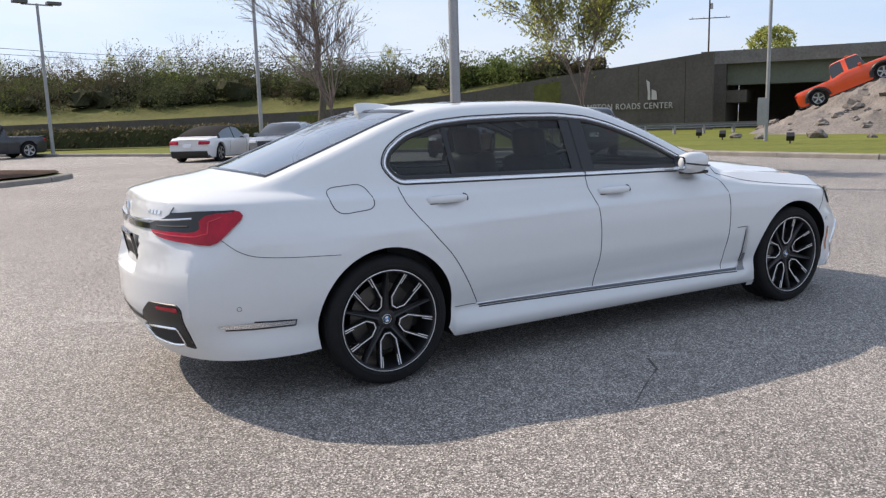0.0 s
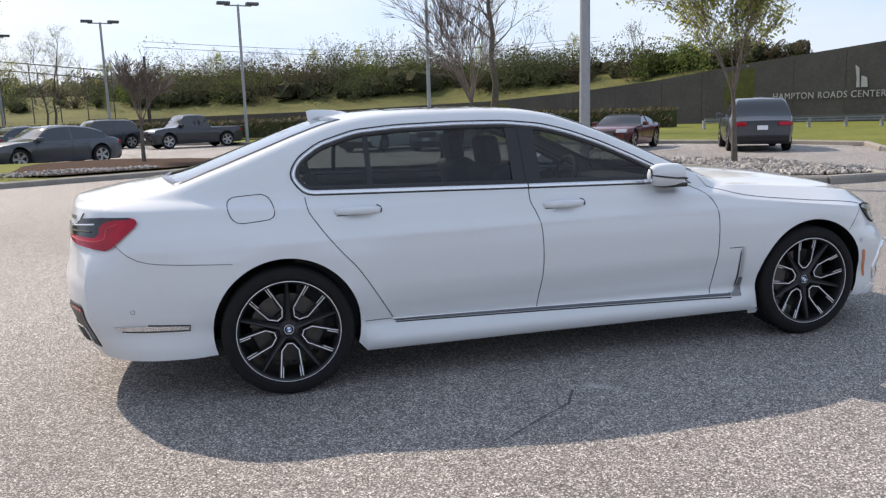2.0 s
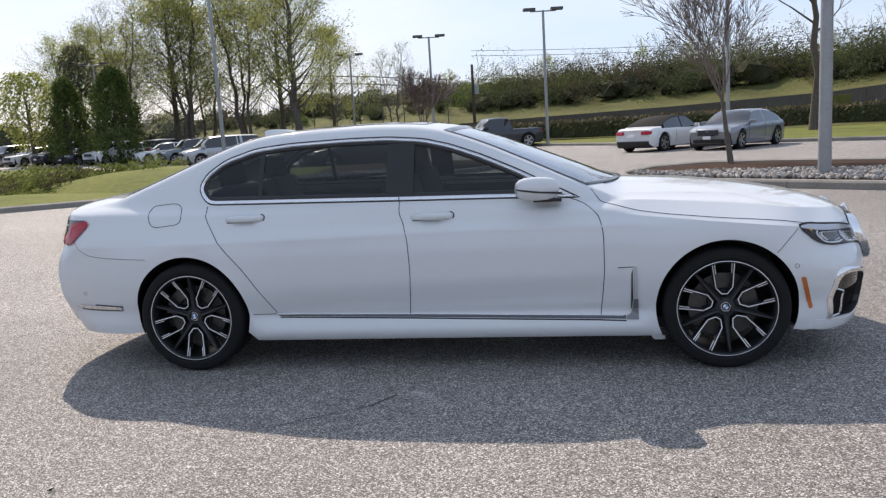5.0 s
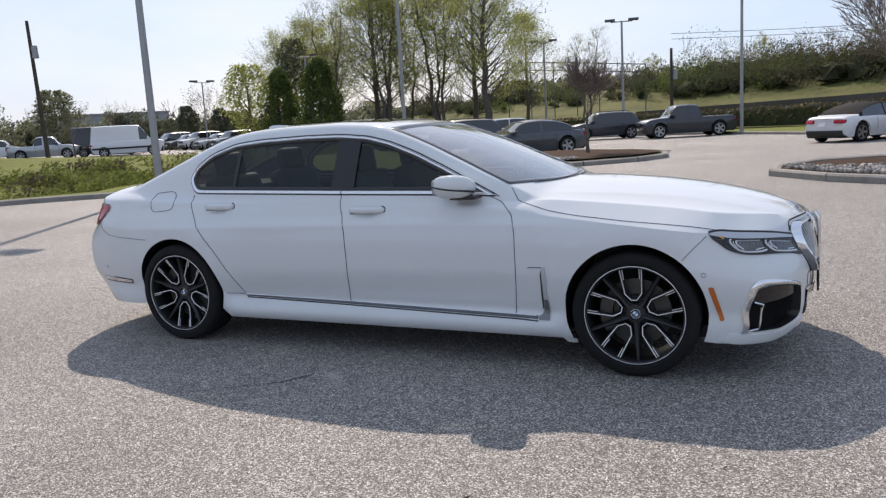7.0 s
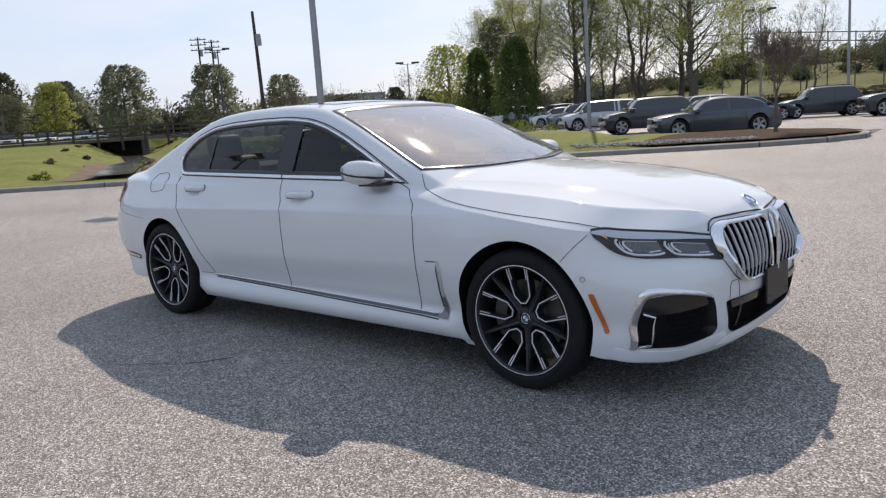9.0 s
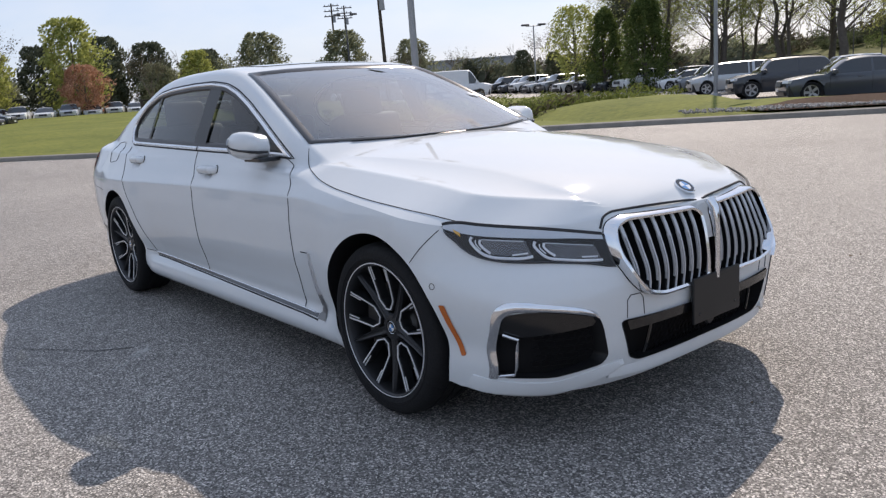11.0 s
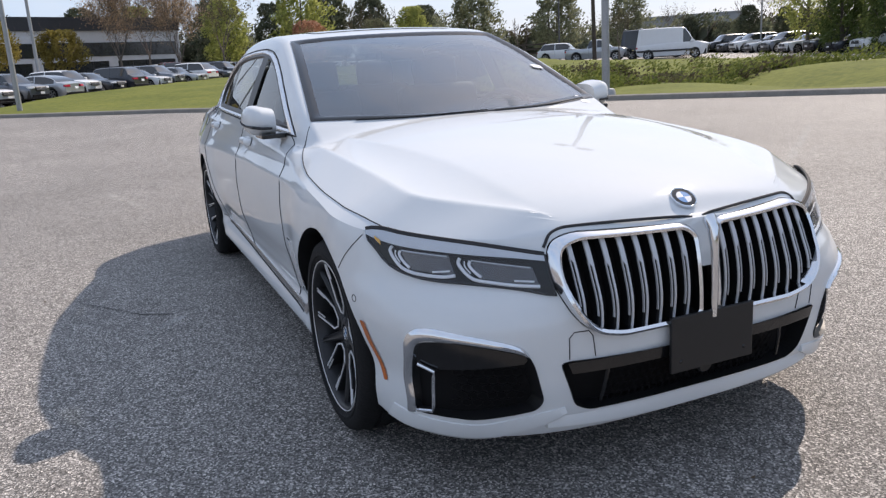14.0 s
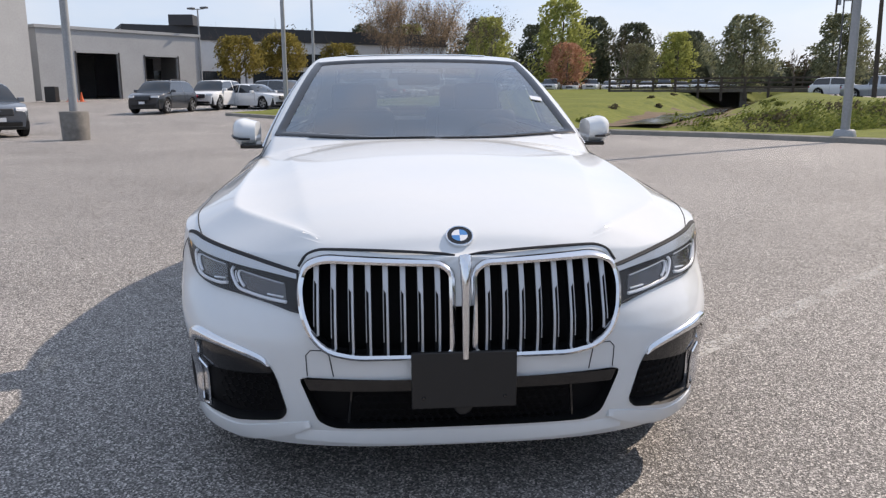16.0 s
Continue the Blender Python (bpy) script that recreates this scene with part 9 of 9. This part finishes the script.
# boulder mound with the orange truck on it
def mound():
    bm = bmesh.new()
    rows = []
    for i in range(81):
        row = []
        for j in range(61):
            u, v = -2 + 20 * i / 80, -9.5 + 18.5 * j / 60      # up the ramp and across it
            x, y = 35.2 + 0.53 * u - 0.85 * v, 28.2 - 0.85 * u - 0.53 * v
            ramp = 0.418 * (u - 1.17) if u < 8.2 else 2.94 - 0.30 * max(0.0, u - 11)
            side = max(0.0, min(1.0, (8.5 - v) / 6.5, (v + 9.0) / 4))
            side = side * side * (3 - 2 * side)
            near = min(1.0, abs(v - 0.3) / 2.5)
            z = max(-0.1, ramp) * side - 0.04
            z += side * (0.15 + 0.85 * near) * (0.55 * noise.noise(Vector((x * 0.5, y * 0.5, 1))) + 0.35 * noise.noise(Vector((x * 1.4, y * 1.4, 2))) + 0.22 * noise.noise(Vector((x * 3.2, y * 3.2, 5)))) * min(1.0, max(0.0, ramp))
            row.append(bm.verts.new((x, y, max(-0.2, z))))
        rows.append(row)
    for a, b in zip(rows, rows[1:]):
        for j in range(60):
            bm.faces.new((a[j], b[j], b[j + 1], a[j + 1]))
    bmesh.ops.recalc_face_normals(bm, faces=bm.faces)
    rocks, rng = bmesh.new(), random.Random(14)
    bm.verts.ensure_lookup_table()
    ref = bmesh.new()
    bmesh.ops.create_icosphere(ref, subdivisions=2, radius=1)
    for k in range(240):
        o = bm.verts[rng.randrange(len(bm.verts))].co
        if o.z < 0.25 or math.hypot(o.x - 38.5, o.y - 23) < 2.6:
            continue
        s, w = 0.14 + 0.55 * rng.random() ** 2.5, rng.uniform(0, 60)
        m = {v: rocks.verts.new(o + Vector((v.co.x, v.co.y, v.co.z * 0.7)) * s * (0.75 + 0.6 * noise.noise(v.co * 1.3 + Vector((w, 0, 0))))) for v in ref.verts}
        for f in ref.faces:
            rocks.faces.new([m[v] for v in f.verts])
    tagged(part("rock_pile", rocks, M_BOULDER), "loose angular rocks on the heap", "rocks", kind="stuff")
    tagged(part("rock_mound", bm, M_BOULDER, smooth=25), "heap of grey-brown rock and earth", "rock mound", kind="structure")


mound()
CLIMBER = vehicle("off_road_truck", "off_road", P_ORANGE, "bright orange off-road truck climbing the rock heap", "truck")
CLIMBER.matrix_world = pose(38.65, 22.70, 2.19, 0, -22.6, -58)
part("roof_rack_light", bbox(0.25, 0.45, -0.6, 0.6, 1.97, 2.05, 0.02), M_AMBER, CLIMBER, "yellow roof light bar")
rng = random.Random(3)
for i, (x, y, s) in enumerate(((27.5, 17.0, 0.45), (29.4, 13.2, 0.5), (26.4, 20.4, 0.3), (30.6, 11.6, 0.4), (25.8, 18.6, 0.25), (28.2, 15.0, 0.22))):
    bm = bmesh.new()
    bmesh.ops.create_icosphere(bm, subdivisions=3, radius=1)
    for v in bm.verts:
        v.co *= (0.85 + 0.4 * noise.noise(v.co * 1.4 + Vector((i * 7, 0, 0)))) * s
        v.co.z *= 0.7
    ob = tagged(part("boulder", bm, M_BOULDER, smooth=30), "pale angular boulder at the heap's foot", "boulder", "boulders at the mound")
    ob.location = (x, y, s * 0.35 + 0.1)
for x, y in ((24.6, 19.6), (22.2, 14.4), (26.2, 22.4)):
    fl = thing("floodlight", pose(x, y, 0.12, 0, 0, 40), "small black ground floodlight on a stake", "floodlight", "ground floodlights")
    bm = bmesh.new()
    tube(bm, [(0, 0, 0), (0, 0, 0.2)], 0.03, 6)
    part("stake", bm, M_BLACK, fl)
    bm = bbox(-0.13, 0.13, -0.14, 0.14, 0.0, 0.22, 0.03)
    bmesh.ops.transform(bm, matrix=pose(0, 0, 0.18, 0, -35, 0), verts=bm.verts)
    part("lamp_housing", bm, M_BLACK, fl)
